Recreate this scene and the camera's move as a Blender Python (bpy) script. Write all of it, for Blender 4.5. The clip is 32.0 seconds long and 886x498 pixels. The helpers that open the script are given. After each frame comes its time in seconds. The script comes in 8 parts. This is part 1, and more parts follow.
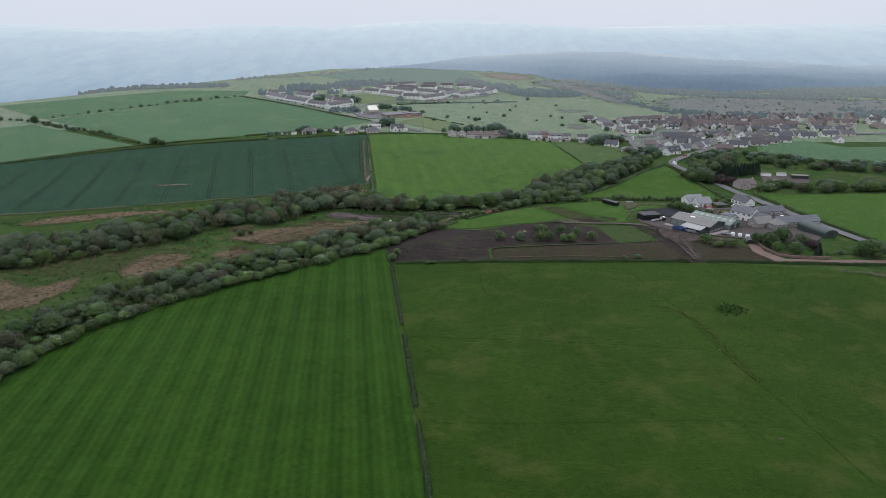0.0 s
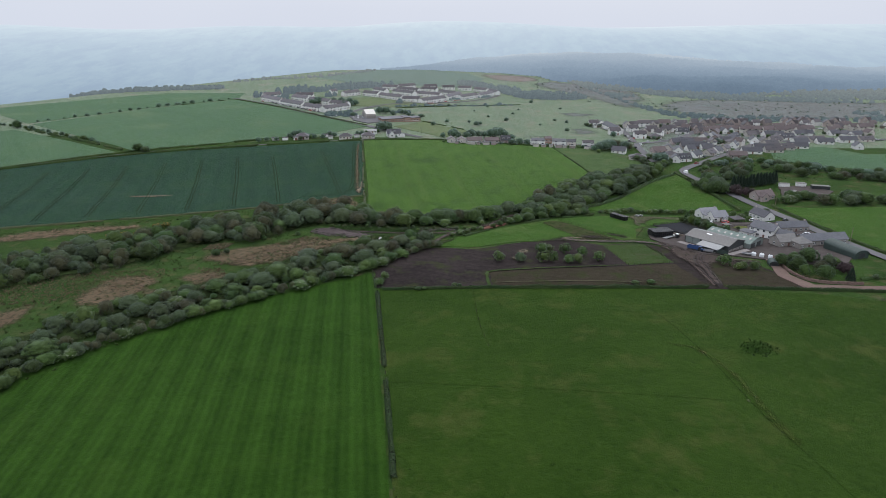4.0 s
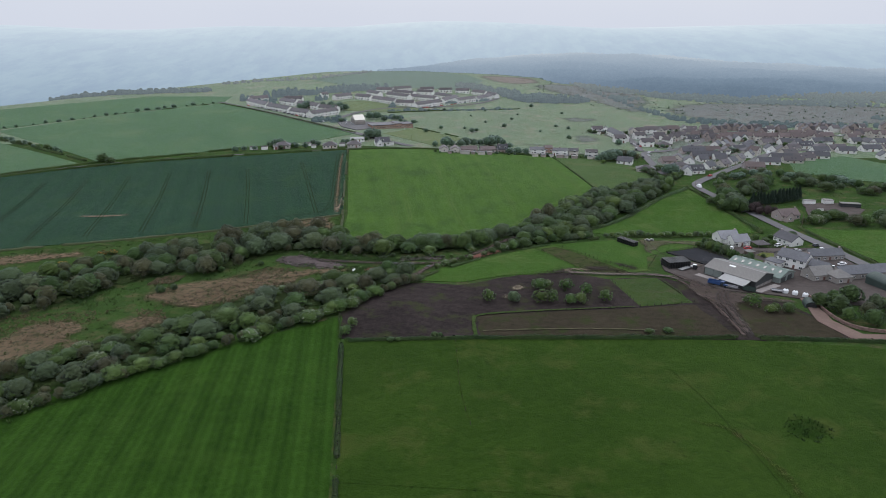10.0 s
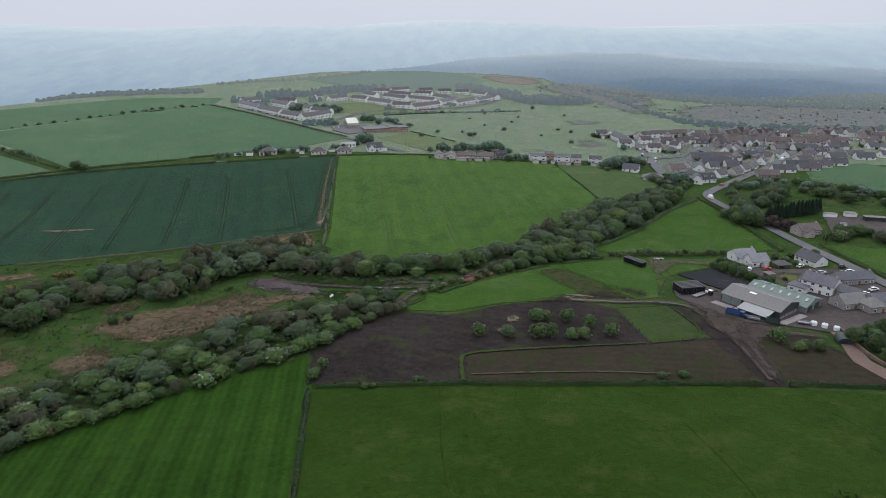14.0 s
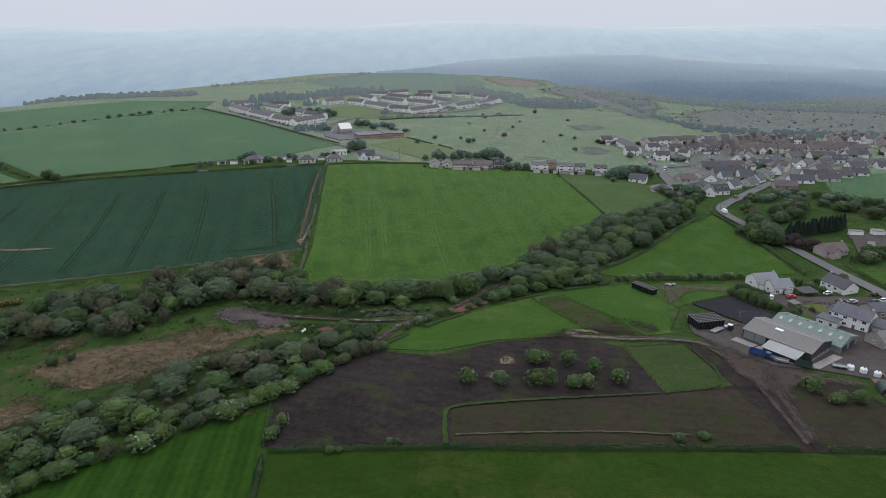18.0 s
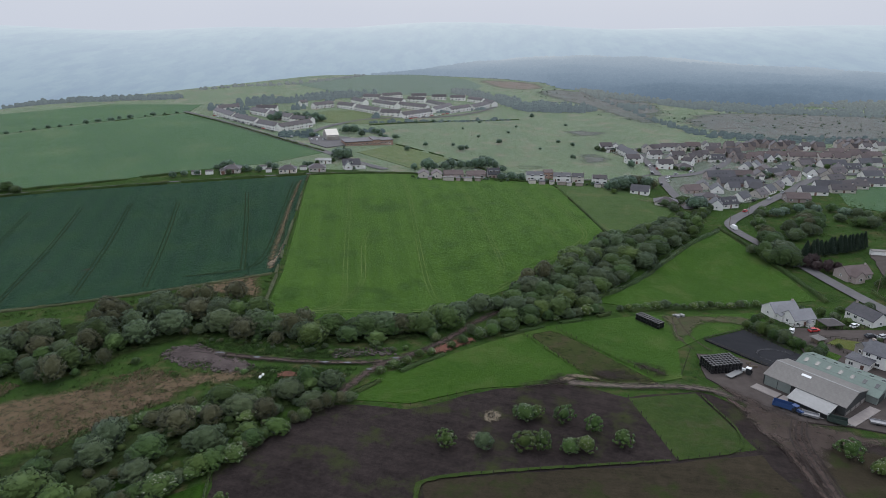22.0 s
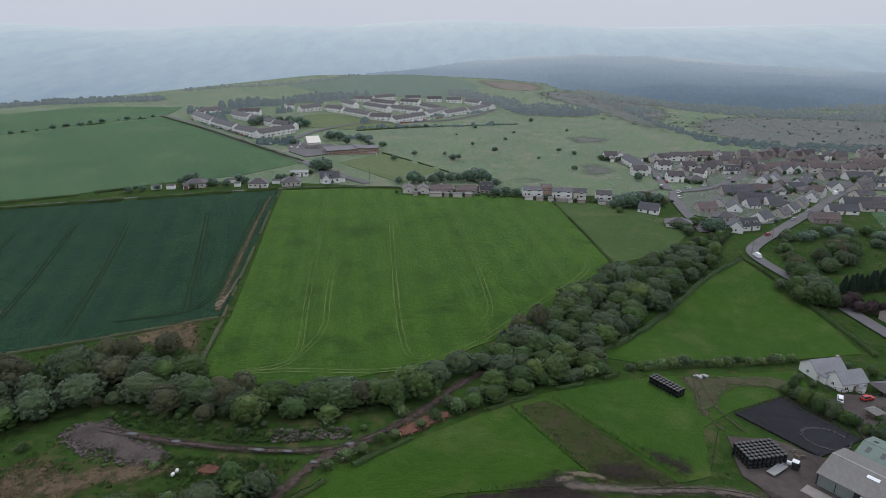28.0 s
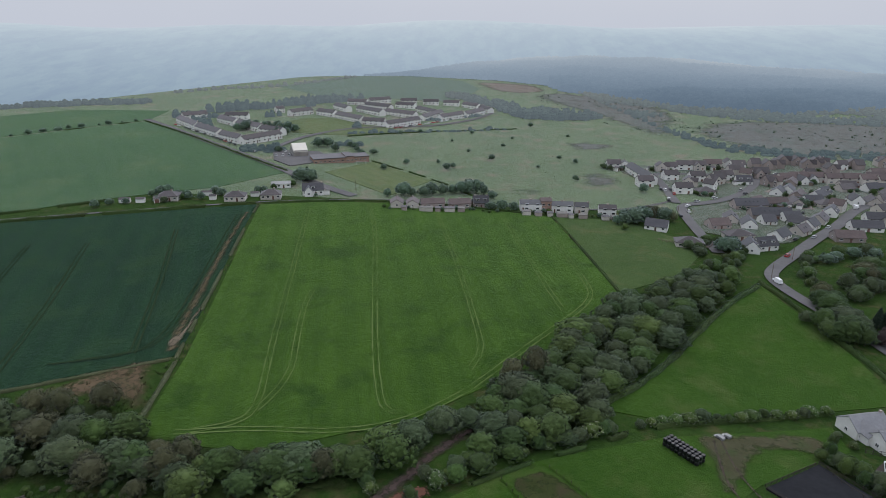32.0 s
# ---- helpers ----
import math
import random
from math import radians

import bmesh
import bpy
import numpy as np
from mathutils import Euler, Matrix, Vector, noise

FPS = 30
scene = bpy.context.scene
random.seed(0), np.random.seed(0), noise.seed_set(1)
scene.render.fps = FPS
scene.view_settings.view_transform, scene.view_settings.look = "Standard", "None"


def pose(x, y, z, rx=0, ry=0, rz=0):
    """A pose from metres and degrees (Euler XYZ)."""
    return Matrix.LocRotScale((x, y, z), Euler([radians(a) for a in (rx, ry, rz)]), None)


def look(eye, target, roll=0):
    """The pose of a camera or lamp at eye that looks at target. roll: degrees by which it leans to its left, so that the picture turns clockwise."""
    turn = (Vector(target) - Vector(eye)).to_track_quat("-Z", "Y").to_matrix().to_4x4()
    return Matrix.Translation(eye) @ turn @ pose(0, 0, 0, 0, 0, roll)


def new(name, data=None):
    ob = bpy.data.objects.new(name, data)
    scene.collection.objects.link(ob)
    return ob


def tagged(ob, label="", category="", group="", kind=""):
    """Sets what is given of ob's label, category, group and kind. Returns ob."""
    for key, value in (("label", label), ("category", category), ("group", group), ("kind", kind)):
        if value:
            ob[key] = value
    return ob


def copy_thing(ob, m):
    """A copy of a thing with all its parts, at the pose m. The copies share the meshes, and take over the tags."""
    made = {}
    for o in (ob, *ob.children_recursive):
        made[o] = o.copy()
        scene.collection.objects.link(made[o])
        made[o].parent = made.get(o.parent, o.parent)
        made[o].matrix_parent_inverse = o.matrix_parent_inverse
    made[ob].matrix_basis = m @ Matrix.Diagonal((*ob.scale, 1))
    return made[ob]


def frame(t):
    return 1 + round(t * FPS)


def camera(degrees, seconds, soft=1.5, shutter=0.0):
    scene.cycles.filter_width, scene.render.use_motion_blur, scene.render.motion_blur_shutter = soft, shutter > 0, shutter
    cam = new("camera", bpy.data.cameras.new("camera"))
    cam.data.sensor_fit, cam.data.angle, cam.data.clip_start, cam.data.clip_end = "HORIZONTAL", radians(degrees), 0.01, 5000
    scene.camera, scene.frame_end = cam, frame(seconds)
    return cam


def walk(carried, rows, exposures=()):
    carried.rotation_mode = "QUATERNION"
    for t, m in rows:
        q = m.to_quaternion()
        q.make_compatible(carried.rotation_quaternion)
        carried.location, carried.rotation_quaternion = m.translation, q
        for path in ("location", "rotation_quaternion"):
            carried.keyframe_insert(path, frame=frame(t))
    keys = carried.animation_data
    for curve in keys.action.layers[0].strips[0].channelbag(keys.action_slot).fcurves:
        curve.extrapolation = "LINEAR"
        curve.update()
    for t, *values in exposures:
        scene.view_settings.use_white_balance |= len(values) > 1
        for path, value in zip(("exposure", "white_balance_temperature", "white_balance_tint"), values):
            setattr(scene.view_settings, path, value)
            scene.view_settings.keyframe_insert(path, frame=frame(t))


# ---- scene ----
cam = camera(70.5, 32.0, soft=0.75)
PATH = [
    (0, (0.00, 0.00, 103.80), (0.0000, 1.8864, 103.1354), 0.000),
    (2, (2.46, 15.02, 103.88), (2.4592, 16.9106, 103.2201), -0.014),
    (4, (5.07, 30.10, 103.96), (5.0577, 31.9837, 103.2979), -0.025),
    (6, (7.79, 45.22, 104.04), (7.7767, 47.1066, 103.3726), -0.033),
    (8, (10.62, 60.39, 104.11), (10.5975, 62.2802, 103.4479), -0.036),
    (10, (13.52, 75.62, 104.19), (13.5013, 77.5053, 103.5277), -0.037),
    (12, (16.50, 90.90, 104.28), (16.4692, 92.7827, 103.6156), -0.033),
    (14, (19.51, 106.23, 104.38), (19.4826, 108.1134, 103.7155), -0.026),
    (16, (22.56, 121.61, 104.49), (22.5225, 123.4983, 103.8312), -0.015),
    (18, (25.61, 137.05, 104.63), (25.5703, 138.9380, 103.9663), -0.001),
    (20, (28.64, 152.55, 104.79), (28.6071, 154.4336, 104.1246), 0.017),
    (22, (31.65, 168.10, 104.97), (31.6142, 169.9859, 104.3100), 0.038),
    (24, (34.61, 183.71, 105.19), (34.5727, 185.5957, 104.5261), 0.063),
    (26, (37.51, 199.38, 105.44), (37.4639, 201.2640, 104.7768), 0.092),
    (28, (40.31, 215.11, 105.73), (40.2690, 216.9915, 105.0658), 0.124),
    (30, (43.01, 230.89, 106.06), (42.9693, 232.7791, 105.3968), 0.159),
    (32, (45.59, 246.74, 106.44), (45.5458, 248.6277, 105.7737), 0.199),
]
walk(cam, [(t, look(eye, target, roll)) for t, eye, target, roll in PATH], exposures=[(0.0, 0.30), (8.0, 0.26), (14.0, 0.19), (24.0, 0.09), (32.0, -0.02)])

# ---- sky and light: a bright, hazy overcast day ----
scene.view_settings.exposure = 0.0
world = bpy.data.worlds.new("overcast_sky")
scene.world = world
world.use_nodes = True
wn, wl = world.node_tree.nodes, world.node_tree.links
sky = wn.new("ShaderNodeTexSky")
sky.sky_type = "NISHITA"
sky.sun_disc = False
sky.sun_elevation = radians(48)
sky.sun_rotation = radians(10)
sky.air_density, sky.dust_density, sky.ozone_density = 1.0, 5.0, 1.0
cloud = wn.new("ShaderNodeTexNoise")
cloud.inputs["Scale"].default_value = 2.2
cloud.inputs["Detail"].default_value = 5
tint = wn.new("ShaderNodeMix")
tint.data_type = "RGBA"
tint.inputs["A"].default_value = (6.25, 6.75, 7.95, 1)
tint.inputs["B"].default_value = (7.1, 7.55, 8.5, 1)
wl.new(cloud.outputs["Fac"], tint.inputs["Factor"])
cover = wn.new("ShaderNodeMix")
cover.data_type = "RGBA"
cover.inputs["Factor"].default_value = 0.92
wl.new(sky.outputs["Color"], cover.inputs["A"])
wl.new(tint.outputs["Result"], cover.inputs["B"])
# an overcast sky is brighter overhead than at the horizon
up = wn.new("ShaderNodeSeparateXYZ")
wl.new(wn.new("ShaderNodeTexCoord").outputs["Generated"], up.inputs[0])
rise = wn.new("ShaderNodeMapRange")
rise.inputs["From Min"].default_value, rise.inputs["From Max"].default_value = 0.03, 1.0
rise.inputs["To Min"].default_value, rise.inputs["To Max"].default_value = 0.089, 0.185
wl.new(up.outputs["Z"], rise.inputs["Value"])
wl.new(cover.outputs["Result"], wn["Background"].inputs["Color"])
wl.new(rise.outputs["Result"], wn["Background"].inputs["Strength"])

sun = new("sun", bpy.data.lights.new("sun", "SUN"))
sun.data.energy = 0.5
sun.data.angle = radians(25)
sun.data.color = (1.0, 0.98, 0.96)
sun.matrix_world = look((0, 0, 300), (-0.12 * 300, -0.66 * 300, 300 - 0.74 * 300))

# ---- materials ----
def nodes_of(m):
    m.use_nodes = True
    return m.node_tree.nodes, m.node_tree.links


def math_node(n, l, op, a, b):
    k = n.new("ShaderNodeMath")
    k.operation = op
    for s, v in zip(k.inputs, (a, b)):
        if isinstance(v, (int, float)):
            s.default_value = v
        else:
            l.new(v, s)
    return k.outputs[0]


def mix_node(n, l, f, a, b, blend="MIX"):
    k = n.new("ShaderNodeMix")
    k.data_type = "RGBA"
    k.blend_type = blend
    for key, v in (("Factor", f), ("A", a), ("B", b)):
        if isinstance(v, (int, float)):
            k.inputs[key].default_value = v
        elif isinstance(v, tuple):
            k.inputs[key].default_value = (*v, 1)
        else:
            l.new(v, k.inputs[key])
    return k.outputs["Result"]


def noise_node(n, l, vec, scale, detail=3, rough=0.55, lo=0.35, hi=0.65):
    k = n.new("ShaderNodeTexNoise")
    k.inputs["Scale"].default_value = scale
    k.inputs["Detail"].default_value = detail
    k.inputs["Roughness"].default_value = rough
    l.new(vec, k.inputs["Vector"])
    r = n.new("ShaderNodeMapRange")
    r.inputs["From Min"].default_value = lo
    r.inputs["From Max"].default_value = hi
    l.new(k.outputs["Fac"], r.inputs["Value"])
    return r.outputs["Result"]


def surface(name, a, b, scale=1.0, rough=0.8, bump=0.3, metal=0.0, vary=0.0, sheen=0.0, island=0.0, space="Object", spec=0.3):
    """Two tones mixed at two scales, with fine relief; vary: between objects; island: between loose pieces."""
    m = bpy.data.materials.new(name)
    n, l = nodes_of(m)
    p = n["Principled BSDF"]
    vec = n.new("ShaderNodeTexCoord").outputs["Object"] if space == "Object" else n.new("ShaderNodeNewGeometry").outputs["Position"]
    coarse = noise_node(n, l, vec, scale * 0.12, 4, 0.6, 0.32, 0.68)
    fine = noise_node(n, l, vec, scale, 4, 0.65, 0.3, 0.7)
    f = math_node(n, l, "ADD", math_node(n, l, "MULTIPLY", coarse, 0.55), math_node(n, l, "MULTIPLY", fine, 0.45))
    c = mix_node(n, l, f, a, b)
    if vary or island:
        h = n.new("ShaderNodeHueSaturation")
        v = 1.0
        if vary:
            v = math_node(n, l, "ADD", math_node(n, l, "MULTIPLY", n.new("ShaderNodeObjectInfo").outputs["Random"], vary), 1 - vary / 2)
        if island:
            w = math_node(n, l, "ADD", math_node(n, l, "MULTIPLY", n.new("ShaderNodeNewGeometry").outputs["Random Per Island"], island), 1 - island / 2)
            v = math_node(n, l, "MULTIPLY", v, w)
        l.new(v, h.inputs["Value"])
        l.new(c, h.inputs["Color"])
        c = h.outputs["Color"]
    l.new(c, p.inputs["Base Color"])
    p.inputs["Roughness"].default_value = rough
    p.inputs["Metallic"].default_value = metal
    p.inputs["Specular IOR Level"].default_value = spec if space == "Object" or rough < 0.3 else 0.05
    # Bluish sheen stands in for haze on village walls and roofs.
    if sheen:
        p.inputs["Sheen Weight"].default_value = sheen
        p.inputs["Sheen Roughness"].default_value = 0.5
        p.inputs["Sheen Tint"].default_value = (0.85, 0.92, 1.0, 1)
    if bump:
        k = n.new("ShaderNodeBump")
        k.inputs["Strength"].default_value = bump
        k.inputs["Distance"].default_value = 0.1 / max(scale, 0.05) ** 0.5
        l.new(fine, k.inputs["Height"])
        l.new(k.outputs["Normal"], p.inputs["Normal"])
    return m


def turf(name, dark, light, dry, patch=0.02, dry_amount=0.35, stripe=None, sheen=0.0, spots=0.5, haze_tint=(0.8, 0.92, 1.0)):
    """Grass seen from high up: patches of tens of metres, tufts of about a metre, grain, dark clumps; stripe: (period, direction in degrees, strength)."""
    m = bpy.data.materials.new(name)
    n, l = nodes_of(m)
    p = n["Principled BSDF"]
    vec = n.new("ShaderNodeNewGeometry").outputs["Position"]
    big = noise_node(n, l, vec, patch, 6, 0.62, 0.36, 0.64)
    mid = noise_node(n, l, vec, patch * 6, 5, 0.65, 0.36, 0.64)
    tuft = noise_node(n, l, vec, 0.5, 6, 0.8, 0.38, 0.62)
    grain = noise_node(n, l, vec, 3.2, 3, 0.75, 0.25, 0.75)
    f = math_node(n, l, "ADD", math_node(n, l, "MULTIPLY", big, 0.30), math_node(n, l, "MULTIPLY", mid, 0.20))
    f = math_node(n, l, "ADD", f, math_node(n, l, "MULTIPLY", tuft, 0.36))
    f = math_node(n, l, "ADD", f, math_node(n, l, "MULTIPLY", grain, 0.15))
    if stripe:
        mp = n.new("ShaderNodeMapping")
        mp.vector_type = "TEXTURE"
        mp.inputs["Rotation"].default_value[2] = radians(stripe[1])
        l.new(vec, mp.inputs["Vector"])
        total = None
        for period, part_of in ((stripe[0], 0.6), (stripe[0] * 0.29, 0.4)):
            w = n.new("ShaderNodeTexWave")
            w.bands_direction = "X"
            w.inputs["Scale"].default_value = 0.314 / period
            w.inputs["Distortion"].default_value = 1.2
            w.inputs["Detail"].default_value = 2
            w.inputs["Detail Scale"].default_value = 0.3
            l.new(mp.outputs["Vector"], w.inputs["Vector"])
            q = math_node(n, l, "MULTIPLY", math_node(n, l, "SUBTRACT", w.outputs["Fac"], 0.5), part_of * stripe[2] * 1.6)
            total = q if total is None else math_node(n, l, "ADD", total, q)
        f = math_node(n, l, "ADD", f, total)
    c = mix_node(n, l, f, dark, light)
    blotch = noise_node(n, l, vec, patch * 2.7, 7, 0.68, 0.52, 0.66)
    c = mix_node(n, l, math_node(n, l, "MULTIPLY", blotch, dry_amount), c, dry)
    if spots:
        sp = noise_node(n, l, vec, 0.33, 5, 0.7, 0.62, 0.72)
        c = mix_node(n, l, math_node(n, l, "MULTIPLY", sp, spots), c, tuple(v * 0.45 for v in dark))
    l.new(c, p.inputs["Base Color"])
    p.inputs["Roughness"].default_value = 0.85
    p.inputs["Specular IOR Level"].default_value = 0.03
    # Sheen stands in for haze: it pales turf seen at grazing angles.
    p.inputs["Sheen Weight"].default_value = sheen
    p.inputs["Sheen Roughness"].default_value = 0.3
    p.inputs["Sheen Tint"].default_value = (*haze_tint, 1)
    k = n.new("ShaderNodeBump")
    k.inputs["Strength"].default_value = 0.6
    k.inputs["Distance"].default_value = 0.3
    l.new(math_node(n, l, "ADD", tuft, grain), k.inputs["Height"])
    l.new(k.outputs["Normal"], p.inputs["Normal"])
    return m


def ragged(m, scale=0.9, most=0.9):
    """Cover that thins out in tufts towards its edge and lets the ground beneath show; the sheets carry the attribute "inner"."""
    n, l = m.node_tree.nodes, m.node_tree.links
    a = n.new("ShaderNodeAttribute")
    a.attribute_name = "inner"
    vec = n.new("ShaderNodeNewGeometry").outputs["Position"]
    k = n.new("ShaderNodeTexNoise")
    k.inputs["Scale"].default_value = scale
    k.inputs["Detail"].default_value = 5
    k.inputs["Roughness"].default_value = 0.7
    l.new(vec, k.inputs["Vector"])
    r = n.new("ShaderNodeMapRange")
    r.interpolation_type = "SMOOTHSTEP"
    for key, v in zip(("From Min", "From Max", "To Min", "To Max"), (0.0, 1.0, 0.0, most)):
        r.inputs[key].default_value = v
    clump = math_node(n, l, "MULTIPLY", math_node(n, l, "SUBTRACT", k.outputs["Fac"], 0.56), 3.0)
    l.new(math_node(n, l, "MULTIPLY", math_node(n, l, "ADD", math_node(n, l, "MULTIPLY", a.outputs["Fac"], 1.25), clump), math_node(n, l, "POWER", a.outputs["Fac"], 0.5)), r.inputs["Value"])
    l.new(r.outputs["Result"], n["Principled BSDF"].inputs["Alpha"])
    return m


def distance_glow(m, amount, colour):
    """Emission put on the far backdrop in place of haze, growing with distance."""
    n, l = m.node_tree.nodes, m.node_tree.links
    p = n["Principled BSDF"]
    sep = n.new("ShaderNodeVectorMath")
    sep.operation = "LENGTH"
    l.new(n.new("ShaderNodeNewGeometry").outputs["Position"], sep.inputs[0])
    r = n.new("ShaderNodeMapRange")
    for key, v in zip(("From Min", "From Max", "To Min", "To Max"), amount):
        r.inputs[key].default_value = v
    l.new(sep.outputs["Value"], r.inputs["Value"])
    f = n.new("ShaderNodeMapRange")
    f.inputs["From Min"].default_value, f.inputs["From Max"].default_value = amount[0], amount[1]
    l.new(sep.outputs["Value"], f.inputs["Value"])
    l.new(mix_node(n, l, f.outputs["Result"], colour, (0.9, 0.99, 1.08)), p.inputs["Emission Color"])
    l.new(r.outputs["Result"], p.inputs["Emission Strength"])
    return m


ROUGH = turf("rough_grass", (0.010, 0.028, 0.004), (0.045, 0.088, 0.016), (0.088, 0.076, 0.036), 0.05, 0.75, None, 0.05, 0.9, (0.78, 0.92, 0.8))
# Pale base and strong bluish sheen carry painted haze over the moor.
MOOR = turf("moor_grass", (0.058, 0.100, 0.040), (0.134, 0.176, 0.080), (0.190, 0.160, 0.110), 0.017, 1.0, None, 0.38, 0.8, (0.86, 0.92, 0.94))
BRACKEN = ragged(turf("dead_bracken", (0.070, 0.052, 0.032), (0.200, 0.145, 0.095), (0.035, 0.06, 0.018), 0.09, 0.7, None, 0.0, 0.9), 0.5, 0.80)
# Both heaths get a bluish sheen in place of haze.
HEATH = ragged(turf("brown_heath", (0.105, 0.100, 0.080), (0.165, 0.150, 0.120), (0.085, 0.112, 0.07), 0.012, 0.8, None, 0.35, 0.5, (0.7, 0.85, 1.0)), 0.05)
HEATH_RED = ragged(turf("red_dead_bracken", (0.15, 0.118, 0.088), (0.235, 0.180, 0.135), (0.13, 0.125, 0.09), 0.012, 0.6, None, 0.3, 0.4, (0.8, 0.85, 1.0)), 0.05)
MOWN = turf("mown_grass", (0.010, 0.030, 0.003), (0.030, 0.074, 0.009), (0.041, 0.082, 0.012), 0.02, 0.25, (8.5, 8.0, 0.36), 0.05, 0.4, (0.6, 0.85, 0.4))
PASTURE = turf("pasture_grass", (0.010, 0.028, 0.003), (0.034, 0.067, 0.009), (0.054, 0.068, 0.016), 0.016, 0.75, None, 0.06, 0.95, (0.7, 0.85, 0.4))
LIGHT_CROP = turf("young_crop", (0.021, 0.056, 0.005), (0.050, 0.103, 0.012), (0.016, 0.044, 0.005), 0.022, 0.9, (12.0, 10.0, 0.28), 0.24, 0.8, (0.68, 0.95, 0.48))
DARK_CROP = turf("dark_crop", (0.0065, 0.0235, 0.009), (0.0135, 0.041, 0.0145), (0.022, 0.050, 0.015), 0.014, 0.6, (12.0, 16.0, 0.4), 0.145, 0.4, (0.62, 0.9, 0.85))
MEADOW = turf("meadow_grass", (0.018, 0.052, 0.005), (0.047, 0.098, 0.013), (0.070, 0.098, 0.026), 0.02, 0.7, None, 0.14, 0.7, (0.62, 0.88, 0.45))
PADDOCK = turf("thin_paddock_grass", (0.022, 0.045, 0.010), (0.052, 0.078, 0.020), (0.062, 0.062, 0.03), 0.05, 0.8, None, 0.04, 0.5)
PITCH = turf("pitch_grass", (0.085, 0.115, 0.045), (0.125, 0.155, 0.06), (0.16, 0.155, 0.08), 0.03, 0.5, (9, 40, 0.4), 0.15, 0.1, (0.78, 0.92, 1.0))
# Bluish-green sheen stands in for haze on the far fields.
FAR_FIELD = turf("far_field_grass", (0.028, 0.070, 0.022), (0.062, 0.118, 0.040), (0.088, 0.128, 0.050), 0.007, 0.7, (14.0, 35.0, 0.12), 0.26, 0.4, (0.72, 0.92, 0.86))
# Greyed base colour with haze mixed in, for the field by the forest.
FAR_HAZED = turf("hazed_grass", (0.080, 0.112, 0.070), (0.112, 0.145, 0.092), (0.13, 0.145, 0.10), 0.007, 0.7, None, 0.3, 0.2, (0.75, 0.9, 1.0))
GARDEN = turf("garden_ground", (0.05, 0.075, 0.034), (0.12, 0.13, 0.085), (0.19, 0.165, 0.145), 0.07, 1.0, None, 0.35, 0.6, (0.78, 0.92, 1.0))
LAWN_DRY = turf("dry_lawn", (0.075, 0.095, 0.022), (0.125, 0.140, 0.040), (0.14, 0.13, 0.05), 0.08, 0.6, None, 0.05, 0.3)
MUD = turf("trodden_mud", (0.013, 0.0105, 0.0105), (0.052, 0.041, 0.038), (0.040, 0.048, 0.019), 0.03, 0.95, (5.0, 70.0, 0.10), 0.0, 0.7)
POOR = turf("poached_grass", (0.022, 0.020, 0.013), (0.058, 0.047, 0.032), (0.030, 0.044, 0.013), 0.035, 0.85, (4.0, 85.0, 0.10), 0.0, 0.7)
SOIL = ragged(surface("bare_soil", (0.10, 0.085, 0.06), (0.20, 0.165, 0.12), 0.6, 0.9, 0.4, space="World"), 0.9, 0.8)
YARD = surface("yard_dirt", (0.046, 0.038, 0.035), (0.10, 0.085, 0.078), 0.4, 0.85, 0.4, space="World")
RUBBLE = surface("rubble", (0.045, 0.038, 0.035), (0.10, 0.082, 0.074), 1.2, 0.9, 0.4, island=0.6)
GRAVEL = surface("gravel", (0.115, 0.080, 0.068), (0.18, 0.128, 0.108), 0.8, 0.9, 0.4, space="World")
ASPHALT = surface("asphalt", (0.10, 0.097, 0.10), (0.155, 0.15, 0.15), 0.5, 0.8, 0.2, space="World")
SAND = surface("black_arena_sand", (0.016, 0.017, 0.020), (0.030, 0.031, 0.035), 0.5, 0.8, 0.3, space="World")
SAND_WORN = ragged(surface("worn_arena_sand", (0.038, 0.038, 0.042), (0.065, 0.065, 0.07), 0.5, 0.8, 0.3, space="World"), 0.6, 0.9)
TRACK = surface("crop_wheel_track", (0.085, 0.135, 0.035), (0.14, 0.185, 0.065), 0.2, 0.9, 0.3, space="World")
DTRACK = surface("dark_wheel_track", (0.013, 0.035, 0.014), (0.030, 0.042, 0.021), 0.3, 0.9, 0.3, space="World")
TRACK_MUD = ragged(surface("muddy_track", (0.034, 0.025, 0.022), (0.094, 0.071, 0.061), 0.5, 0.8, 0.5, space="World"), 0.5, 0.95)
TRACK_PALE = ragged(surface("dry_earth_track", (0.060, 0.049, 0.044), (0.15, 0.125, 0.105), 0.25, 0.9, 0.5, space="World"), 0.3, 0.95)
MUD_SOFT = ragged(turf("thin_mud", (0.018, 0.014, 0.013), (0.056, 0.044, 0.040), (0.04, 0.050, 0.018), 0.06, 0.7, None, 0.0, 0.7), 0.6, 0.85)
POOR_SOFT = ragged(turf("thin_poor_grass", (0.050, 0.046, 0.028), (0.125, 0.105, 0.070), (0.045, 0.078, 0.018), 0.08, 0.8, None, 0.0, 0.7), 0.6, 0.72)
ROUGH_PALE = turf("rank_pale_grass", (0.034, 0.068, 0.016), (0.076, 0.114, 0.036), (0.12, 0.115, 0.055), 0.02, 0.5, None, 0.07, 0.7, (0.78, 0.92, 1.0))
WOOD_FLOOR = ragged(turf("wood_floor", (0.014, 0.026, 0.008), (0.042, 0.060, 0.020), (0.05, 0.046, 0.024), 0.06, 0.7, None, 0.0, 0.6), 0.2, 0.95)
CONCRETE = surface("concrete", (0.17, 0.15, 0.14), (0.28, 0.25, 0.235), 0.6, 0.85, 0.2)

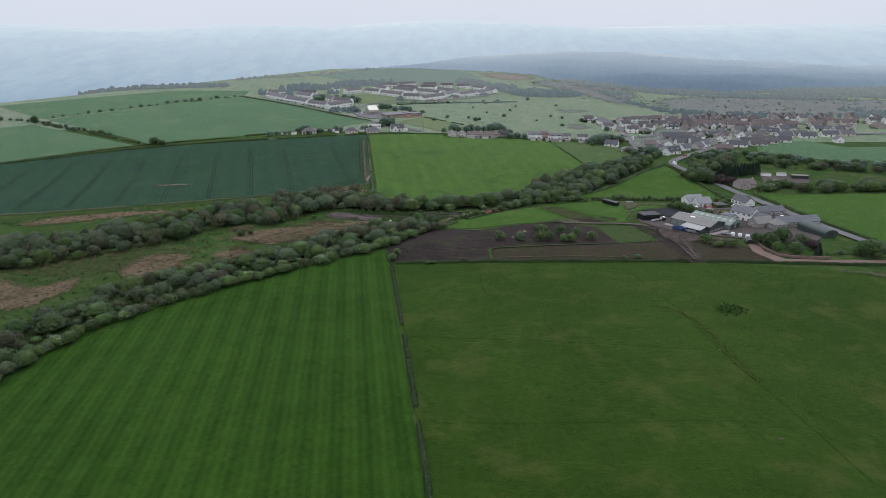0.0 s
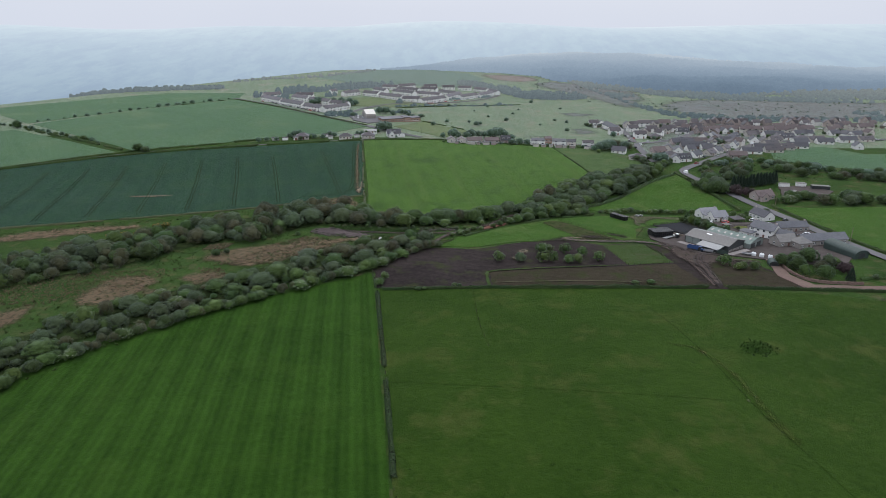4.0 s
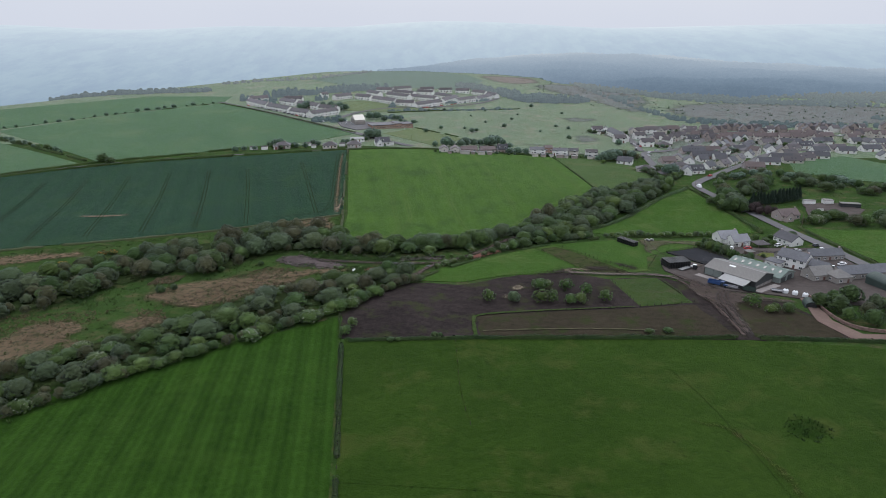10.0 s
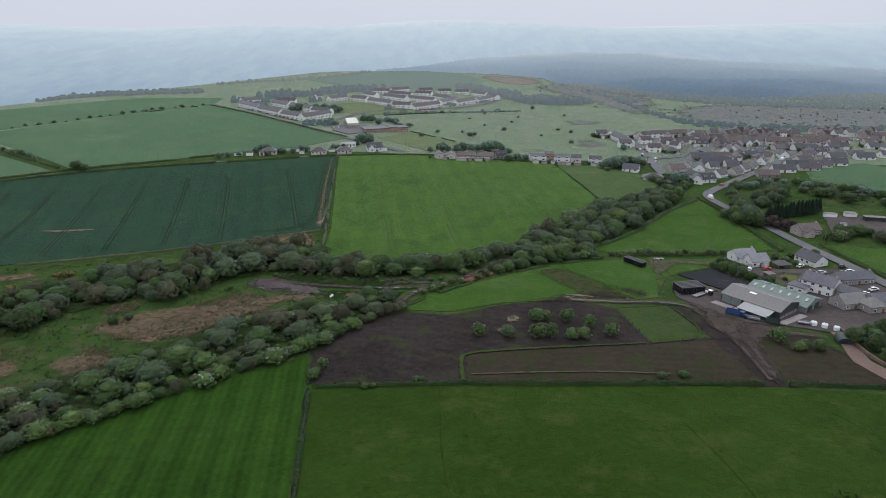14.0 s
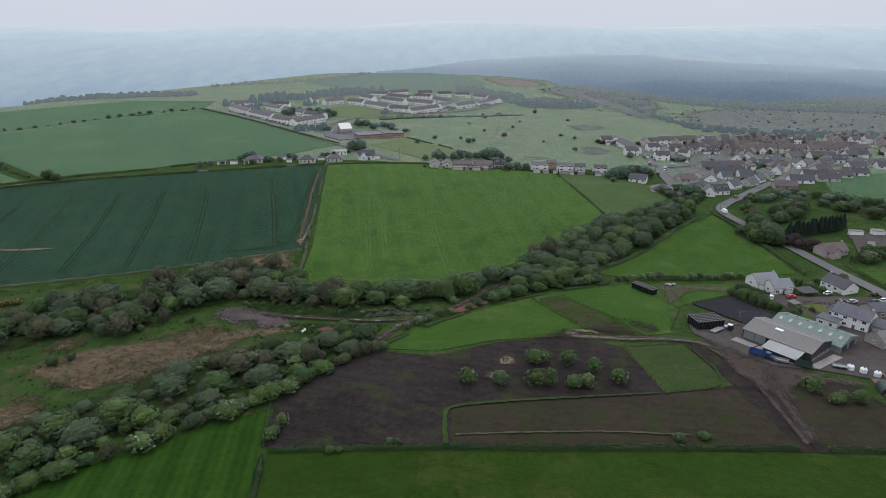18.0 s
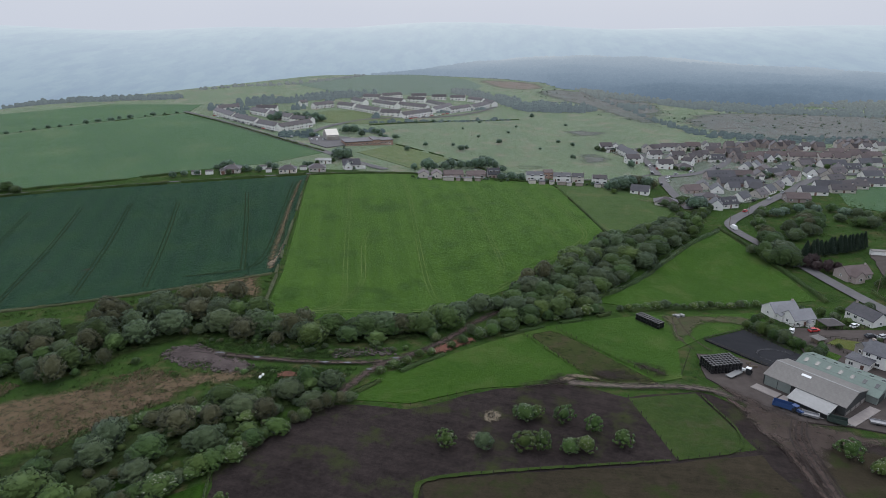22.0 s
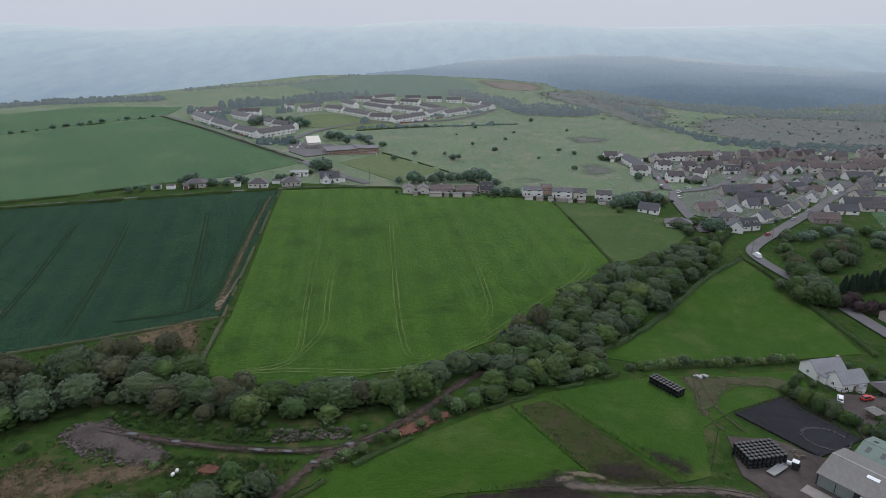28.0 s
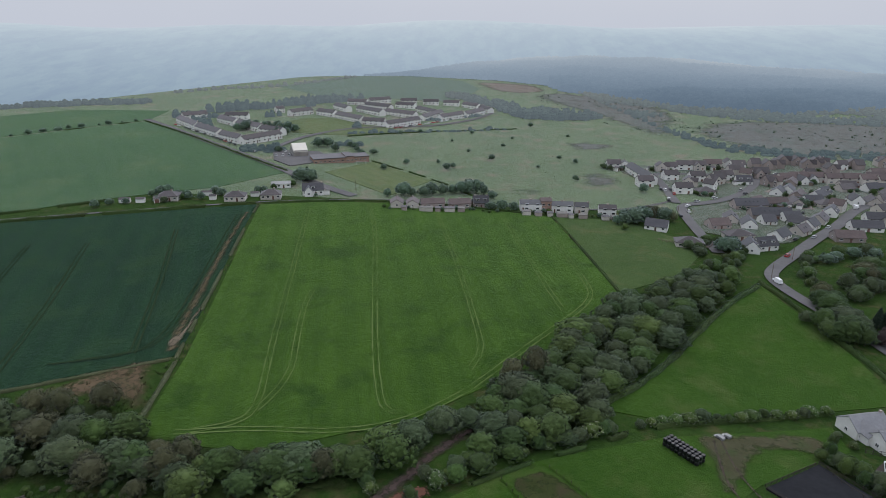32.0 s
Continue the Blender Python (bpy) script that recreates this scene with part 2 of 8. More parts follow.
# ---- terrain ----
def ease(a):
    a = np.clip(a, 0.0, 1.0)
    return a * a * (3 - 2 * a)


def height(x, y):
    """The lie of the land: almost level, a rise to the far side, a dip at the farm and the burn, a steep fall to the wide valley."""
    h = 7 * ease((y - 430) / 170) * ease((140 - x) / 220) + 5 * ease((y - 480) / 400) * ease((20 - x) / 260)
    h = h - 6 * np.exp(-(((x - 170) / 75) ** 2) - ((y - 410) / 95) ** 2)
    h = h - 3 * ease((x - 120) / 100) * ease((y - 420) / 100) * (1 - ease((y - 850) / 500))
    h = h - 2.5 * np.exp(-(((y - (395 + 0.35 * np.minimum(x, 120))) / 45) ** 2))
    d = ((-600 - x) * 1000 + 430 * (y - 650)) / 1088.5
    h = h + 14 * np.exp(-(((x - 430) / 330) ** 2)) * ease((y - 1350) / 550)
    h = h - 150 * ease((y - 1560 - 520 * ease((x + 180) / 420) + 420 * ease((x - 620) / 600)) / 900)
    return h - 150 * ease((d - 20) / 700)


def hgt(x, y):
    return float(height(np.float64(x), np.float64(y)))


def mesh_of(name, verts, faces, mats, smooth=False, index=None):
    me = bpy.data.meshes.new(name)
    me.from_pydata([tuple(v) for v in verts], [], [tuple(f) for f in faces])
    for m in mats if isinstance(mats, (list, tuple)) else [mats]:
        me.materials.append(m)
    if index is not None:
        me.polygons.foreach_set("material_index", index)
    if smooth:
        me.polygons.foreach_set("use_smooth", [True] * len(me.polygons))
    me.update()
    return me


from mathutils.geometry import delaunay_2d_cdt

lift = [0.10]


def sheet(name, poly, mat, label="", category="", cell=12.0, rag=0.0, seed=0, kind="structure", off=None, soft=False, fade=4.0):
    """A piece of ground cover with the outline poly, draped over the land."""
    rng = random.Random(seed or name)
    if soft:
        for _ in range(2):
            poly = [(ax + (bx - ax) * u, ay + (by - ay) * u) for (ax, ay), (bx, by) in zip(poly, poly[1:] + poly[:1]) for u in (0.25, 0.75)]
    ring = []
    for (ax, ay), (bx, by) in zip(poly, poly[1:] + poly[:1]):
        k = max(1, int(math.hypot(bx - ax, by - ay) / ((2.5 if soft else 5) if rag else 9)))
        for i in range(k):
            u = i / k
            ring.append(Vector((ax + (bx - ax) * u + rng.uniform(-rag, rag), ay + (by - ay) * u + rng.uniform(-rag, rag))))
    n = len(ring)
    xs, ys = [v.x for v in ring], [v.y for v in ring]
    inner = [Vector((x + 0.13, y + 0.07)) for x in np.arange(min(xs), max(xs), cell) for y in np.arange(min(ys), max(ys), cell)]
    vs, _, fs, *_ = delaunay_2d_cdt(ring + inner, [(i, (i + 1) % n) for i in range(n)], [list(range(n))], 1, 1e-4)
    if off is None:
        lift[0] += 0.008
        off = lift[0]
    top = [(v.x, v.y, hgt(v.x, v.y) + off) for v in vs]
    fs = [tuple(f) for f in fs]
    sides = {(a, b) for f in fs for a, b in zip(f, f[1:] + f[:1])}
    edge = [(a, b) for a, b in sides if (b, a) not in sides]
    edge.sort()
    low = {}
    for a, b in edge:
        for i in (a, b):
            if i not in low:
                low[i] = len(top)
                top.append((top[i][0], top[i][1], top[i][2] - 0.9))
    if not soft:
        fs += [(b, a, low[a], low[b]) for a, b in edge]
    me = mesh_of(name, top, fs, mat)
    inner = me.attributes.new("inner", "FLOAT", "POINT")
    P = np.array([t[:2] for t in top])
    A, B = np.array([r[:] for r in ring]), np.array([r[:] for r in ring[1:] + ring[:1]])
    near = np.full(len(P), 1e9)
    for a, b in zip(A, B):
        u = np.clip(((P - a) @ (b - a)) / (((b - a) ** 2).sum() + 1e-9), 0, 1)
        near = np.minimum(near, np.hypot(*(P - a - u[:, None] * (b - a)).T))
    inner.data.foreach_set("value", np.clip(near / fade, 0, 1))
    ob = new(name, me)
    return tagged(ob, label, category, kind=kind)


def along(points, step):
    """Points at even steps along a polyline that is first rounded off."""
    pts = [Vector(p) for p in points]
    for _ in range(2):
        if len(pts) > 2:
            cut = [pts[0]]
            for a, b in zip(pts, pts[1:]):
                cut += [a.lerp(b, 0.25), a.lerp(b, 0.75)]
            pts = cut + [pts[-1]]
    out, left = [pts[0]], step
    for a, b in zip(pts, pts[1:]):
        d = (b - a).length
        while d >= left and d > 0:
            a = a.lerp(b, left / d)
            out.append(a.copy())
            d, left = (b - a).length, step
        left -= d
    return out


def ribbon(name, points, width, mat, off, label="", category="", step=4.0, jitter=0.0, seed=1, kind="structure", rows=1):
    rng = random.Random(seed)
    pts = along(points, step)
    vs, fs = [], []
    for i, p in enumerate(pts):
        d = (pts[min(i + 1, len(pts) - 1)] - pts[max(i - 1, 0)]).normalized()
        w = width[0] + (width[1] - width[0]) * i / max(1, len(pts) - 1) if isinstance(width, tuple) else width
        for k in range(rows + 1):
            s = (k / rows - 0.5) * w + (rng.uniform(-jitter, jitter) if k in (0, rows) else 0)
            x, y = p.x - d.y * s, p.y + d.x * s
            vs.append((x, y, hgt(x, y) + off))
    r = rows + 1
    for i in range(len(pts) - 1):
        for k in range(rows):
            fs.append((i * r + k, (i + 1) * r + k, (i + 1) * r + k + 1, i * r + k + 1))
    me = mesh_of(name, vs, [f[::-1] for f in fs], mat, True)
    inner = me.attributes.new("inner", "FLOAT", "POINT")
    inner.data.foreach_set("value", [1.0 if rows == 1 else (0.0 if k < r or k >= len(vs) - r else 2.0 * min(k % r, rows - k % r) / rows) for k in range(len(vs))])
    return tagged(new(name, me), label, category, kind=kind)


def axis(near, step, far, ratio=1.22):
    a = list(np.arange(near[0], near[1] + 1, step))
    s = step
    while a[-1] < far[1]:
        s *= ratio
        a.append(a[-1] + s)
    s = step
    while a[0] > far[0]:
        s *= ratio
        a.insert(0, a[0] - s)
    return np.array(a)


gx, gy = axis((-480, 560), 12, (-4000, 4000)), axis((60, 1240), 12, (-1500, 3000))
X, Y = np.meshgrid(gx, gy)
Z = height(X, Y)
idx = np.arange(X.size).reshape(X.shape)
quads = np.stack([idx[:-1, :-1], idx[:-1, 1:], idx[1:, 1:], idx[1:, :-1]], -1).reshape(-1, 4)
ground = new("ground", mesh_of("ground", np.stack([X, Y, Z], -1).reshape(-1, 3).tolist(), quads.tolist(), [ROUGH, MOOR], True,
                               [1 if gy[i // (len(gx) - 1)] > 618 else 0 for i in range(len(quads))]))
tagged(ground, "rough grassland and moor running to the valley edge", "ground", kind="structure")

# far side of the valley: slopes that emit their own haze, only ever seen from far off
FAR = bpy.data.materials.new("haze_glow_slopes")
n, l = nodes_of(FAR)
vec = n.new("ShaderNodeNewGeometry").outputs["Position"]
cells = n.new("ShaderNodeTexVoronoi")
cells.inputs["Scale"].default_value = 0.016
squeeze = n.new("ShaderNodeVectorMath")
squeeze.operation = "MULTIPLY"
squeeze.inputs[1].default_value = (1.0, 0.4, 0.4)
l.new(vec, squeeze.inputs[0])
vec = squeeze.outputs["Vector"]
l.new(vec, cells.inputs["Vector"])
bw = n.new("ShaderNodeSeparateColor")
l.new(cells.outputs["Color"], bw.inputs["Color"])
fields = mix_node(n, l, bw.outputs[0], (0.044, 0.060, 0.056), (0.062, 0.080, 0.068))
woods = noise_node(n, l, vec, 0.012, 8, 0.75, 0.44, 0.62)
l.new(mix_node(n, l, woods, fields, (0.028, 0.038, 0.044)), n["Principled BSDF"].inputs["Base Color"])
n["Principled BSDF"].inputs["Roughness"].default_value = 1.0
n["Principled BSDF"].inputs["Specular IOR Level"].default_value = 0.0
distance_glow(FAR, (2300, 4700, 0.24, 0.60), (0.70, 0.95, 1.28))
ang = np.radians(np.linspace(-62, 62, 90))
rad = np.linspace(2350, 4750, 40)
A, R = np.meshgrid(ang, rad)
fx, fy = R * np.sin(A), R * np.cos(A)
u = (R - 2350) / 2400
fz = -165 + 300 * ease(u * 1.08) + 16 * np.sin(fx / 520 + 1.7) * np.sin(fy / 610) + 12 * np.sin(fx / 260 + fy / 330) * u
fz = fz + 6 * np.sin(A * 5 + 1) * u - 14 * u
idx = np.arange(A.size).reshape(A.shape)
quads = np.stack([idx[:-1, :-1], idx[1:, :-1], idx[1:, 1:], idx[:-1, 1:]], -1).reshape(-1, 4)
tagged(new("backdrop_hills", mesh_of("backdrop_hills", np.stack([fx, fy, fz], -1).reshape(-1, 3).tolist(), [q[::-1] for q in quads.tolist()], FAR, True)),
       "blue-green farmed slopes across the valley, with haze as painted glow", "hills", kind="structure")

# ---- fields ----
sheet("field_striped", [(15, -60), (-4, 119), (-24, 262), (-29, 293), (-59, 273), (-93, 248), (-119, 225), (-133, 199), (-138, 166), (-150, 60), (-150, -60)], MOWN,
      "dark green mown grass field with lighter stripes", "field")
sheet("field_pasture", [(15.5, -60), (-3.5, 119), (-23.6, 275.4), (57, 276), (121, 276.4), (160, 272), (197, 259), (235, 240), (300, 120), (300, -60)], PASTURE,
      "dark green grazing pasture with worn yellowish patches", "field", cell=14)
sheet("field_mud", [(-24, 275), (-30, 302), (-6, 328), (19, 326), (40, 336), (66, 342), (85, 335), (108, 340), (121, 331), (136, 318), (152, 312), (158, 290), (158, 278), (121, 276.6), (57, 276.2)], MUD,
      "dark trodden muddy paddock with thin grass", "field", cell=5, rag=0.8)
sheet("field_poor", [(24, 295), (90, 303.5), (113, 308), (117, 279), (25, 278)], POOR, "brown poached grass strip inside the muddy paddock", "field", cell=5, rag=0.5)
sheet("field_poor_east", [(124, 309), (132, 314), (150, 308), (157, 290), (156, 279), (124, 279)], POOR, "brown-green rough grass corner by the farm drive", "field", cell=5, rag=0.6)
sheet("field_paddock", [(85, 334), (107, 338.5), (113, 310), (90, 305)], PADDOCK, "small fenced green paddock", "field", cell=5)
sheet("field_back", [(-2, 331), (9, 347), (33, 362), (63, 384), (106, 400), (160, 411), (158, 398), (145, 392), (124, 380), (112, 370), (106, 348), (98, 345), (72, 344), (60, 341), (40, 338), (19, 329)], MEADOW,
      "green field behind the muddy paddock", "field", cell=5)
STRIP = ragged(turf("thin_strip_grass", (0.024, 0.036, 0.011), (0.062, 0.074, 0.028), (0.074, 0.060, 0.038), 0.06, 0.9, None, 0.0, 0.8), 0.35, 0.9)
sheet("field_brown_strip", [(58, 377.5), (64, 380.5), (70.4, 383), (84, 363.5), (98, 344), (98.5, 342.5), (87, 342), (76, 341.5), (75.5, 343.5), (67, 361)], STRIP, "thin dark grass and earth between two fences", "field", cell=1.0, rag=0.0, soft=True, fade=1.4)
sheet("field_rough", [(103, 606), (145, 603), (158, 585), (176, 560), (150, 520), (117, 499), (111, 545)], ROUGH_PALE, "rank pale grass paddock beside the crop", "field", cell=14)
sheet("field_light", [(-71, 603), (-30, 614), (3, 618), (50, 617), (101, 607), (116, 494), (93, 466), (68, 434), (33, 404), (-8, 388), (-44, 391), (-47, 435)], LIGHT_CROP,
      "bright green young crop field with pale wheel tracks", "field")
sheet("field_dark", [(-73, 603), (-50, 436), (-108, 407), (-170, 385), (-232, 365), (-275, 354), (-420, 330), (-520, 400), (-350, 489), (-262, 544), (-148, 578)], DARK_CROP,
      "dark blue-green cereal field with wheel tracks", "field")
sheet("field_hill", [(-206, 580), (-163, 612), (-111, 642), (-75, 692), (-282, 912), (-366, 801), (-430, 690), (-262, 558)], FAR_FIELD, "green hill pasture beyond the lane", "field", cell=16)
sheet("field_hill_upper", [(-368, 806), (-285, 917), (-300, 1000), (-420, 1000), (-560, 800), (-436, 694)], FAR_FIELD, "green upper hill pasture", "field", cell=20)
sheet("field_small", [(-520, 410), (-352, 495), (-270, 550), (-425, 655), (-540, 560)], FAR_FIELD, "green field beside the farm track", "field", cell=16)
sheet("field_triangle", [(88, 414), (108, 432), (135, 466), (184, 515), (189, 477), (192, 451), (191, 424), (165, 420), (140, 416), (108, 409)], MEADOW,
      "triangular bright green meadow by the road", "field")
sheet("field_pitch", [(-51, 693), (-22, 736), (27, 684), (2, 636)], PITCH, "pale mown playing field with a goal", "field")
sheet("field_green", [(-118, 858), (-70, 850), (-10, 890), (-40, 925), (-100, 965), (-125, 960), (-150, 900)], PITCH, "mown green in front of the white terraces", "field")
sheet("field_roadside", [(221, 428), (240, 418), (330, 410), (420, 330), (420, 220), (246, 246), (234, 270), (226, 310), (222, 360)], MEADOW, "green field across the road", "field", cell=16)
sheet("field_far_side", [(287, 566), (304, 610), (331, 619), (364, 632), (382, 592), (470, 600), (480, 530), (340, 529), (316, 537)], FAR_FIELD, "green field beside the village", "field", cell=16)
sheet("field_woodside", [(-150, 1180), (30, 1190), (70, 1340), (84, 1430), (56, 1560), (-40, 1640), (-170, 1590), (-260, 1330)], FAR_HAZED, "green field before the forest", "field", cell=30)
sheet("heath_red", [(59, 1580), (126, 1570), (215, 1500), (217, 1370), (131, 1335), (86, 1425)], HEATH_RED, "reddish dead bracken slope before the forest", "heath", cell=12, rag=3, soft=True, fade=30)
sheet("heath_brown", [(150, 1330), (222, 1392), (310, 1282), (352, 1172), (340, 1050), (300, 980), (285, 900), (258, 880), (236, 960), (212, 1090), (180, 1200)], HEATH, "brown grassy heath beside the moor", "heath", cell=14, rag=3, soft=True, fade=30)
sheet("heath_felled", [(289, 993), (391, 1067), (520, 1046), (800, 1000), (800, 830), (560, 810), (431, 806), (358, 801), (305, 843), (292, 900)], HEATH, "brown heath behind the village", "heath", cell=14, rag=4, soft=True, fade=35)
for poly in ([(130, 731), (163, 759), (178, 707), (160, 669), (126, 681)], [(57, 663), (99, 688), (131, 665), (102, 649), (71, 647)], [(130, 868), (193, 901), (209, 848), (154, 812)]):
    sheet("heath_patch", poly, HEATH, "brown dead grass patch on the moor", "heath", cell=10, rag=3, soft=True, fade=22)
for i, poly in enumerate(([(-104, 303), (-92, 322), (-84, 339), (-71, 351), (-58, 348), (-54, 330), (-64, 319), (-73, 314), (-75, 305), (-86, 300)], [(-150, 270), (-146, 288), (-127, 294), (-117, 284), (-121, 262), (-133, 252), (-148, 254)], [(-108, 276), (-108, 292), (-97, 297), (-88, 288), (-97, 274)], [(-101, 303), (-103, 312), (-92, 319), (-73, 335), (-59, 348), (-44, 337), (-64, 314), (-86, 297)], [(-168, 357), (-162, 368), (-144, 365), (-146, 357)], [(-190, 225), (-175, 250), (-158, 262), (-150, 245), (-165, 215)],
                          [(-119, 328), (-118, 337), (-112, 341), (-106, 340), (-108, 330), (-115, 324)], [(-110, 300), (-100, 300), (-91, 289), (-98, 282)], [(-60, 437), (-50, 424), (-46, 400), (-62, 408), (-84, 408), (-100, 404), (-85, 414)],
                          [(-300, 215), (-215, 210), (-160, 235), (-190, 262), (-260, 250)], [(-75, 330), (-30, 340), (-22, 350), (-60, 352)],
                          [(-250, 330), (-200, 345), (-150, 372), (-190, 372), (-240, 352)], [(-118, 284), (-112, 298), (-94, 296), (-95, 283), (-106, 276)],
                          [(-134, 280), (-115, 276), (-100, 270), (-98, 260), (-115, 255)], [(-119, 308), (-98, 302), (-84, 308), (-56, 343), (-87, 340), (-112, 328)])):
    sheet("bracken_patch", poly, BRACKEN, "reddish-brown dead bracken and dry grass", "bracken", cell=2.5, rag=1.5, seed=i + 5, soft=True, fade=5.5)
sheet("arena", [(125, 379), (145, 391), (156.5, 368), (139.5, 358.5)], SAND, "black sand riding arena with a worn ring", "riding arena", cell=6)
sheet("farmyard", [(114, 349), (121, 335), (128, 326), (150, 321), (170, 312), (192, 306), (203, 318), (211, 350), (209, 378), (190, 388), (160, 384), (157, 366), (142, 357), (130, 366), (118, 366)], YARD,
      "worn earth and gravel farmyard", "yard", rag=0.8)
sheet("gravel_drive", [(160, 317), (154, 293), (158, 277.5), (183, 276), (222, 275), (222, 279), (183, 280.5), (164, 282), (160, 294), (164, 316)], GRAVEL, "pinkish gravel drive along a wall", "drive", rag=0.3)

# ---- roads ----
ROAD = [(250, 200), (234, 250), (223, 290), (216, 330), (213, 362), (213, 402), (206, 464), (194, 505), (192, 523), (200, 535), (219, 554), (245, 581), (271, 606), (292, 631), (313, 650), (336, 660), (362, 661), (430, 668), (520, 684)]
ribbon("road_main", ROAD, (5.2, 7.5), ASPHALT, 0.62, "worn grey village road", "road", rows=2)
ribbon("road_village", [(180, 553), (181, 575), (184, 612), (190, 646), (212, 653), (238, 671), (261, 698), (284, 738)], 6.5, ASPHALT, 0.60, "grey side road into the village", "road", rows=2)
ribbon("road_close", [(190, 650), (195, 690), (198, 715), (199, 738), (214, 741), (250, 740)], 6.0, ASPHALT, 0.64, "grey residential close", "road", rows=2)
ribbon("road_new", [(284, 738), (330, 740), (400, 742), (470, 752)], 7.0, ASPHALT, 0.66, "road through the new houses", "road", rows=2)
ribbon("road_lane", [(-560, 300), (-470, 440), (-352, 492), (-262, 549), (-150, 583), (-75, 608), (0, 626), (60, 627), (140, 622), (170, 640), (190, 657)], 2.4, ASPHALT, 0.40, "narrow lane between hedges", "road", rows=2)
ribbon("road_estate", [(-20, 630), (-45, 651), (-98, 715), (-152, 770), (-240, 866), (-292, 925)], 7.0, ASPHALT, 0.61, "straight estate road up the hill", "road", rows=2)
ribbon("road_terraces", [(-112, 772), (-100, 838), (-60, 905), (10, 932), (60, 1000), (90, 1080)], 6.0, ASPHALT, 0.63, "road round the white terraces", "road", rows=2)
sheet("car_park", [(-98, 728), (-80, 708), (-52, 735), (-70, 765), (-110, 768)], ASPHALT, "grey car park by the school", "car park", off=0.7)
sheet("village_ground", [(205, 575), (226, 572), (300, 650), (345, 690), (400, 730), (390, 790), (290, 790), (240, 775), (185, 770), (175, 740), (200, 690), (236, 660), (195, 640), (180, 590)], GARDEN,
      "paved and gravelled plots between the village houses", "plots", cell=14, rag=2)
ribbon("track_quarry", [(-4, 330), (-2, 337), (3, 346), (8, 354), (15, 358), (24, 366), (33, 377), (39, 387), (47, 396), (56, 404)], 7.0, TRACK_MUD, 0.5, "dark muddy track to the old workings", "track", jitter=0.6, rows=4, step=2.5)
ribbon("track_spoil", [(10, 355), (-1, 353.5), (-9, 354), (-21, 355), (-38, 358), (-49, 361), (-60, 364)], (4.0, 7.0), TRACK_MUD, 0.52, "stony track with grey puddles", "track", jitter=1.0, rows=4, step=2.5)
ribbon("track_dry", [(127, 326), (119, 335), (111, 341.5), (100, 342), (85, 340.5), (64, 342)], 6.5, TRACK_PALE, 0.545, "pale dry track behind the paddock", "track", jitter=0.6, rows=4, step=2.5)
ribbon("track_mud", [(120, 278), (121, 295), (121, 317), (118, 331), (114, 338)], 4.5, TRACK_MUD, 0.54, "rutted muddy track across the paddock", "track", jitter=0.6, rows=4, step=2.5)
ribbon("track_churned", [(122.5, 280), (124, 297), (126, 315), (132, 325)], 7.5, TRACK_MUD, 0.56, "churned muddy track across the paddock", "track", jitter=0.8, rows=4, step=2.5)
RUT = surface("wet_rut", (0.016, 0.013, 0.012), (0.040, 0.033, 0.030), 0.6, 0.6, 0.5, space="World")
WORN_MUD = ragged(turf("worn_red_mud", (0.042, 0.032, 0.028), (0.108, 0.085, 0.074), (0.055, 0.055, 0.028), 0.05, 0.5, None, 0.0, 0.6), 0.3, 0.9)
sheet("worn_mud", [(110, 345), (118, 334), (112, 322), (121, 306), (122, 284), (128, 284), (130, 306), (142, 312), (156, 308), (162, 314), (148, 320), (134, 327), (126, 337), (118, 347)], WORN_MUD, "trodden reddish mud round the farm track", "mud", cell=2.5, rag=1.0, off=0.553, soft=True, fade=5)
for k, s in enumerate((-2.2, -0.7, 0.9, 2.3)):
    ribbon("wheel_rut", [(122.5 + s * 0.5, 277 + k), (124 + s, 297), (126 + s * 1.1, 315), (132 + s, 325)], 0.4, RUT, 0.575 + 0.004 * k, "dark wet wheel rut in the mud", "wheel rut", jitter=0.14, step=1.6, seed=k)
for k, s in enumerate((-0.9, 0.9)):
    ribbon("wheel_rut", [(131, 327 + s), (121, 334 + s), (112, 341 + s), (98, 341.5 + s), (84, 340 + s)], 0.35, RUT, 0.58 + 0.004 * k, "dark wet wheel rut in the mud", "wheel rut", jitter=0.14, step=1.6, seed=k + 9)
    ribbon("wheel_rut", [(-60, 363.5 + s), (-38, 358 + s), (-21, 355 + s), (-1, 353.5 + s), (12, 356.5 + s), (26, 368 + s)], 0.4, RUT, 0.59 + 0.004 * k, "dark wet wheel rut in the mud", "wheel rut", jitter=0.2, step=1.8, seed=k + 19)

# wheel tracks in the crops
CROP_TRACKS = ([(-41, 597), (-30, 521), (-23, 466), (-17, 427), (-14, 408), (-17, 400), (-31, 395.5)], [(-15, 489), (-15.5, 476), (-12, 449), (-9, 431), (-10, 418), (-15, 404)], [(-8, 612), (1, 572), (10, 499), (16, 451), (21, 419), (25, 406), (33, 409)],
               [(33, 604), (43, 543), (50, 491), (54, 458), (55, 444), (50, 432)], [(72, 603), (80, 540), (85, 500), (89, 478)], [(90, 604), (98, 550), (103, 511), (104, 497), (100, 486), (89, 471), (68, 445), (50, 421)], [(-34, 395), (-12, 398), (6, 397), (22, 399), (35, 406), (52, 423)])
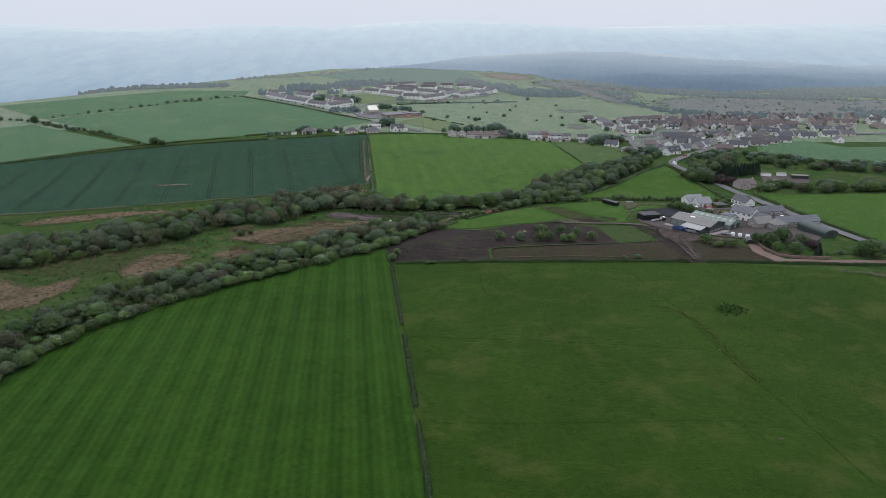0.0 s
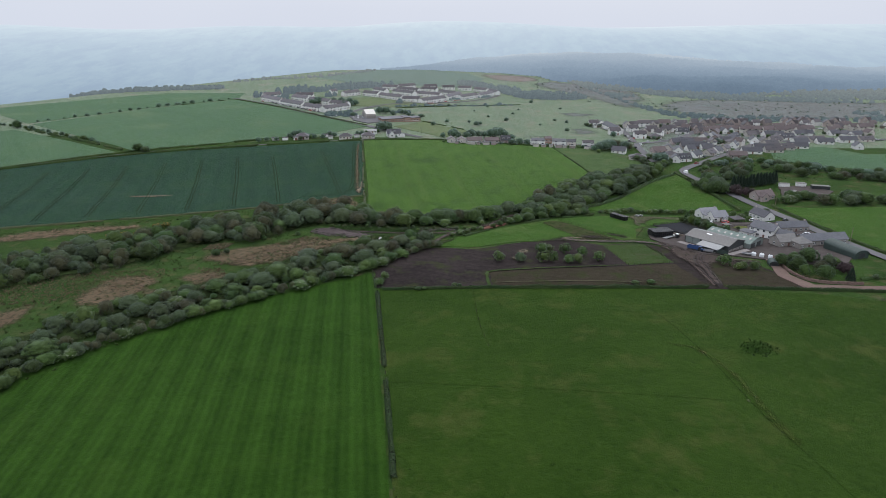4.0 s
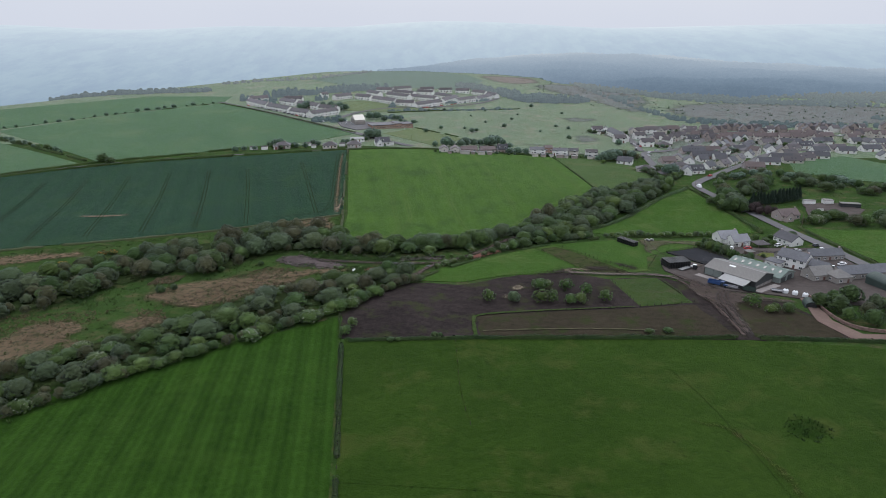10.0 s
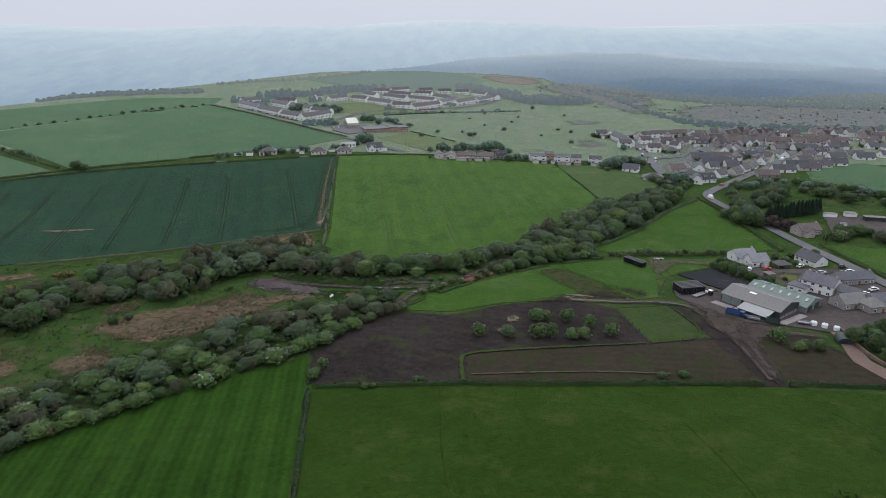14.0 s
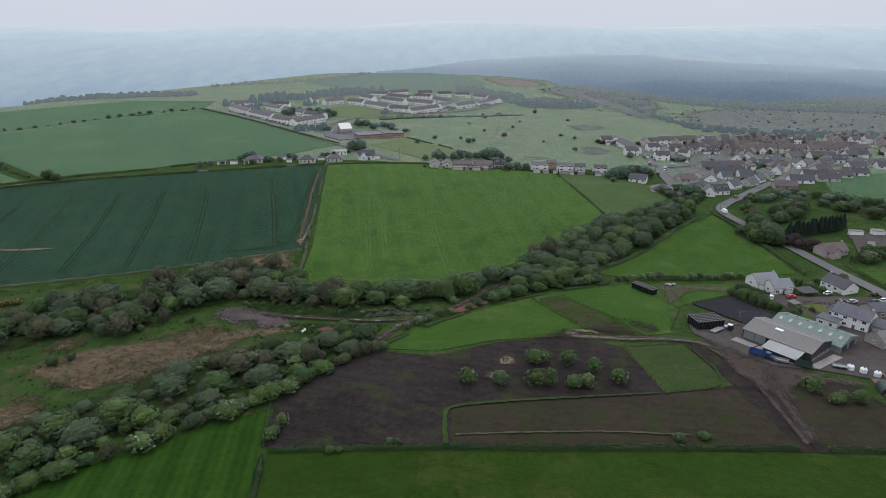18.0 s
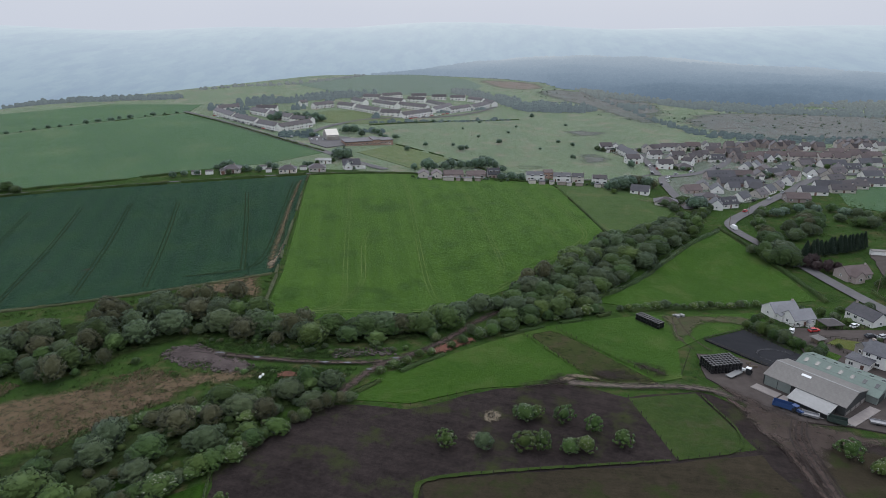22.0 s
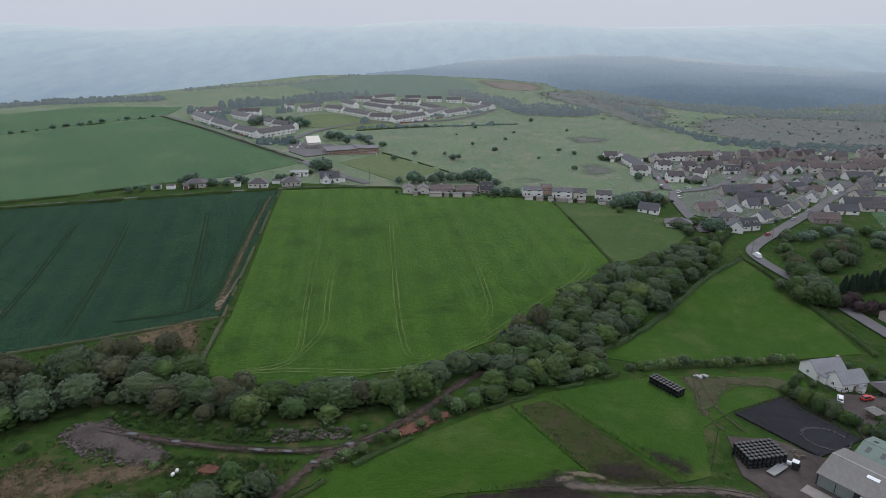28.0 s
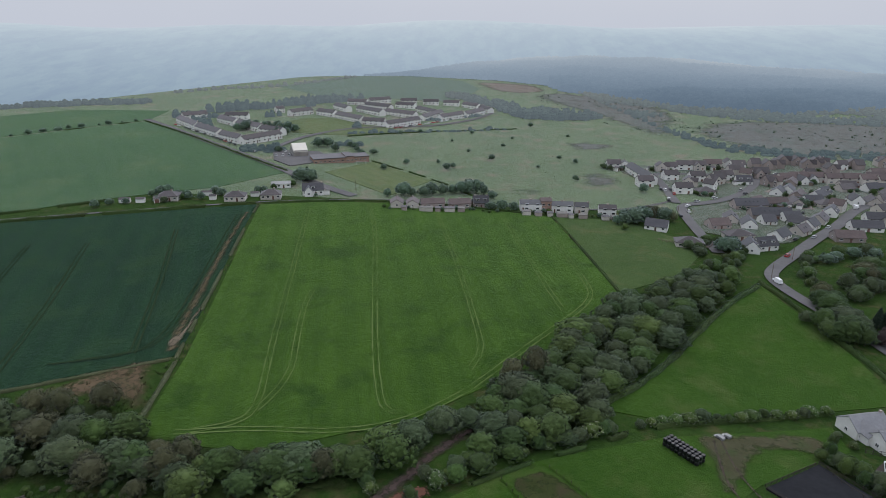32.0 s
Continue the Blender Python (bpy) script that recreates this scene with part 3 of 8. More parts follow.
for k, line in enumerate(CROP_TRACKS):
    mid = along(line, 3.0)
    for s in (-0.95, 0.95):
        side = []
        for i, p in enumerate(mid):
            d = (mid[min(i + 1, len(mid) - 1)] - mid[max(i - 1, 0)]).normalized()
            side.append((p.x - d.y * s, p.y + d.x * s))
        ribbon("wheel_track", side, 0.33, TRACK, lift[0] + 0.06 + 0.004 * k, "pale tractor wheel track in the crop", "wheel track", step=3, jitter=0.14, rows=2, seed=k)
for k in range(11):
    x0, y0 = -76 - 26 * k, 424 - 8.6 * k
    if k == 0:
        x0, y0 = -66, 436
    for s in (-1, 1):
        ribbon("wheel_track", [(x0 + s, y0), (x0 - 18 + s, y0 + 64), (x0 - 37 + s * 0.9, y0 + 126 + 0.6 * k)], 0.6, DTRACK, lift[0] + 0.06, "dark tractor wheel track in the cereal", "wheel track", step=6, jitter=0.12, seed=k)
for poly in ([(-205, 426), (-192, 424.5), (-182, 427), (-172, 430), (-178, 432), (-192, 430), (-204, 429)], [(-160, 431), (-150, 432), (-152, 434), (-161, 433)], [(-140, 432), (-134, 434), (-136, 437), (-141, 434)],
             [(-52.5, 440), (-53, 452), (-55, 478), (-57.5, 490), (-57, 470), (-55.5, 452), (-58, 446), (-57, 441)], [(-57, 476), (-58, 490), (-59, 488), (-58.5, 476)],
             [(34.6, 310), (38, 309), (41, 311), (40.5, 315), (37, 316.5), (34.8, 314)], [(39, 319), (43, 318), (46.5, 320), (47, 324.5), (43.5, 327), (39.5, 325)], [(126, 302), (130, 302), (130, 304.5), (127, 305)], [(66, 346.5), (72, 344), (80, 343.5), (78, 347), (70, 348)], [(37.5, 304), (39.5, 304), (39.5, 306), (37.8, 306)], [(64, 342), (72, 343), (71, 346), (66, 346)],
             [(83.5, 215), (85.5, 215), (85, 217), (83.5, 217)], [(93, 189), (95.5, 189.5), (95, 191.5), (93, 191)], [(88, 139.5), (92.5, 140), (92, 142.5), (89, 142)], [(86, 257), (88, 257), (88, 258.5), (86, 258.5)]):
    sheet("bare_patch", poly, SOIL, "pale bare soil patch worn through the grass", "bare soil", cell=1.0, rag=0.2, off=lift[0] + 0.05, soft=True, fade=2.2 if len(poly) == 6 else 1.2)
HEADLAND = ragged(turf("worn_headland", (0.055, 0.050, 0.028), (0.135, 0.112, 0.072), (0.03, 0.055, 0.02), 0.06, 0.7, None, 0.0, 0.6), 0.25, 0.85)
ribbon("worn_headland", [(-53, 437), (-56.5, 450), (-60, 476), (-65, 512), (-70, 552), (-74, 590)], (7.5, 4.0), HEADLAND, lift[0] + 0.035, "worn brown headland beside the cereal", "headland", jitter=0.6, rows=4, step=2.5)
for k, s in enumerate((-1.0, 1.0)):
    ribbon("wheel_rut", [(-90 + s, 428), (-72, 434 + s), (-61 + s, 440), (-61 + s, 462), (-66 + s, 500), (-72 + s, 545), (-77 + s, 585)], 0.55, DTRACK, lift[0] + 0.05 + 0.004 * k, "brown wheel rut along the headland", "wheel rut", step=3, jitter=0.2, seed=k + 30)
# worn ground in the pasture and behind the farm
PATH_DRY = ragged(turf("dry_grass", (0.028, 0.055, 0.009), (0.070, 0.090, 0.022), (0.095, 0.088, 0.036), 0.05, 0.8, None, 0.0, 0.3), 0.8, 0.5)
PATH_PALE = turf("bleached_grass", (0.055, 0.052, 0.030), (0.12, 0.11, 0.07), (0.05, 0.07, 0.02), 0.3, 0.6, None, 0.0, 0.5)
PATH_RANK = turf("ungrazed_grass", (0.020, 0.050, 0.006), (0.050, 0.092, 0.016), (0.075, 0.088, 0.03), 0.1, 0.6, None, 0.0, 0.5)
PATH_DARK = ragged(turf("rank_grass", (0.006, 0.022, 0.003), (0.016, 0.044, 0.006), (0.03, 0.05, 0.01), 0.05, 0.5, None, 0.0, 0.5), 0.8, 0.4)
ribbon("worn_line", [(84, 258), (90, 237), (93.5, 206), (95, 183), (98, 166), (101, 147), (104, 120)], 0.9, PATH_DARK, lift[0] + 0.02, "rank grass along an old fence line", "grass line", jitter=0.25, rows=2, step=2)
ribbon("worn_strip", [(80, 226), (91, 224), (95, 213), (97, 200), (97, 184), (99, 166)], (4.0, 6.0), PATH_DRY, lift[0] + 0.012, "yellowed strip of grazed grass", "grass strip", jitter=1.2, rows=2)
ribbon("worn_line", [(26, 281.5), (45, 283), (66, 284), (90, 283)], 0.6, PATH_PALE, lift[0] + 0.04, "pale dry grass along a thin fence", "grass line", jitter=0.25, rows=2, step=2)
ribbon("worn_line", [(-6, 148), (42, 148), (82, 150), (99, 144)], 0.7, PATH_DARK, lift[0] + 0.025, "rank grass along an old fence line", "grass line", jitter=0.25, rows=2, step=2)
ribbon("worn_line", [(-15, 200), (40, 196), (92, 190)], 0.8, PATH_DARK, lift[0] + 0.027, "rank grass along an old fence line", "grass line", jitter=0.3, rows=2, step=2)
ribbon("worn_line", [(124, 272), (140, 240), (160, 212), (185, 185)], 0.7, PATH_DARK, lift[0] + 0.03, "rank grass along an old fence line", "grass line", jitter=0.3, rows=2, step=2)
ribbon("worn_line", [(16, 273), (17, 240), (20, 222)], 0.6, PATH_DRY, lift[0] + 0.028, "paler grass under a tape fence", "grass line", jitter=0.15, rows=2, step=2)
sheet("rush_patch", [(105, 221), (108, 217.5), (115, 217), (120, 222), (118, 228), (112, 230), (107, 227)], PATH_DARK, "dark wet patch of rushes in the pasture", "rushes", cell=1.0, rag=0.6, off=lift[0] + 0.035, soft=True, fade=2.5)
sheet("rubble_verge", [(160, 270.5), (185, 268), (215, 262), (240, 240), (225, 236), (200, 252), (180, 262)], POOR_SOFT, "rough stony strip beside the drive", "verge", cell=2, rag=1.0, off=lift[0] + 0.04, soft=True, fade=5)
WORN_PALE = ragged(turf("pale_worn_grass", (0.055, 0.058, 0.028), (0.115, 0.102, 0.062), (0.05, 0.085, 0.025), 0.05, 0.8, None, 0.05, 0.4), 0.2, 0.85)
sheet("worn_ground", [(113, 404), (128, 404), (142, 408), (156, 404), (152, 393), (137, 397), (128, 391), (121, 379), (111, 374), (115, 390)], WORN_PALE, "worn brown ground beside the bales", "worn ground", cell=1.8, rag=0.8, off=lift[0] + 0.02, soft=True, fade=3)
for s in (-1, 1):
    ribbon("wheel_rut", [(121 + s, 401), (119 + 1.6 * s, 390), (118 + 2.6 * s, 380), (119.5 + 3 * s, 372), (122 + 3 * s, 367)], 1.1, TRACK_MUD, lift[0] + 0.05, "muddy wheel rut in the grass", "wheel rut", step=2, jitter=0.15, rows=2)
sheet("mud_patch", [(85, 361), (91, 362), (97, 360), (104, 356), (106, 350), (102, 345), (97, 344), (91, 353)], MUD_SOFT, "dark muddy patch at the gate", "mud", cell=1.2, rag=1.0, off=lift[0] + 0.03, soft=True, fade=5.5)
sheet("mud_patch", [(73, 351), (80, 354), (88, 355), (96, 345), (98, 342.5), (87, 342), (76, 341.5)], MUD_SOFT, "trodden earth at the end of the fenced strip", "mud", cell=1.2, rag=0.4, off=lift[0] + 0.03, soft=True, fade=5.0)
for line in ([(57.5, 377.5), (66.5, 361), (76.5, 344.5)], [(70.5, 383), (84.5, 363.5), (98.3, 345.3)]):
    ribbon("rank_verge", line, 0.45, PATH_RANK, lift[0] + 0.045, "rank grass under a thin fence", "grass line", jitter=0.2, rows=2, step=2)
sheet("mud_patch", [(47, 338), (56, 345), (66, 351), (73, 351), (79, 345), (78, 341), (66, 337), (54, 335)], MUD_SOFT, "dark muddy patch inside the green field", "mud", cell=1.2, rag=1.0, off=lift[0] + 0.03, soft=True, fade=6.0)
ribbon("green_verge", [(23.4, 277.5), (22.6, 290), (24, 296), (55, 300), (89, 304.3)], (1.5, 0.7), PADDOCK, lift[0] + 0.03, "bright grass strip along the fence", "verge", jitter=0.2, step=2)
ribbon("green_verge", [(90, 304.5), (113.5, 309.5), (108, 338)], 0.6, PADDOCK, lift[0] + 0.03, "grass strip along the paddock fence", "verge", jitter=0.15, step=2)
ribbon("arena_ring", [(146 + 6.3 * math.cos(a * math.pi / 10), 367.6 + 5.6 * math.sin(a * math.pi / 10)) for a in range(21)], 2.4, SAND_WORN, lift[0] + 0.08, "paler worn riding ring", "worn ring", step=1.2, jitter=0.1, rows=4)
SPOIL = ragged(surface("stony_spoil", (0.045, 0.036, 0.035), (0.115, 0.092, 0.088), 0.5, 0.9, 0.6, space="World"), 0.4, 0.95)
RED_SPOIL = ragged(surface("red_brick_rubble", (0.085, 0.042, 0.030), (0.17, 0.085, 0.062), 0.7, 0.9, 0.6, space="World"), 0.5, 0.95)
sheet("spoil_ground", [(-71, 360), (-69, 366), (-63, 370), (-55, 366), (-47, 360), (-38, 357), (-33, 350), (-38, 345), (-47, 347), (-52, 353), (-60, 352)], SPOIL, "purplish stony spoil ground by the track", "spoil", cell=1.5, rag=0.6, off=lift[0] + 0.09, soft=True, fade=3)
sheet("red_rubble", [(-26, 347), (-22, 349), (-18, 346), (-20, 343), (-25, 343.5)], RED_SPOIL, "red-brown brick rubble patch by the track", "rubble patch", cell=0.7, rag=0.3, off=lift[0] + 0.1, soft=True, fade=1.0)
sheet("red_rubble", [(21, 361), (27, 368), (33, 373), (39, 375), (40, 371), (34, 366), (27, 360)], RED_SPOIL, "red-brown brick rubble patch by the track", "rubble patch", cell=0.7, rag=0.3, off=lift[0] + 0.1, soft=True, fade=1.0)

# ---- plants ----
def leaf_mat(name, dark, light, vary=0.5, sheen=0.04):
    m = bpy.data.materials.new(name)
    n, l = nodes_of(m)
    p = n["Principled BSDF"]
    r = n.new("ShaderNodeNewGeometry").outputs["Random Per Island"]
    drift = noise_node(n, l, n.new("ShaderNodeTexCoord").outputs["Object"], 0.9, 3, 0.6, 0.3, 0.7)
    c = mix_node(n, l, math_node(n, l, "ADD", math_node(n, l, "MULTIPLY", r, 0.5), math_node(n, l, "MULTIPLY", drift, 0.5)), dark, light)
    h = n.new("ShaderNodeHueSaturation")
    o = n.new("ShaderNodeObjectInfo").outputs["Random"]
    l.new(math_node(n, l, "ADD", math_node(n, l, "MULTIPLY", o, vary), 1 - vary / 2), h.inputs["Value"])
    l.new(math_node(n, l, "ADD", math_node(n, l, "MULTIPLY", math_node(n, l, "FRACT", math_node(n, l, "MULTIPLY", o, 7.3), 0.0), 0.03), 0.482), h.inputs["Hue"])
    l.new(c, h.inputs["Color"])
    l.new(h.outputs["Color"], p.inputs["Base Color"])
    p.inputs["Roughness"].default_value = 0.65
    p.inputs["Specular IOR Level"].default_value = 0.12 if vary else 0.0
    # Bluish sheen veils the crowns in place of haze.
    p.inputs["Sheen Weight"].default_value = sheen
    p.inputs["Sheen Tint"].default_value = (0.74, 0.9, 1.0, 1)
    return m


BARK = surface("bark", (0.06, 0.05, 0.04), (0.13, 0.11, 0.09), 2.0, 0.9, 0.6)
LEAF_GREEN = leaf_mat("green_leaves", (0.027, 0.054, 0.013), (0.069, 0.111, 0.032), 0.5, 0.14)
LEAF_GREY = leaf_mat("grey_green_leaves", (0.040, 0.062, 0.026), (0.090, 0.120, 0.057), 0.5, 0.14)
LEAF_BROWN = leaf_mat("budding_twigs", (0.046, 0.052, 0.022), (0.094, 0.095, 0.047), 0.5, 0.12)
LEAF_BRIGHT = leaf_mat("fresh_leaves", (0.034, 0.066, 0.014), (0.084, 0.130, 0.034), 0.5, 0.11)
# Darker hedge copy: shade on the hedges' near face is put into its colour.
LEAF_HEDGE_DARK = leaf_mat("dark_hedge_leaves", (0.012, 0.027, 0.007), (0.034, 0.058, 0.016), 0.3)
LEAF_BANK = leaf_mat("pale_bank_grass", (0.060, 0.076, 0.034), (0.125, 0.135, 0.072), 0.2, 0.05)
LEAF_DARK = leaf_mat("dark_needles", (0.008, 0.016, 0.010), (0.022, 0.038, 0.022), 0.3)
LEAF_PURPLE = leaf_mat("purple_leaves", (0.03, 0.020, 0.019), (0.062, 0.043, 0.042), 0.3)
LEAF_DRY = leaf_mat("dry_stems", (0.095, 0.072, 0.045), (0.22, 0.17, 0.115), 0.0)
LEAF_HEDGE = leaf_mat("hedge_leaves", (0.026, 0.050, 0.012), (0.062, 0.096, 0.028))
# Paler, bluer leaf copy: haze is mixed into its colour and sheen.
LEAF_HAZED = leaf_mat("hazed_far_leaves", (0.048, 0.086, 0.048), (0.098, 0.146, 0.088), 0.35, 0.35)
BLOSSOM = leaf_mat("white_blossom", (0.24, 0.26, 0.19), (0.42, 0.43, 0.36), 0.3)
GORSE = leaf_mat("gorse_flowers", (0.22, 0.13, 0.03), (0.36, 0.22, 0.05), 0.3)


def cards(rng, centres, normals, size, squash=0.75):
    """Small leaf clumps: a bent quad at each centre, turned roughly along its normal."""
    n = len(centres)
    nr = normals + rng.normal(0, 0.27, (n, 3))
    nr /= np.linalg.norm(nr, axis=1, keepdims=True) + 1e-9
    t = np.cross(nr, rng.normal(0, 1, (n, 3)))
    t /= np.linalg.norm(t, axis=1, keepdims=True) + 1e-9
    b = np.cross(nr, t)
    s = size * rng.uniform(0.6, 1.35, (n, 1))
    v = np.stack([centres - t * s - b * s * squash, centres + t * s * 0.8 - b * s * squash + nr * s * 0.3, centres + t * s + b * s * squash, centres - t * s * 0.7 + b * s * squash - nr * s * 0.25], 1)
    f = np.arange(4 * n).reshape(n, 4)
    return v.reshape(-1, 3), f


def lump(rng, c, r, rings=4, seg=7):
    """A rough closed blob, the dark inside of a crown."""
    vs, fs = [(c[0], c[1], c[2] - r[2])], []
    for i in range(1, rings):
        for k in range(seg):
            a, e = 2 * math.pi * (k + 0.5 * i) / seg, math.pi * (i / rings - 0.5)
            q = rng.uniform(0.85, 1.1)
            vs.append((c[0] + r[0] * q * math.cos(e) * math.cos(a), c[1] + r[1] * q * math.cos(e) * math.sin(a), c[2] + r[2] * q * math.sin(e)))
    vs.append((c[0], c[1], c[2] + r[2]))
    for k in range(seg):
        fs.append((0, 1 + (k + 1) % seg, 1 + k))
        fs.append((len(vs) - 1, len(vs) - 1 - seg + k, len(vs) - 1 - seg + (k + 1) % seg))
        for i in range(rings - 2):
            a, b = 1 + i * seg + k, 1 + i * seg + (k + 1) % seg
            fs.append((a, b, b + seg, a + seg))
    return vs, fs


def crown_mesh(name, seed, rx, z0, z1, sprays, leaves, size, mats, flowers=0.0, cone=False, gap=0.0):
    """A crown from z0 to z1: many small leafy sprays on an uneven egg-shaped outline round a dark core."""
    rng = np.random.default_rng(seed)
    hz, mid = (z1 - z0) / 2, (z0 + z1) / 2
    each = leaves // sprays
    V, F, I, N = [], [], [], []
    count = 0
    off = rng.uniform(0, 50, 3)

    def bulge(d, k, amount):
        return amount * noise.noise(Vector(d) * k + Vector(off))

    def add(v, f, mi, nr):
        nonlocal count
        V.append(np.asarray(v))
        N.append(np.asarray(nr))
        F.extend((np.asarray(f) + count).tolist() if not isinstance(f, list) else [tuple(int(i) + count for i in q) for q in f])
        I.extend([mi] * len(f) if isinstance(mi, int) else mi)
        count += len(v)

    for k in range(sprays):
        a = 2.39996 * k + rng.uniform(-0.25, 0.25)
        if cone:
            u = (k + 0.5) / sprays
            r = rx * (1 - u) ** 0.9 * rng.uniform(0.72, 1.02)
            d = np.array([math.cos(a), math.sin(a), 0.35])
            c = np.array([math.cos(a) * r, math.sin(a) * r, z0 + (z1 - z0) * (0.03 + 0.93 * u)])
            br = np.array([1, 1, 0.6]) * rx * (0.30 * (1 - u) + 0.12)
        else:
            z = -0.72 + 1.70 * (k + 0.5) / sprays
            z = min(z + rng.uniform(-0.05, 0.05), 0.99)
            q = math.sqrt(max(0.0, 1 - z * z))
            d = np.array([math.cos(a) * q, math.sin(a) * q, z])
            grow = (0.90 + bulge(d, 1.5, 0.42) + bulge(d, 3.6, 0.26)) * (1.06 - 0.16 * z) * rng.uniform(0.86, 1.06)
            c = np.array([d[0] * rx * grow, d[1] * rx * grow, mid + d[2] * hz * 0.92 * (0.94 + bulge(d, 2.2, 0.30))])
            br = np.array([1, 1, 0.85]) * rx * rng.uniform(0.13, 0.25)
        q = rng.normal(0, 1, (each, 3))
        q /= np.linalg.norm(q, axis=1, keepdims=True)
        turn = (q @ d) < -0.2
        q[turn] *= -1
        pts = c + q * br * rng.uniform(0.55 - gap, 1.12 + gap, (each, 1))
        v, f = cards(rng, pts, q, size)
        nr = np.repeat(q * 0.55 + d * 0.55 + np.array([0, 0, 0.32]) + rng.normal(0, 0.2, q.shape), 4, 0)
        mi = 0
        if flowers and rng.uniform() < 0.7:
            mi = [int(w) for w in rng.uniform(0, 1, each) < flowers]
        add(v, f, mi, nr)
    centre = np.array([0, 0, mid - (hz * 0.3 if cone else 0)])
    br = np.array([rx, rx, hz]) * ((0.42, 0.42, 0.7) if cone else (0.80 - gap, 0.80 - gap, 0.84 - gap))
    v, f = lump(rng, centre, br, 7, 12)
    add(v, f, 0, (np.array(v) - centre) / br)
    me = mesh_of(name, np.concatenate(V).tolist(), F, mats, True, I)
    N = np.concatenate(N)
    me.normals_split_custom_set_from_vertices((N / (np.linalg.norm(N, axis=1, keepdims=True) + 1e-9)).tolist())
    return me


def trunk_mesh(name, seed, h, r, limbs, spread):
    rng = np.random.default_rng(seed)
    V, F = [], []

    def limb(a, b, ra, rb, seg=6):
        a, b = Vector(a), Vector(b)
        d = (b - a).normalized()
        x = d.orthogonal().normalized()
        y = d.cross(x)
        o = len(V)
        for p, q in ((a, ra), (b, rb)):
            for k in range(seg):
                w = 2 * math.pi * k / seg
                V.append(p + x * q * math.cos(w) + y * q * math.sin(w))
        F.extend((o + k, o + (k + 1) % seg, o + seg + (k + 1) % seg, o + seg + k) for k in range(seg))
        F.append(tuple(o + seg + k for k in range(seg)))

    mid = (rng.uniform(-0.1, 0.1) * h, rng.uniform(-0.1, 0.1) * h, h * 0.45)
    limb((0, 0, -0.4), mid, r, r * 0.72)
    limb(mid, (mid[0] * 1.3, mid[1] * 1.3, h * 0.9), r * 0.72, r * 0.2)
    for k in range(limbs):
        a = 2 * math.pi * k / limbs + rng.uniform(-0.4, 0.4)
        limb((mid[0], mid[1], h * rng.uniform(0.3, 0.5)), (math.cos(a) * spread, math.sin(a) * spread, h * rng.uniform(0.6, 0.85)), r * 0.42, r * 0.12, 5)
    return mesh_of(name, V, F, BARK)


TREES = {}


def tree_kind(key, variants, h, r, blobs, leaves, size, mats, flowers=0.0, cone=False, gap=0.0, low=0.02):
    TREES[key] = []
    for s in range(variants):
        q = 1 + 0.12 * math.sin(s * 2.3)
        TREES[key].append((trunk_mesh("trunk", s + 3, h * 0.85, 0.045 * h / 2 + 0.05, 4, r * 0.5),
                           crown_mesh("crown", s * 7 + len(TREES) * 31, r * q, h * low, h, blobs, leaves, size, mats, flowers, cone, gap)))


# unit kinds, sized in metres for a typical tree; copies are scaled from these
tree_kind("green", 5, 9.0, 3.7, 120, 9600, 0.125, [LEAF_GREEN])
tree_kind("grey", 5, 8.5, 3.4, 130, 9000, 0.115, [LEAF_GREY], gap=0.04)
tree_kind("brown", 4, 9.0, 3.1, 120, 7200, 0.10, [LEAF_BROWN], gap=0.14)
tree_kind("bright", 5, 7.0, 3.1, 90, 7200, 0.12, [LEAF_BRIGHT])
tree_kind("hawthorn", 4, 5.0, 2.5, 60, 3600, 0.12, [LEAF_BRIGHT, BLOSSOM], flowers=0.15, low=0.0)
tree_kind("thorn", 4, 5.0, 2.5, 30, 4200, 0.12, [LEAF_BRIGHT, BLOSSOM], flowers=0.05, gap=0.2, low=0.0)
tree_kind("conifer", 2, 11.0, 2.6, 90, 2700, 0.22, [LEAF_DARK], cone=True, low=0.06)
tree_kind("purple", 2, 7.0, 3.0, 60, 3000, 0.16, [LEAF_PURPLE])
tree_kind("far", 4, 8.0, 3.6, 48, 1440, 0.30, [LEAF_HAZED], low=0.05)
LABELS = {"green": ("green_tree", "rounded green broadleaf tree in full leaf"), "grey": ("willow_tree", "grey-green willow with a soft crown"),
          "brown": ("budding_tree", "brownish budding tree with bare twigs"), "bright": ("leafy_tree", "fresh green broadleaf tree"),
          "hawthorn": ("hawthorn", "hawthorn with patches of white blossom"), "thorn": ("thorn_tree", "ragged yellow-green thorn tree with drooping sprays"), "conifer": ("conifer", "dark green pointed garden conifer"),
          "purple": ("purple_tree", "purple-leaved garden tree by the road"), "far": ("distant_tree", "dull green distant tree with haze painted into its leaves")}
SHRUBS = {"thorn": ("thorn_bush", "ragged yellow-green thorn bush"), "green": ("green_shrub", "rounded dark green shrub in full leaf"), "grey": ("willow_shrub", "low grey-green willow shrub"), "brown": ("budding_shrub", "low olive-brown budding shrub"),
          "bright": ("leafy_shrub", "low fresh green leafy shrub"), "hawthorn": ("hawthorn_bush", "hawthorn bush with patches of white blossom"), "purple": ("purple_shrub", "low purple-leaved garden shrub"), "far": ("distant_shrub", "dull green distant shrub with haze painted into its leaves")}
rng_t = random.Random(11)


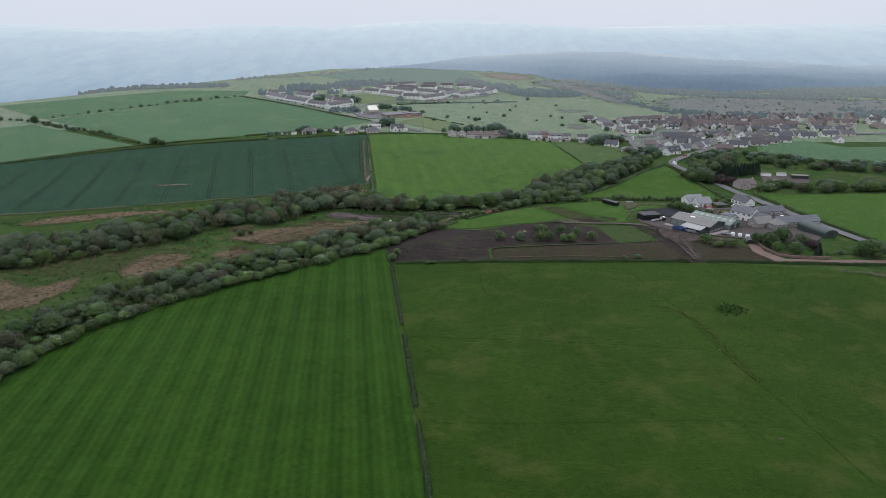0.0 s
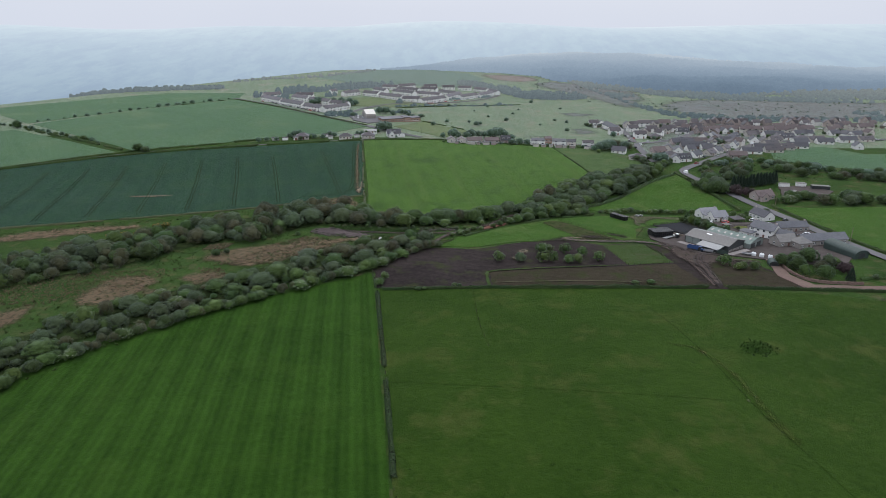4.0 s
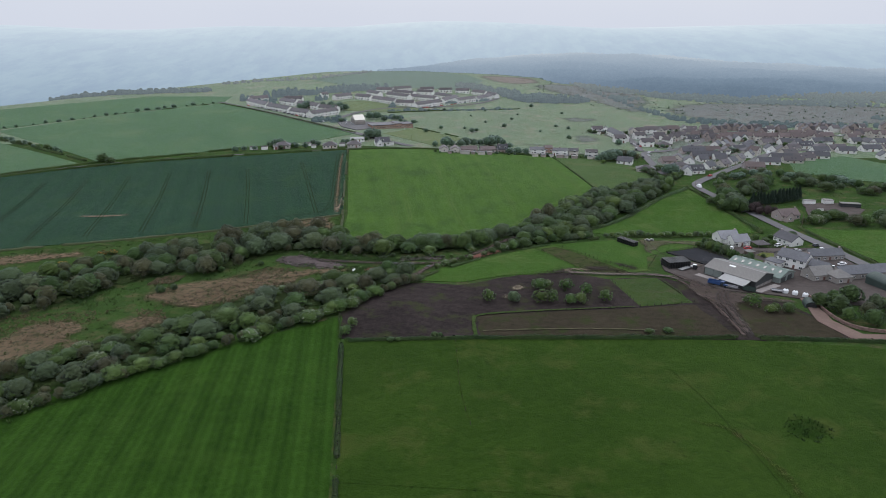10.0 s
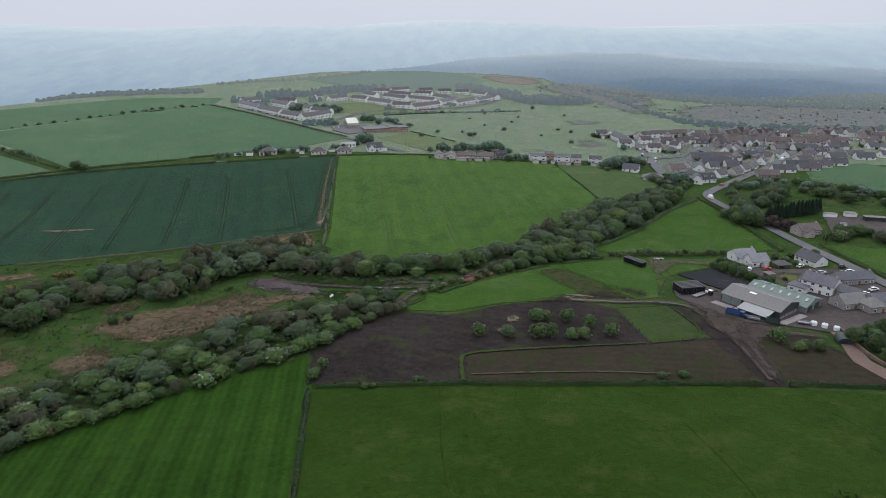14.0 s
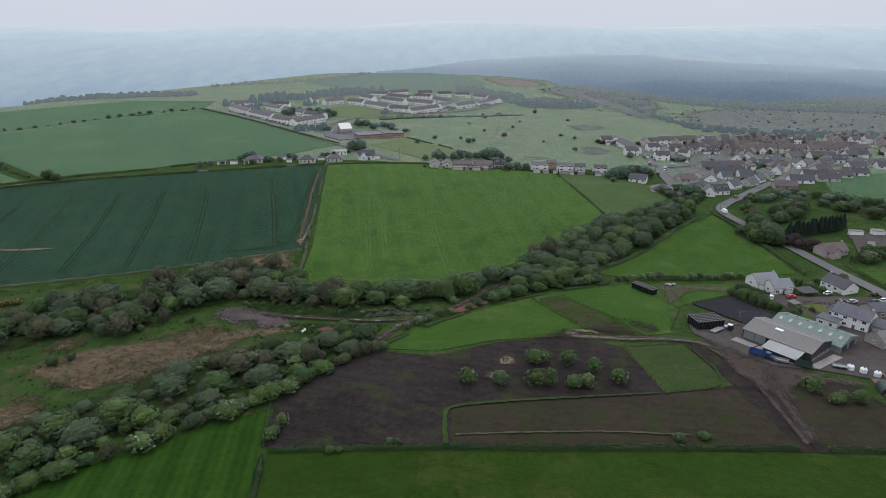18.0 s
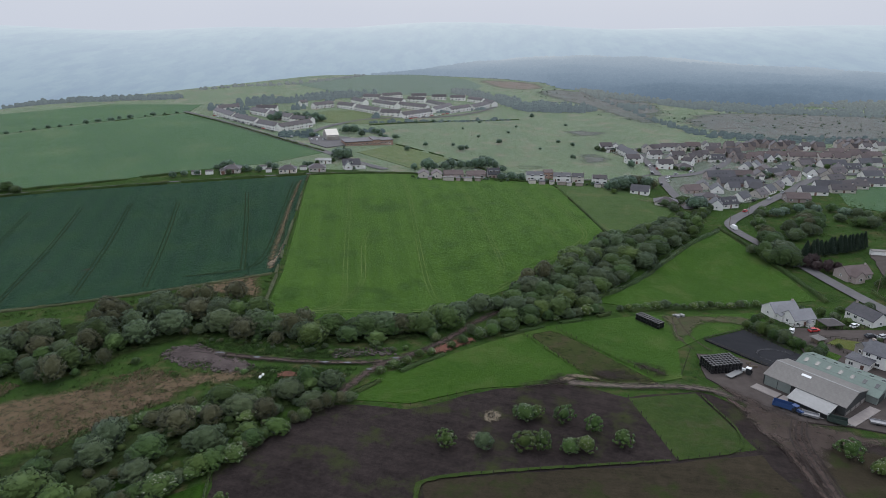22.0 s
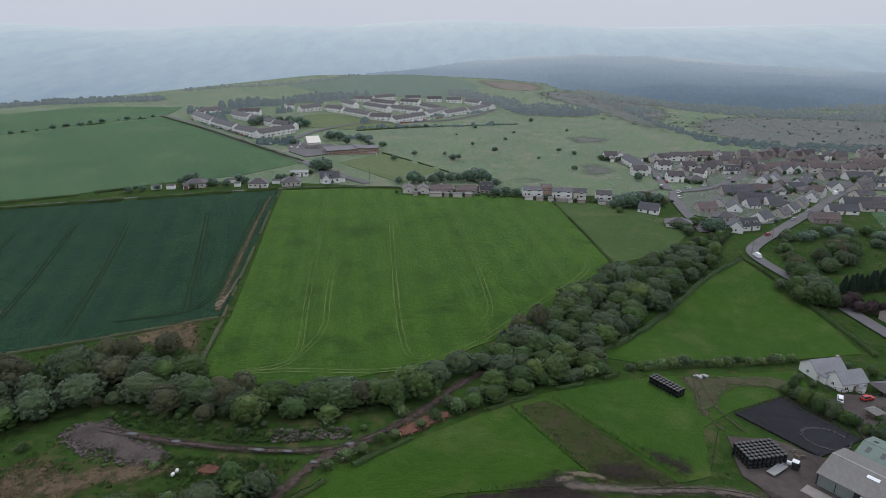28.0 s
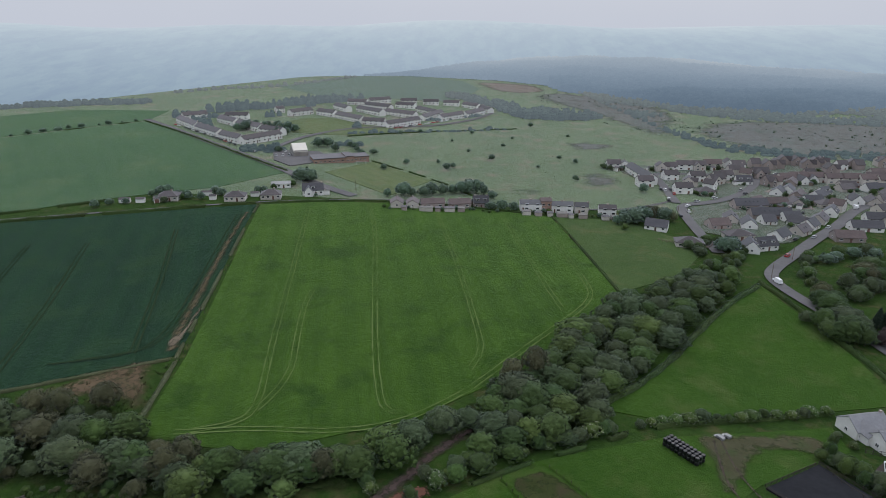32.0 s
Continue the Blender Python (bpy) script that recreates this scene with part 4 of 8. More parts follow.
def tree(key, x, y, h, group="", wide=1.0, label=""):
    tk, cr = rng_t.choice(TREES[key])
    base = {"green": 9.0, "grey": 8.5, "brown": 9.0, "bright": 7.0, "hawthorn": 5.0, "thorn": 5.0, "conifer": 11.0, "purple": 7.0, "far": 8.0}[key]
    s = h / base
    name, text = LABELS[key]
    low = h < 4.2 and key != "conifer"
    if low:
        name, text = SHRUBS[key]
    e = new(name, cr if low else None)
    e.matrix_world = pose(x, y, hgt(x, y) + 0.2, 0, 0, rng_t.uniform(0, 360)) @ Matrix.Diagonal((s * wide * rng_t.uniform(0.82, 1.22), s * wide * rng_t.uniform(0.82, 1.22), s, 1))
    if low:
        return tagged(e, label or text, "shrub", group)
    for nm, me in (("trunk", tk), ("crown", cr)):
        o = new(nm, me)
        o.parent = e
    return tagged(e, label or text, "tree", group)


def belt(points, width, step, kinds, lo, hi, group, rows=1, wide=1.0, seed=0):
    """Trees and shrubs along a line."""
    r = random.Random(seed + 77)
    for p in along(points, step):
        for k in range(rows):
            x = p.x + r.uniform(-width / 2, width / 2)
            y = p.y + r.uniform(-width / 2, width / 2)
            tree(r.choice(kinds), x, y, r.uniform(lo, hi), group, wide * r.uniform(0.85, 1.25))


def hedge(name, points, h, w, label, mat=LEAF_HEDGE, density=16.0, gaps=0.0, seed=0, run=6):
    """A field hedge along the line of points: one shrub after another, each a dark core with leaf clumps all over it, uneven in height."""
    rng = np.random.default_rng(seed + 5)
    pts = along(points, 1.5)
    row = new(name)
    base = Vector((pts[0].x, pts[0].y, hgt(pts[0].x, pts[0].y) + 0.2))
    row.matrix_world = pose(*base)
    for first in range(0, max(1, len(pts) - 1), run):
        if gaps and rng.uniform() < gaps * run * 0.6:
            continue
        V, F, N = [], [], []
        prev = 0
        for i in range(first, min(first + run + 1, len(pts))):
            p = pts[i]
            d = (pts[min(i + 1, len(pts) - 1)] - pts[max(i - 1, 0)]).normalized()
            hh = h * (0.85 + 0.5 * noise.noise((p.x * 0.1, p.y * 0.1, seed))) * rng.uniform(0.85, 1.15)
            ww = w * (0.9 + 0.5 * noise.noise((p.x * 0.13, p.y * 0.13, seed + 9))) * rng.uniform(0.9, 1.1)
            at = np.array([p.x, p.y, hgt(p.x, p.y) + 0.2]) - np.array(base)
            side = Vector((-d.y, d.x))
            o = len(V)
            for s, q in ((-0.45, -0.3), (-0.42, 0.4), (-0.15, 0.68), (0.15, 0.68), (0.42, 0.4), (0.45, -0.3)):
                V.append((at[0] + side.x * ww * s, at[1] + side.y * ww * s, at[2] + hh * q))
                N.append((side.x * s, side.y * s, 0.5 * q + 0.1))
            if i > first:
                F.extend((o - prev + k, o + k, o + k + 1, o - prev + k + 1) for k in range(5))
            n = max(4, int(density * (h + w)))
            q = rng.normal(0, 1, (n, 3))
            q[:, 2] = np.abs(q[:, 2])
            q /= np.linalg.norm(q, axis=1, keepdims=True)
            c = at + np.array([0, 0, hh * 0.35]) + q * np.array([ww * 0.55, ww * 0.55, hh * 0.62]) + np.outer(rng.uniform(-0.9, 0.9, n), (d.x, d.y, 0))
            v, f = cards(rng, c, q, 0.14 + 0.03 * h)
            o2 = len(V)
            V += v.tolist()
            N += np.repeat(q + np.array([0, 0, 0.3]), 4, 0).tolist()
            F += [tuple(int(a) + o2 for a in g) for g in f]
            prev = len(V) - o
        me = mesh_of("shrub", V, F, mat, True)
        N = np.array(N)
        me.normals_split_custom_set_from_vertices((N / (np.linalg.norm(N, axis=1, keepdims=True) + 1e-9)).tolist())
        new("shrub", me).parent = row
    return tagged(row, label, "hedge")


def clumps(name, polys, per, lo, hi, mat, label, category, seed=0, flat=0.7, solid=False):
    """Countless tussocks and low scrub: one object."""
    r = random.Random(seed)
    V, F = [], []
    for poly, k in zip(polys, per):
        xs, ys = [p[0] for p in poly], [p[1] for p in poly]
        done = 0
        while done < k:
            x, y = r.uniform(min(xs), max(xs)), r.uniform(min(ys), max(ys))
            inside = False
            for (ax, ay), (bx, by) in zip(poly, poly[1:] + poly[:1]):
                if (ay > y) != (by > y) and x < (bx - ax) * (y - ay) / (by - ay) + ax:
                    inside = not inside
            if not inside:
                done += 0.2
                continue
            done += 1
            s = r.uniform(lo, hi) * (0.5 + r.random())
            z = hgt(x, y) + 0.25
            if solid:
                v, f = lump(r, (x, y, z), (s, s * r.uniform(0.7, 1.2), s * flat), 3, 6)
                o = len(V)
                V += v
                F += [tuple(i + o for i in g) for g in f]
                continue
            for i in range(9):
                a, b = r.uniform(0, 6.283), r.uniform(0.1, 0.9) * s
                ca, sa = math.cos(a), math.sin(a)
                o = len(V)
                wd, hh = s * r.uniform(0.12, 0.3), s * flat * r.uniform(0.6, 1.3)
                V += [(x + ca * b - sa * wd, y + sa * b + ca * wd, z - 0.1), (x + ca * b + sa * wd, y + sa * b - ca * wd, z - 0.1), (x + ca * (b + hh * 0.5), y + sa * (b + hh * 0.5), z + hh)]
                F.append((o, o + 1, o + 2))
    return tagged(new(name, mesh_of(name, V, F, mat)), label, category, kind="stuff")


def wood(poly, gap, kinds, lo, hi, group, seed, wide=1.15, least=0):
    """Trees spread over an area, no two nearer than gap."""
    r = random.Random(seed)
    xs, ys = [p[0] for p in poly], [p[1] for p in poly]
    at = []
    for _ in range(4000):
        x, y = r.uniform(min(xs), max(xs)), r.uniform(min(ys), max(ys))
        inside = False
        for (ax, ay), (bx, by) in zip(poly, poly[1:] + poly[:1]):
            if (ay > y) != (by > y) and x < (bx - ax) * (y - ay) / (by - ay) + ax:
                inside = not inside
        if inside and all((x - a) ** 2 + (y - b) ** 2 > gap * gap for a, b in at):
            at.append((x, y))
            tree(r.choice(kinds), x, y, r.uniform(lo, hi), group, wide * r.uniform(0.9, 1.2))


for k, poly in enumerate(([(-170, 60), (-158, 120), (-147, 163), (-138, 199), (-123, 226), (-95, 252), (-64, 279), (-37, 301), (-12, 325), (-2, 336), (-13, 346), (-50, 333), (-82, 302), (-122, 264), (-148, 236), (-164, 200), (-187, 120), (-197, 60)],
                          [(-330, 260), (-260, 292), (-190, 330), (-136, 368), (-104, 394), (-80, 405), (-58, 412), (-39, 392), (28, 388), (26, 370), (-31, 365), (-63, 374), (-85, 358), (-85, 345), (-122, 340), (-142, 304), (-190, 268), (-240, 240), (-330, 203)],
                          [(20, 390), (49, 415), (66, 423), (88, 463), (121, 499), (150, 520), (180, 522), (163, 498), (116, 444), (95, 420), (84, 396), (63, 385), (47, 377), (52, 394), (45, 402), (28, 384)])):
    sheet("wood_floor", poly, WOOD_FLOOR, "darker green-brown ground cover under the trees", "wood floor", cell=4, rag=1.0, seed=k + 60, off=lift[0] + 0.06, soft=True, fade=4)
# belt of shrubs along the mown field
belt([(-160, 60), (-151, 120), (-141, 163), (-133, 197), (-119, 221), (-92, 247), (-60, 273), (-32, 295), (-9, 323), (0, 331)], 2.5, 2.7, ["bright", "hawthorn", "bright", "grey", "green", "brown"], 2.6, 4.6, "shrub belt by the mown field", 1, 1.3, 1)
wood([(-170, 60), (-158, 120), (-147, 163), (-138, 199), (-123, 226), (-95, 252), (-64, 279), (-37, 301), (-12, 325), (-2, 336), (-13, 342), (-34, 330), (-52, 320), (-66, 307), (-76, 291), (-96, 274), (-112, 261), (-134, 244), (-152, 205), (-164, 163), (-178, 120), (-188, 60)], 8.2,
     ["grey", "green", "grey", "brown", "bright"], 4.3, 6.8, "shrub belt by the mown field", 2, 1.5)
wood([(-165, 60), (-153, 120), (-143, 163), (-134, 199), (-119, 226), (-92, 251), (-61, 277), (-35, 299), (-10, 325), (-2, 336), (-13, 343), (-34, 332), (-53, 324), (-69, 310), (-78, 295), (-97, 278), (-114, 264), (-138, 248), (-156, 205), (-168, 163), (-182, 120), (-192, 60)], 4.0,
     ["bright", "green", "green", "grey", "grey", "brown", "hawthorn", "grey"], 1.2, 3.6, "shrub belt by the mown field", 5, 1.6)
# wood along the burn
wood([(-330, 258), (-260, 288), (-190, 325), (-168, 340), (-150, 353), (-136, 363), (-114, 378), (-104, 391), (-80, 401), (-60, 408), (-52, 398), (-39, 389), (-19, 384), (23, 384), (30, 384), (23, 373), (-1, 369), (-31, 368), (-63, 377), (-78, 373), (-88, 359), (-85, 348), (-101, 342), (-122, 342), (-128, 332), (-134, 318), (-142, 306), (-152, 295), (-190, 270), (-240, 242), (-330, 205)], 4.9,
     ["brown", "green", "grey", "brown", "grey", "bright"], 3.4, 9.0, "wood along the burn", 3, 1.3)
belt([(-58, 384), (-40, 378), (-18, 376), (5, 377), (28, 382)], 6, 4.4, ["grey", "brown", "green", "grey"], 5.5, 8.0, "wood along the burn", 1, 1.35, 24)
for x, y, h, k in ((-108, 318, 3.2, "green"), (-104, 322, 2.6, "grey"), (-100, 344, 3.0, "green"), (-92, 346, 2.4, "green"), (-76, 354, 2.2, "green"), (-58, 398, 2.5, "grey"), (25, 372, 2.8, "hawthorn"), (4, 367, 2.4, "hawthorn"), (-14, 366, 1.8, "grey"), (-40, 372, 2.4, "green")):
    tree(k, x, y, h, "wood along the burn", 1.3)
wood([(21, 388), (33, 395), (49, 409), (64, 417), (82, 441), (91, 459), (107, 480), (124, 495), (150, 513), (172, 517), (166, 503), (143, 479), (119, 449), (101, 428), (92, 412), (82, 399), (63, 389), (50, 383), (46, 385), (54, 396), (47, 402), (38, 394), (28, 384)], 6.0,
     ["green", "grey", "grey", "bright", "grey", "green"], 5.2, 8.8, "trees along the burn", 31, 1.4)
for x, y, h, k in ((16, 354, 2.4, "hawthorn"), (20, 359, 2.6, "green"), (24, 361, 2.2, "hawthorn"), (31, 366, 2.4, "hawthorn"), (35, 370, 3.0, "green"), (41, 375, 3.6, "hawthorn"), (46, 377, 4.5, "bright"), (52, 381, 5.0, "green"), (12, 351, 2.8, "hawthorn"), (8, 347, 2.6, "hawthorn")):
    tree(k, x, y, h, "trees along the burn", 1.3)
belt([(152, 514), (168, 526), (180, 534), (188, 545)], 9, 4.2, ["green", "bright", "grey"], 3, 5.5, "shrubs by the road bend", 2, 1.1, 41)
tree("brown", 72, 430, 11.5, "trees along the burn", 1.15)
tree("brown", 64, 424, 10.0, "trees along the burn", 1.1)
# low hedge between burn and triangular meadow
hedge("hedge", [(92, 416), (112, 434), (138, 466), (160, 492), (183, 513)], 1.9, 2.6, "thick low hedge edging the triangular meadow", LEAF_GREEN, seed=1)
hedge("hedge", [(185, 517), (190, 490), (193, 460), (195, 436), (194, 421)], 1.8, 2.2, "clipped green hedge beside the road", seed=2)
belt([(100, 405), (116, 409), (134, 412), (150, 416), (163, 419)], 1.6, 4.2, ["hawthorn", "green", "hawthorn", "grey"], 2.2, 3.8, "hawthorns between meadow and farm", 1, 1.2, 43)
hedge("hedge", [(96, 402), (116, 408), (140, 413), (162, 418)], 1.4, 1.8, "gappy hedge between meadow and farm", gaps=0.1, seed=3)
belt([(40, 377), (53, 384), (60, 387), (76, 395), (94, 402)], 4.0, 3.6, ["green", "hawthorn", "bright", "grey"], 2.2, 5.0, "shrubs by the muddy track", 1, 1.3, 44)
hedge("hedge", [(2, 335), (16, 350), (36, 366), (62, 383), (95, 400)], 1.2, 1.8, "rough hedge by the muddy track", gaps=0.15, seed=4)
# hedges between the fields
hedge("hedge", [(-22, 273.5), (20, 276), (57, 276), (90, 277), (116, 277.5)], 1.5, 1.5, "low green hedge with a mown top", LEAF_HEDGE_DARK, gaps=0.0, seed=5)
hedge("hedge", [(125, 277.5), (150, 276.5), (185, 274), (215, 272)], 1.4, 1.4, "low green hedge along the drive", LEAF_HEDGE_DARK, gaps=0.0, seed=6)
hedge("hedge", [(16, -40), (-3, 119), (-13, 195), (-24, 271)], 0.9, 1.7, "rough brown-green bank and fence line between two fields", LEAF_HEDGE_DARK, gaps=0.02, seed=7)
hedge("hedge", [(-25, 275), (-27, 286), (-30, 301)], 0.6, 0.8, "rough grass along a fence", gaps=0.1, seed=8)
hedge("hedge", [(-50, 434), (-56, 478), (-64, 540), (-72, 602)], 0.9, 1.4, "grassy bank between the two crops", LEAF_BANK, gaps=0.06, seed=9)
hedge("hedge", [(-46, 398), (-49, 432)], 1.0, 1.6, "grassy bank by the crop", LEAF_BANK, seed=10)
hedge("hedge", [(-52, 433), (-108, 405), (-170, 383), (-232, 363), (-275, 352), (-420, 328)], 0.9, 1.5, "low pale grassy bank below the cereal field", LEAF_BANK, gaps=0.02, seed=11)
hedge("hedge", [(-430, 452), (-352, 488), (-262, 544), (-148, 580), (-74, 605)], 1.9, 2.0, "dark hedge along the lane", gaps=0.02, seed=12)
hedge("hedge", [(-340, 500), (-262, 555), (-206, 577), (-165, 604)], 1.5, 2.0, "dark hedge along the lane", gaps=0.02, seed=13)
hedge("hedge", [(-70, 606), (-30, 617), (3, 622)], 1.2, 1.6, "hedge at the head of the crop", seed=14)
hedge("hedge", [(3, 620), (50, 619), (101, 609)], 1.0, 1.4, "hedge behind the terrace gardens", seed=16)
hedge("hedge", [(102, 606), (110, 545), (116, 500)], 0.9, 1.3, "thin dark hedge beside the crop", gaps=0.05, seed=17)
hedge("hedge", [(-79, 692), (-130, 745), (-200, 820), (-284, 908)], 1.5, 2.2, "straight dark hedge along the estate road", seed=18)
hedge("hedge", [(-420, 660), (-350, 612), (-270, 558)], 2.0, 2.6, "overgrown hedge beside the farm track", gaps=0.1, seed=19)
belt([(-520, 680), (-460, 686), (-420, 662), (-350, 615), (-300, 582)], 3, 9, ["far", "far", "green"], 2.5, 4.5, "shrubs in the hill hedges", 1, 1.2, 45)
tree("green", -256, 556, 6.5, "shrubs in the hill hedges", 1.5)
tree("green", -248, 552, 5.0, "shrubs in the hill hedges", 1.5)
tree("green", -428, 664, 8.0, "shrubs in the hill hedges", 1.3)
belt([(-440, 692), (-380, 775), (-340, 850), (-290, 915)], 4, 13, ["far"], 2.0, 4.5, "shrubs in the hill hedges", 1, 1.3, 46)
hedge("hedge", [(-366, 802), (-330, 850), (-286, 914)], 0.9, 1.5, "thin gappy hedge on the hill", gaps=0.2, seed=20)
hedge("hedge", [(-22, 738), (28, 688), (60, 640)], 1.0, 1.5, "hedge beside the playing field", gaps=0.1, seed=21)
hedge("hedge", [(-60, 846), (-10, 885), (40, 915), (110, 950)], 1.2, 1.8, "hedge below the white terraces", gaps=0.05, seed=22)
hedge("hedge", [(219, 430), (219, 400), (219, 362), (222, 330), (229, 292), (240, 250), (256, 205)], 1.4, 2.0, "clipped hedge beside the road", seed=23)
hedge("hedge", [(208, 318), (209, 335)], 1.0, 1.4, "short clipped garden hedge by the shed", seed=24)
hedge("hedge", [(188, 288), (196, 290), (205, 288)], 1.4, 1.6, "clipped green hedge in the farm garden", seed=25)

# paddock shrubs
for x, y, h, k in ((29.8, 308.6, 4.8, "thorn"), (39.9, 308.3, 4.4, "grey"), (52.2, 321.7, 4.6, "hawthorn"), (55.5, 322.5, 3.6, "thorn"), (50.8, 307.9, 5.2, "thorn"), (55.6, 308.3, 5.4, "thorn"), (63.2, 321.0, 4.8, "thorn"), (62.3, 307.0, 4.0, "hawthorn"), (66.7, 307.4, 4.6, "hawthorn"), (70.8, 316.6, 5.0, "thorn"),
                   (77.3, 310.4, 4.6, "thorn"), (136.4, 308.4, 5.0, "thorn"), (140, 301.4, 3.4, "hawthorn"), (142.5, 302.5, 3.6, "hawthorn"), (147.5, 302.2, 4.0, "green"), (-22.3, 285.2, 3.6, "thorn"), (-23.9, 278.2, 3.4, "thorn"), (-24, 281, 2.0, "green"),
                   (-6.9, 273.6, 1.4, "green"), (-4.4, 273.8, 1.3, "green"), (8.5, 277.4, 1.6, "green"), (10.5, 277.6, 1.3, "green"), (86.5, 281.3, 1.6, "green"), (93.5, 282, 1.8, "green")):
    tree(k, x, y, h, "paddock shrubs", 1.05 if h > 2 else 1.9)
# garden trees by the farm drive
for x, y, h, k in ((163, 308, 6, "green"), (167, 302, 7, "green"), (170, 308, 5.5, "bright"), (166, 294, 5.5, "bright"), (173, 290, 6.5, "green"), (179, 314, 7, "green"), (176, 298, 6.0, "brown"),
                   (183, 305, 6.5, "grey"), (182, 286, 6.5, "conifer"), (188, 308, 4, "bright"), (204, 287, 8, "green"), (208, 286, 8.5, "green"), (195, 289, 2.5, "grey"), (186, 297, 5.5, "purple"), (172, 314, 5, "green")):
    tree(k, x, y, h, "garden trees by the drive", 1.2)
belt([(148, 394), (152, 385), (158, 375), (163, 368)], 4, 2.6, ["green", "bright", "grey"], 2.8, 5.6, "young trees beside the arena", 2, 0.85, 47)
# trees across the road
belt([(188, 470), (196, 462), (200, 478), (203, 500)], 5, 7, ["green", "grey", "green"], 6, 9.5, "roadside trees", 1, 1.2, 48)
for x, y, h, k in ((191, 474, 9, "green"), (196, 465, 10, "green"), (200, 462, 8, "green"), (187, 480, 5, "grey")):
    tree(k, x, y, h, "roadside trees", 1.15)
belt([(206, 515), (214, 535), (228, 552)], 5, 5, ["green", "hawthorn", "grey"], 3, 5, "roadside trees", 1, 1.2, 49)
for i in range(14):
    tree("conifer", 212 + 2.7 * i, 474 + 0.8 * i + rng_t.uniform(-1, 1), rng_t.uniform(8, 10.5), "row of dark conifers", 1.0)
for x, y in ((206, 462), (209, 458), (213, 456), (210, 464), (217, 455)):
    tree("purple", x, y, rng_t.uniform(5, 7), "purple garden trees", 1.1)
belt([(210, 500), (222, 508), (236, 516), (250, 530)], 12, 6.5, ["green", "grey", "brown"], 5, 8.5, "scrub wood across the road", 2, 1.3, 50)
belt([(226, 545), (246, 556), (262, 552), (282, 538), (300, 520), (325, 505), (360, 500), (420, 505), (480, 500)], 8, 7, ["green", "grey", "far"], 4, 6.5, "scrub wood across the road", 1, 1.45, 51)
belt([(262, 530), (280, 512), (300, 495), (330, 488), (400, 480), (470, 470)], 12, 7, ["green", "grey", "brown"], 4, 7.5, "scrub wood across the road", 1, 1.45, 52)
belt([(255, 430), (275, 425), (300, 428), (340, 430), (400, 420)], 16, 7, ["green", "grey", "brown", "bright"], 4, 8, "wood beyond the roadside field", 2, 1.4, 53)
belt([(225, 434), (240, 436), (232, 447), (250, 440)], 4, 4.5, ["green", "grey", "hawthorn"], 2.5, 6.5, "garden shrubs", 1, 1.2, 54)
for x, y in ((-176, 350), (-170, 352), (-163, 355), (-158, 366), (-154, 368)):
    o = new("gorse_bush", crown_mesh("gorse_bush", int(-x), 2.2, 0.0, 2.2, 30, 900, 0.14, [LEAF_HEDGE, GORSE], 0.7))
    o.matrix_world = pose(x, y, hgt(x, y) + 0.2)
    tagged(o, "gorse bush with orange-yellow flowers", "bush", "gorse bushes")
belt([(182, 545), (194, 556), (204, 562), (214, 566)], 5, 4.2, ["green", "grey", "bright"], 2.2, 4.2, "shrubs below the village", 1, 1.4, 61)
belt([(172, 548), (166, 556), (178, 570), (190, 572)], 6, 5, ["green", "grey"], 2.5, 5, "shrubs below the village", 1, 1.4, 62)
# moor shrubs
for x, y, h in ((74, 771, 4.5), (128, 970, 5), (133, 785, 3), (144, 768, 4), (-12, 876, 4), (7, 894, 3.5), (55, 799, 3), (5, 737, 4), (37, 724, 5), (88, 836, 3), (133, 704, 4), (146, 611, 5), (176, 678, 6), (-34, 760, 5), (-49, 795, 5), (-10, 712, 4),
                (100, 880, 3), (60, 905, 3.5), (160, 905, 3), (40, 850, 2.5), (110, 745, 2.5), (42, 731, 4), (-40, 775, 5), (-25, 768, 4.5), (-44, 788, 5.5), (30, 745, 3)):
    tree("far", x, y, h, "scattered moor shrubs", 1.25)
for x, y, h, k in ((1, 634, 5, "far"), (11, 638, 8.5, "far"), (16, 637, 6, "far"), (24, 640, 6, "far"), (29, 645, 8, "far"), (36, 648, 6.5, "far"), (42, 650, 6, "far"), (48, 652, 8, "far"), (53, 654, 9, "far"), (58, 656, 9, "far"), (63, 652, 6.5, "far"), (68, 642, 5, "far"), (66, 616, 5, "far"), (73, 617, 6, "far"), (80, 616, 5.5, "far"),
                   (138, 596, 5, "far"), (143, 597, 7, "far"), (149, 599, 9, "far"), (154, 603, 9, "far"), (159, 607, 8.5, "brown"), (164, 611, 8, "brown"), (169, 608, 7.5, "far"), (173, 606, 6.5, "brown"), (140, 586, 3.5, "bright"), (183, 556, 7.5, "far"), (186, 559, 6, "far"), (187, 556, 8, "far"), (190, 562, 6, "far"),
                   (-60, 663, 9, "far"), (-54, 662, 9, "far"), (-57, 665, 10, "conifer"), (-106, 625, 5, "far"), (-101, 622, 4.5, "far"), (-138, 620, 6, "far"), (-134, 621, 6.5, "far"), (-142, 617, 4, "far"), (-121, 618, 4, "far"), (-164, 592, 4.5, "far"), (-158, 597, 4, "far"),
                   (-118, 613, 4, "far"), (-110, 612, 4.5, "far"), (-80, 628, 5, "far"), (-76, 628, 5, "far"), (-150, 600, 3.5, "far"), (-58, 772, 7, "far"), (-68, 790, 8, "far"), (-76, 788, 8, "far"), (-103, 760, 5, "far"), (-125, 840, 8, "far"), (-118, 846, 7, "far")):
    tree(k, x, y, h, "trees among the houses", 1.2)
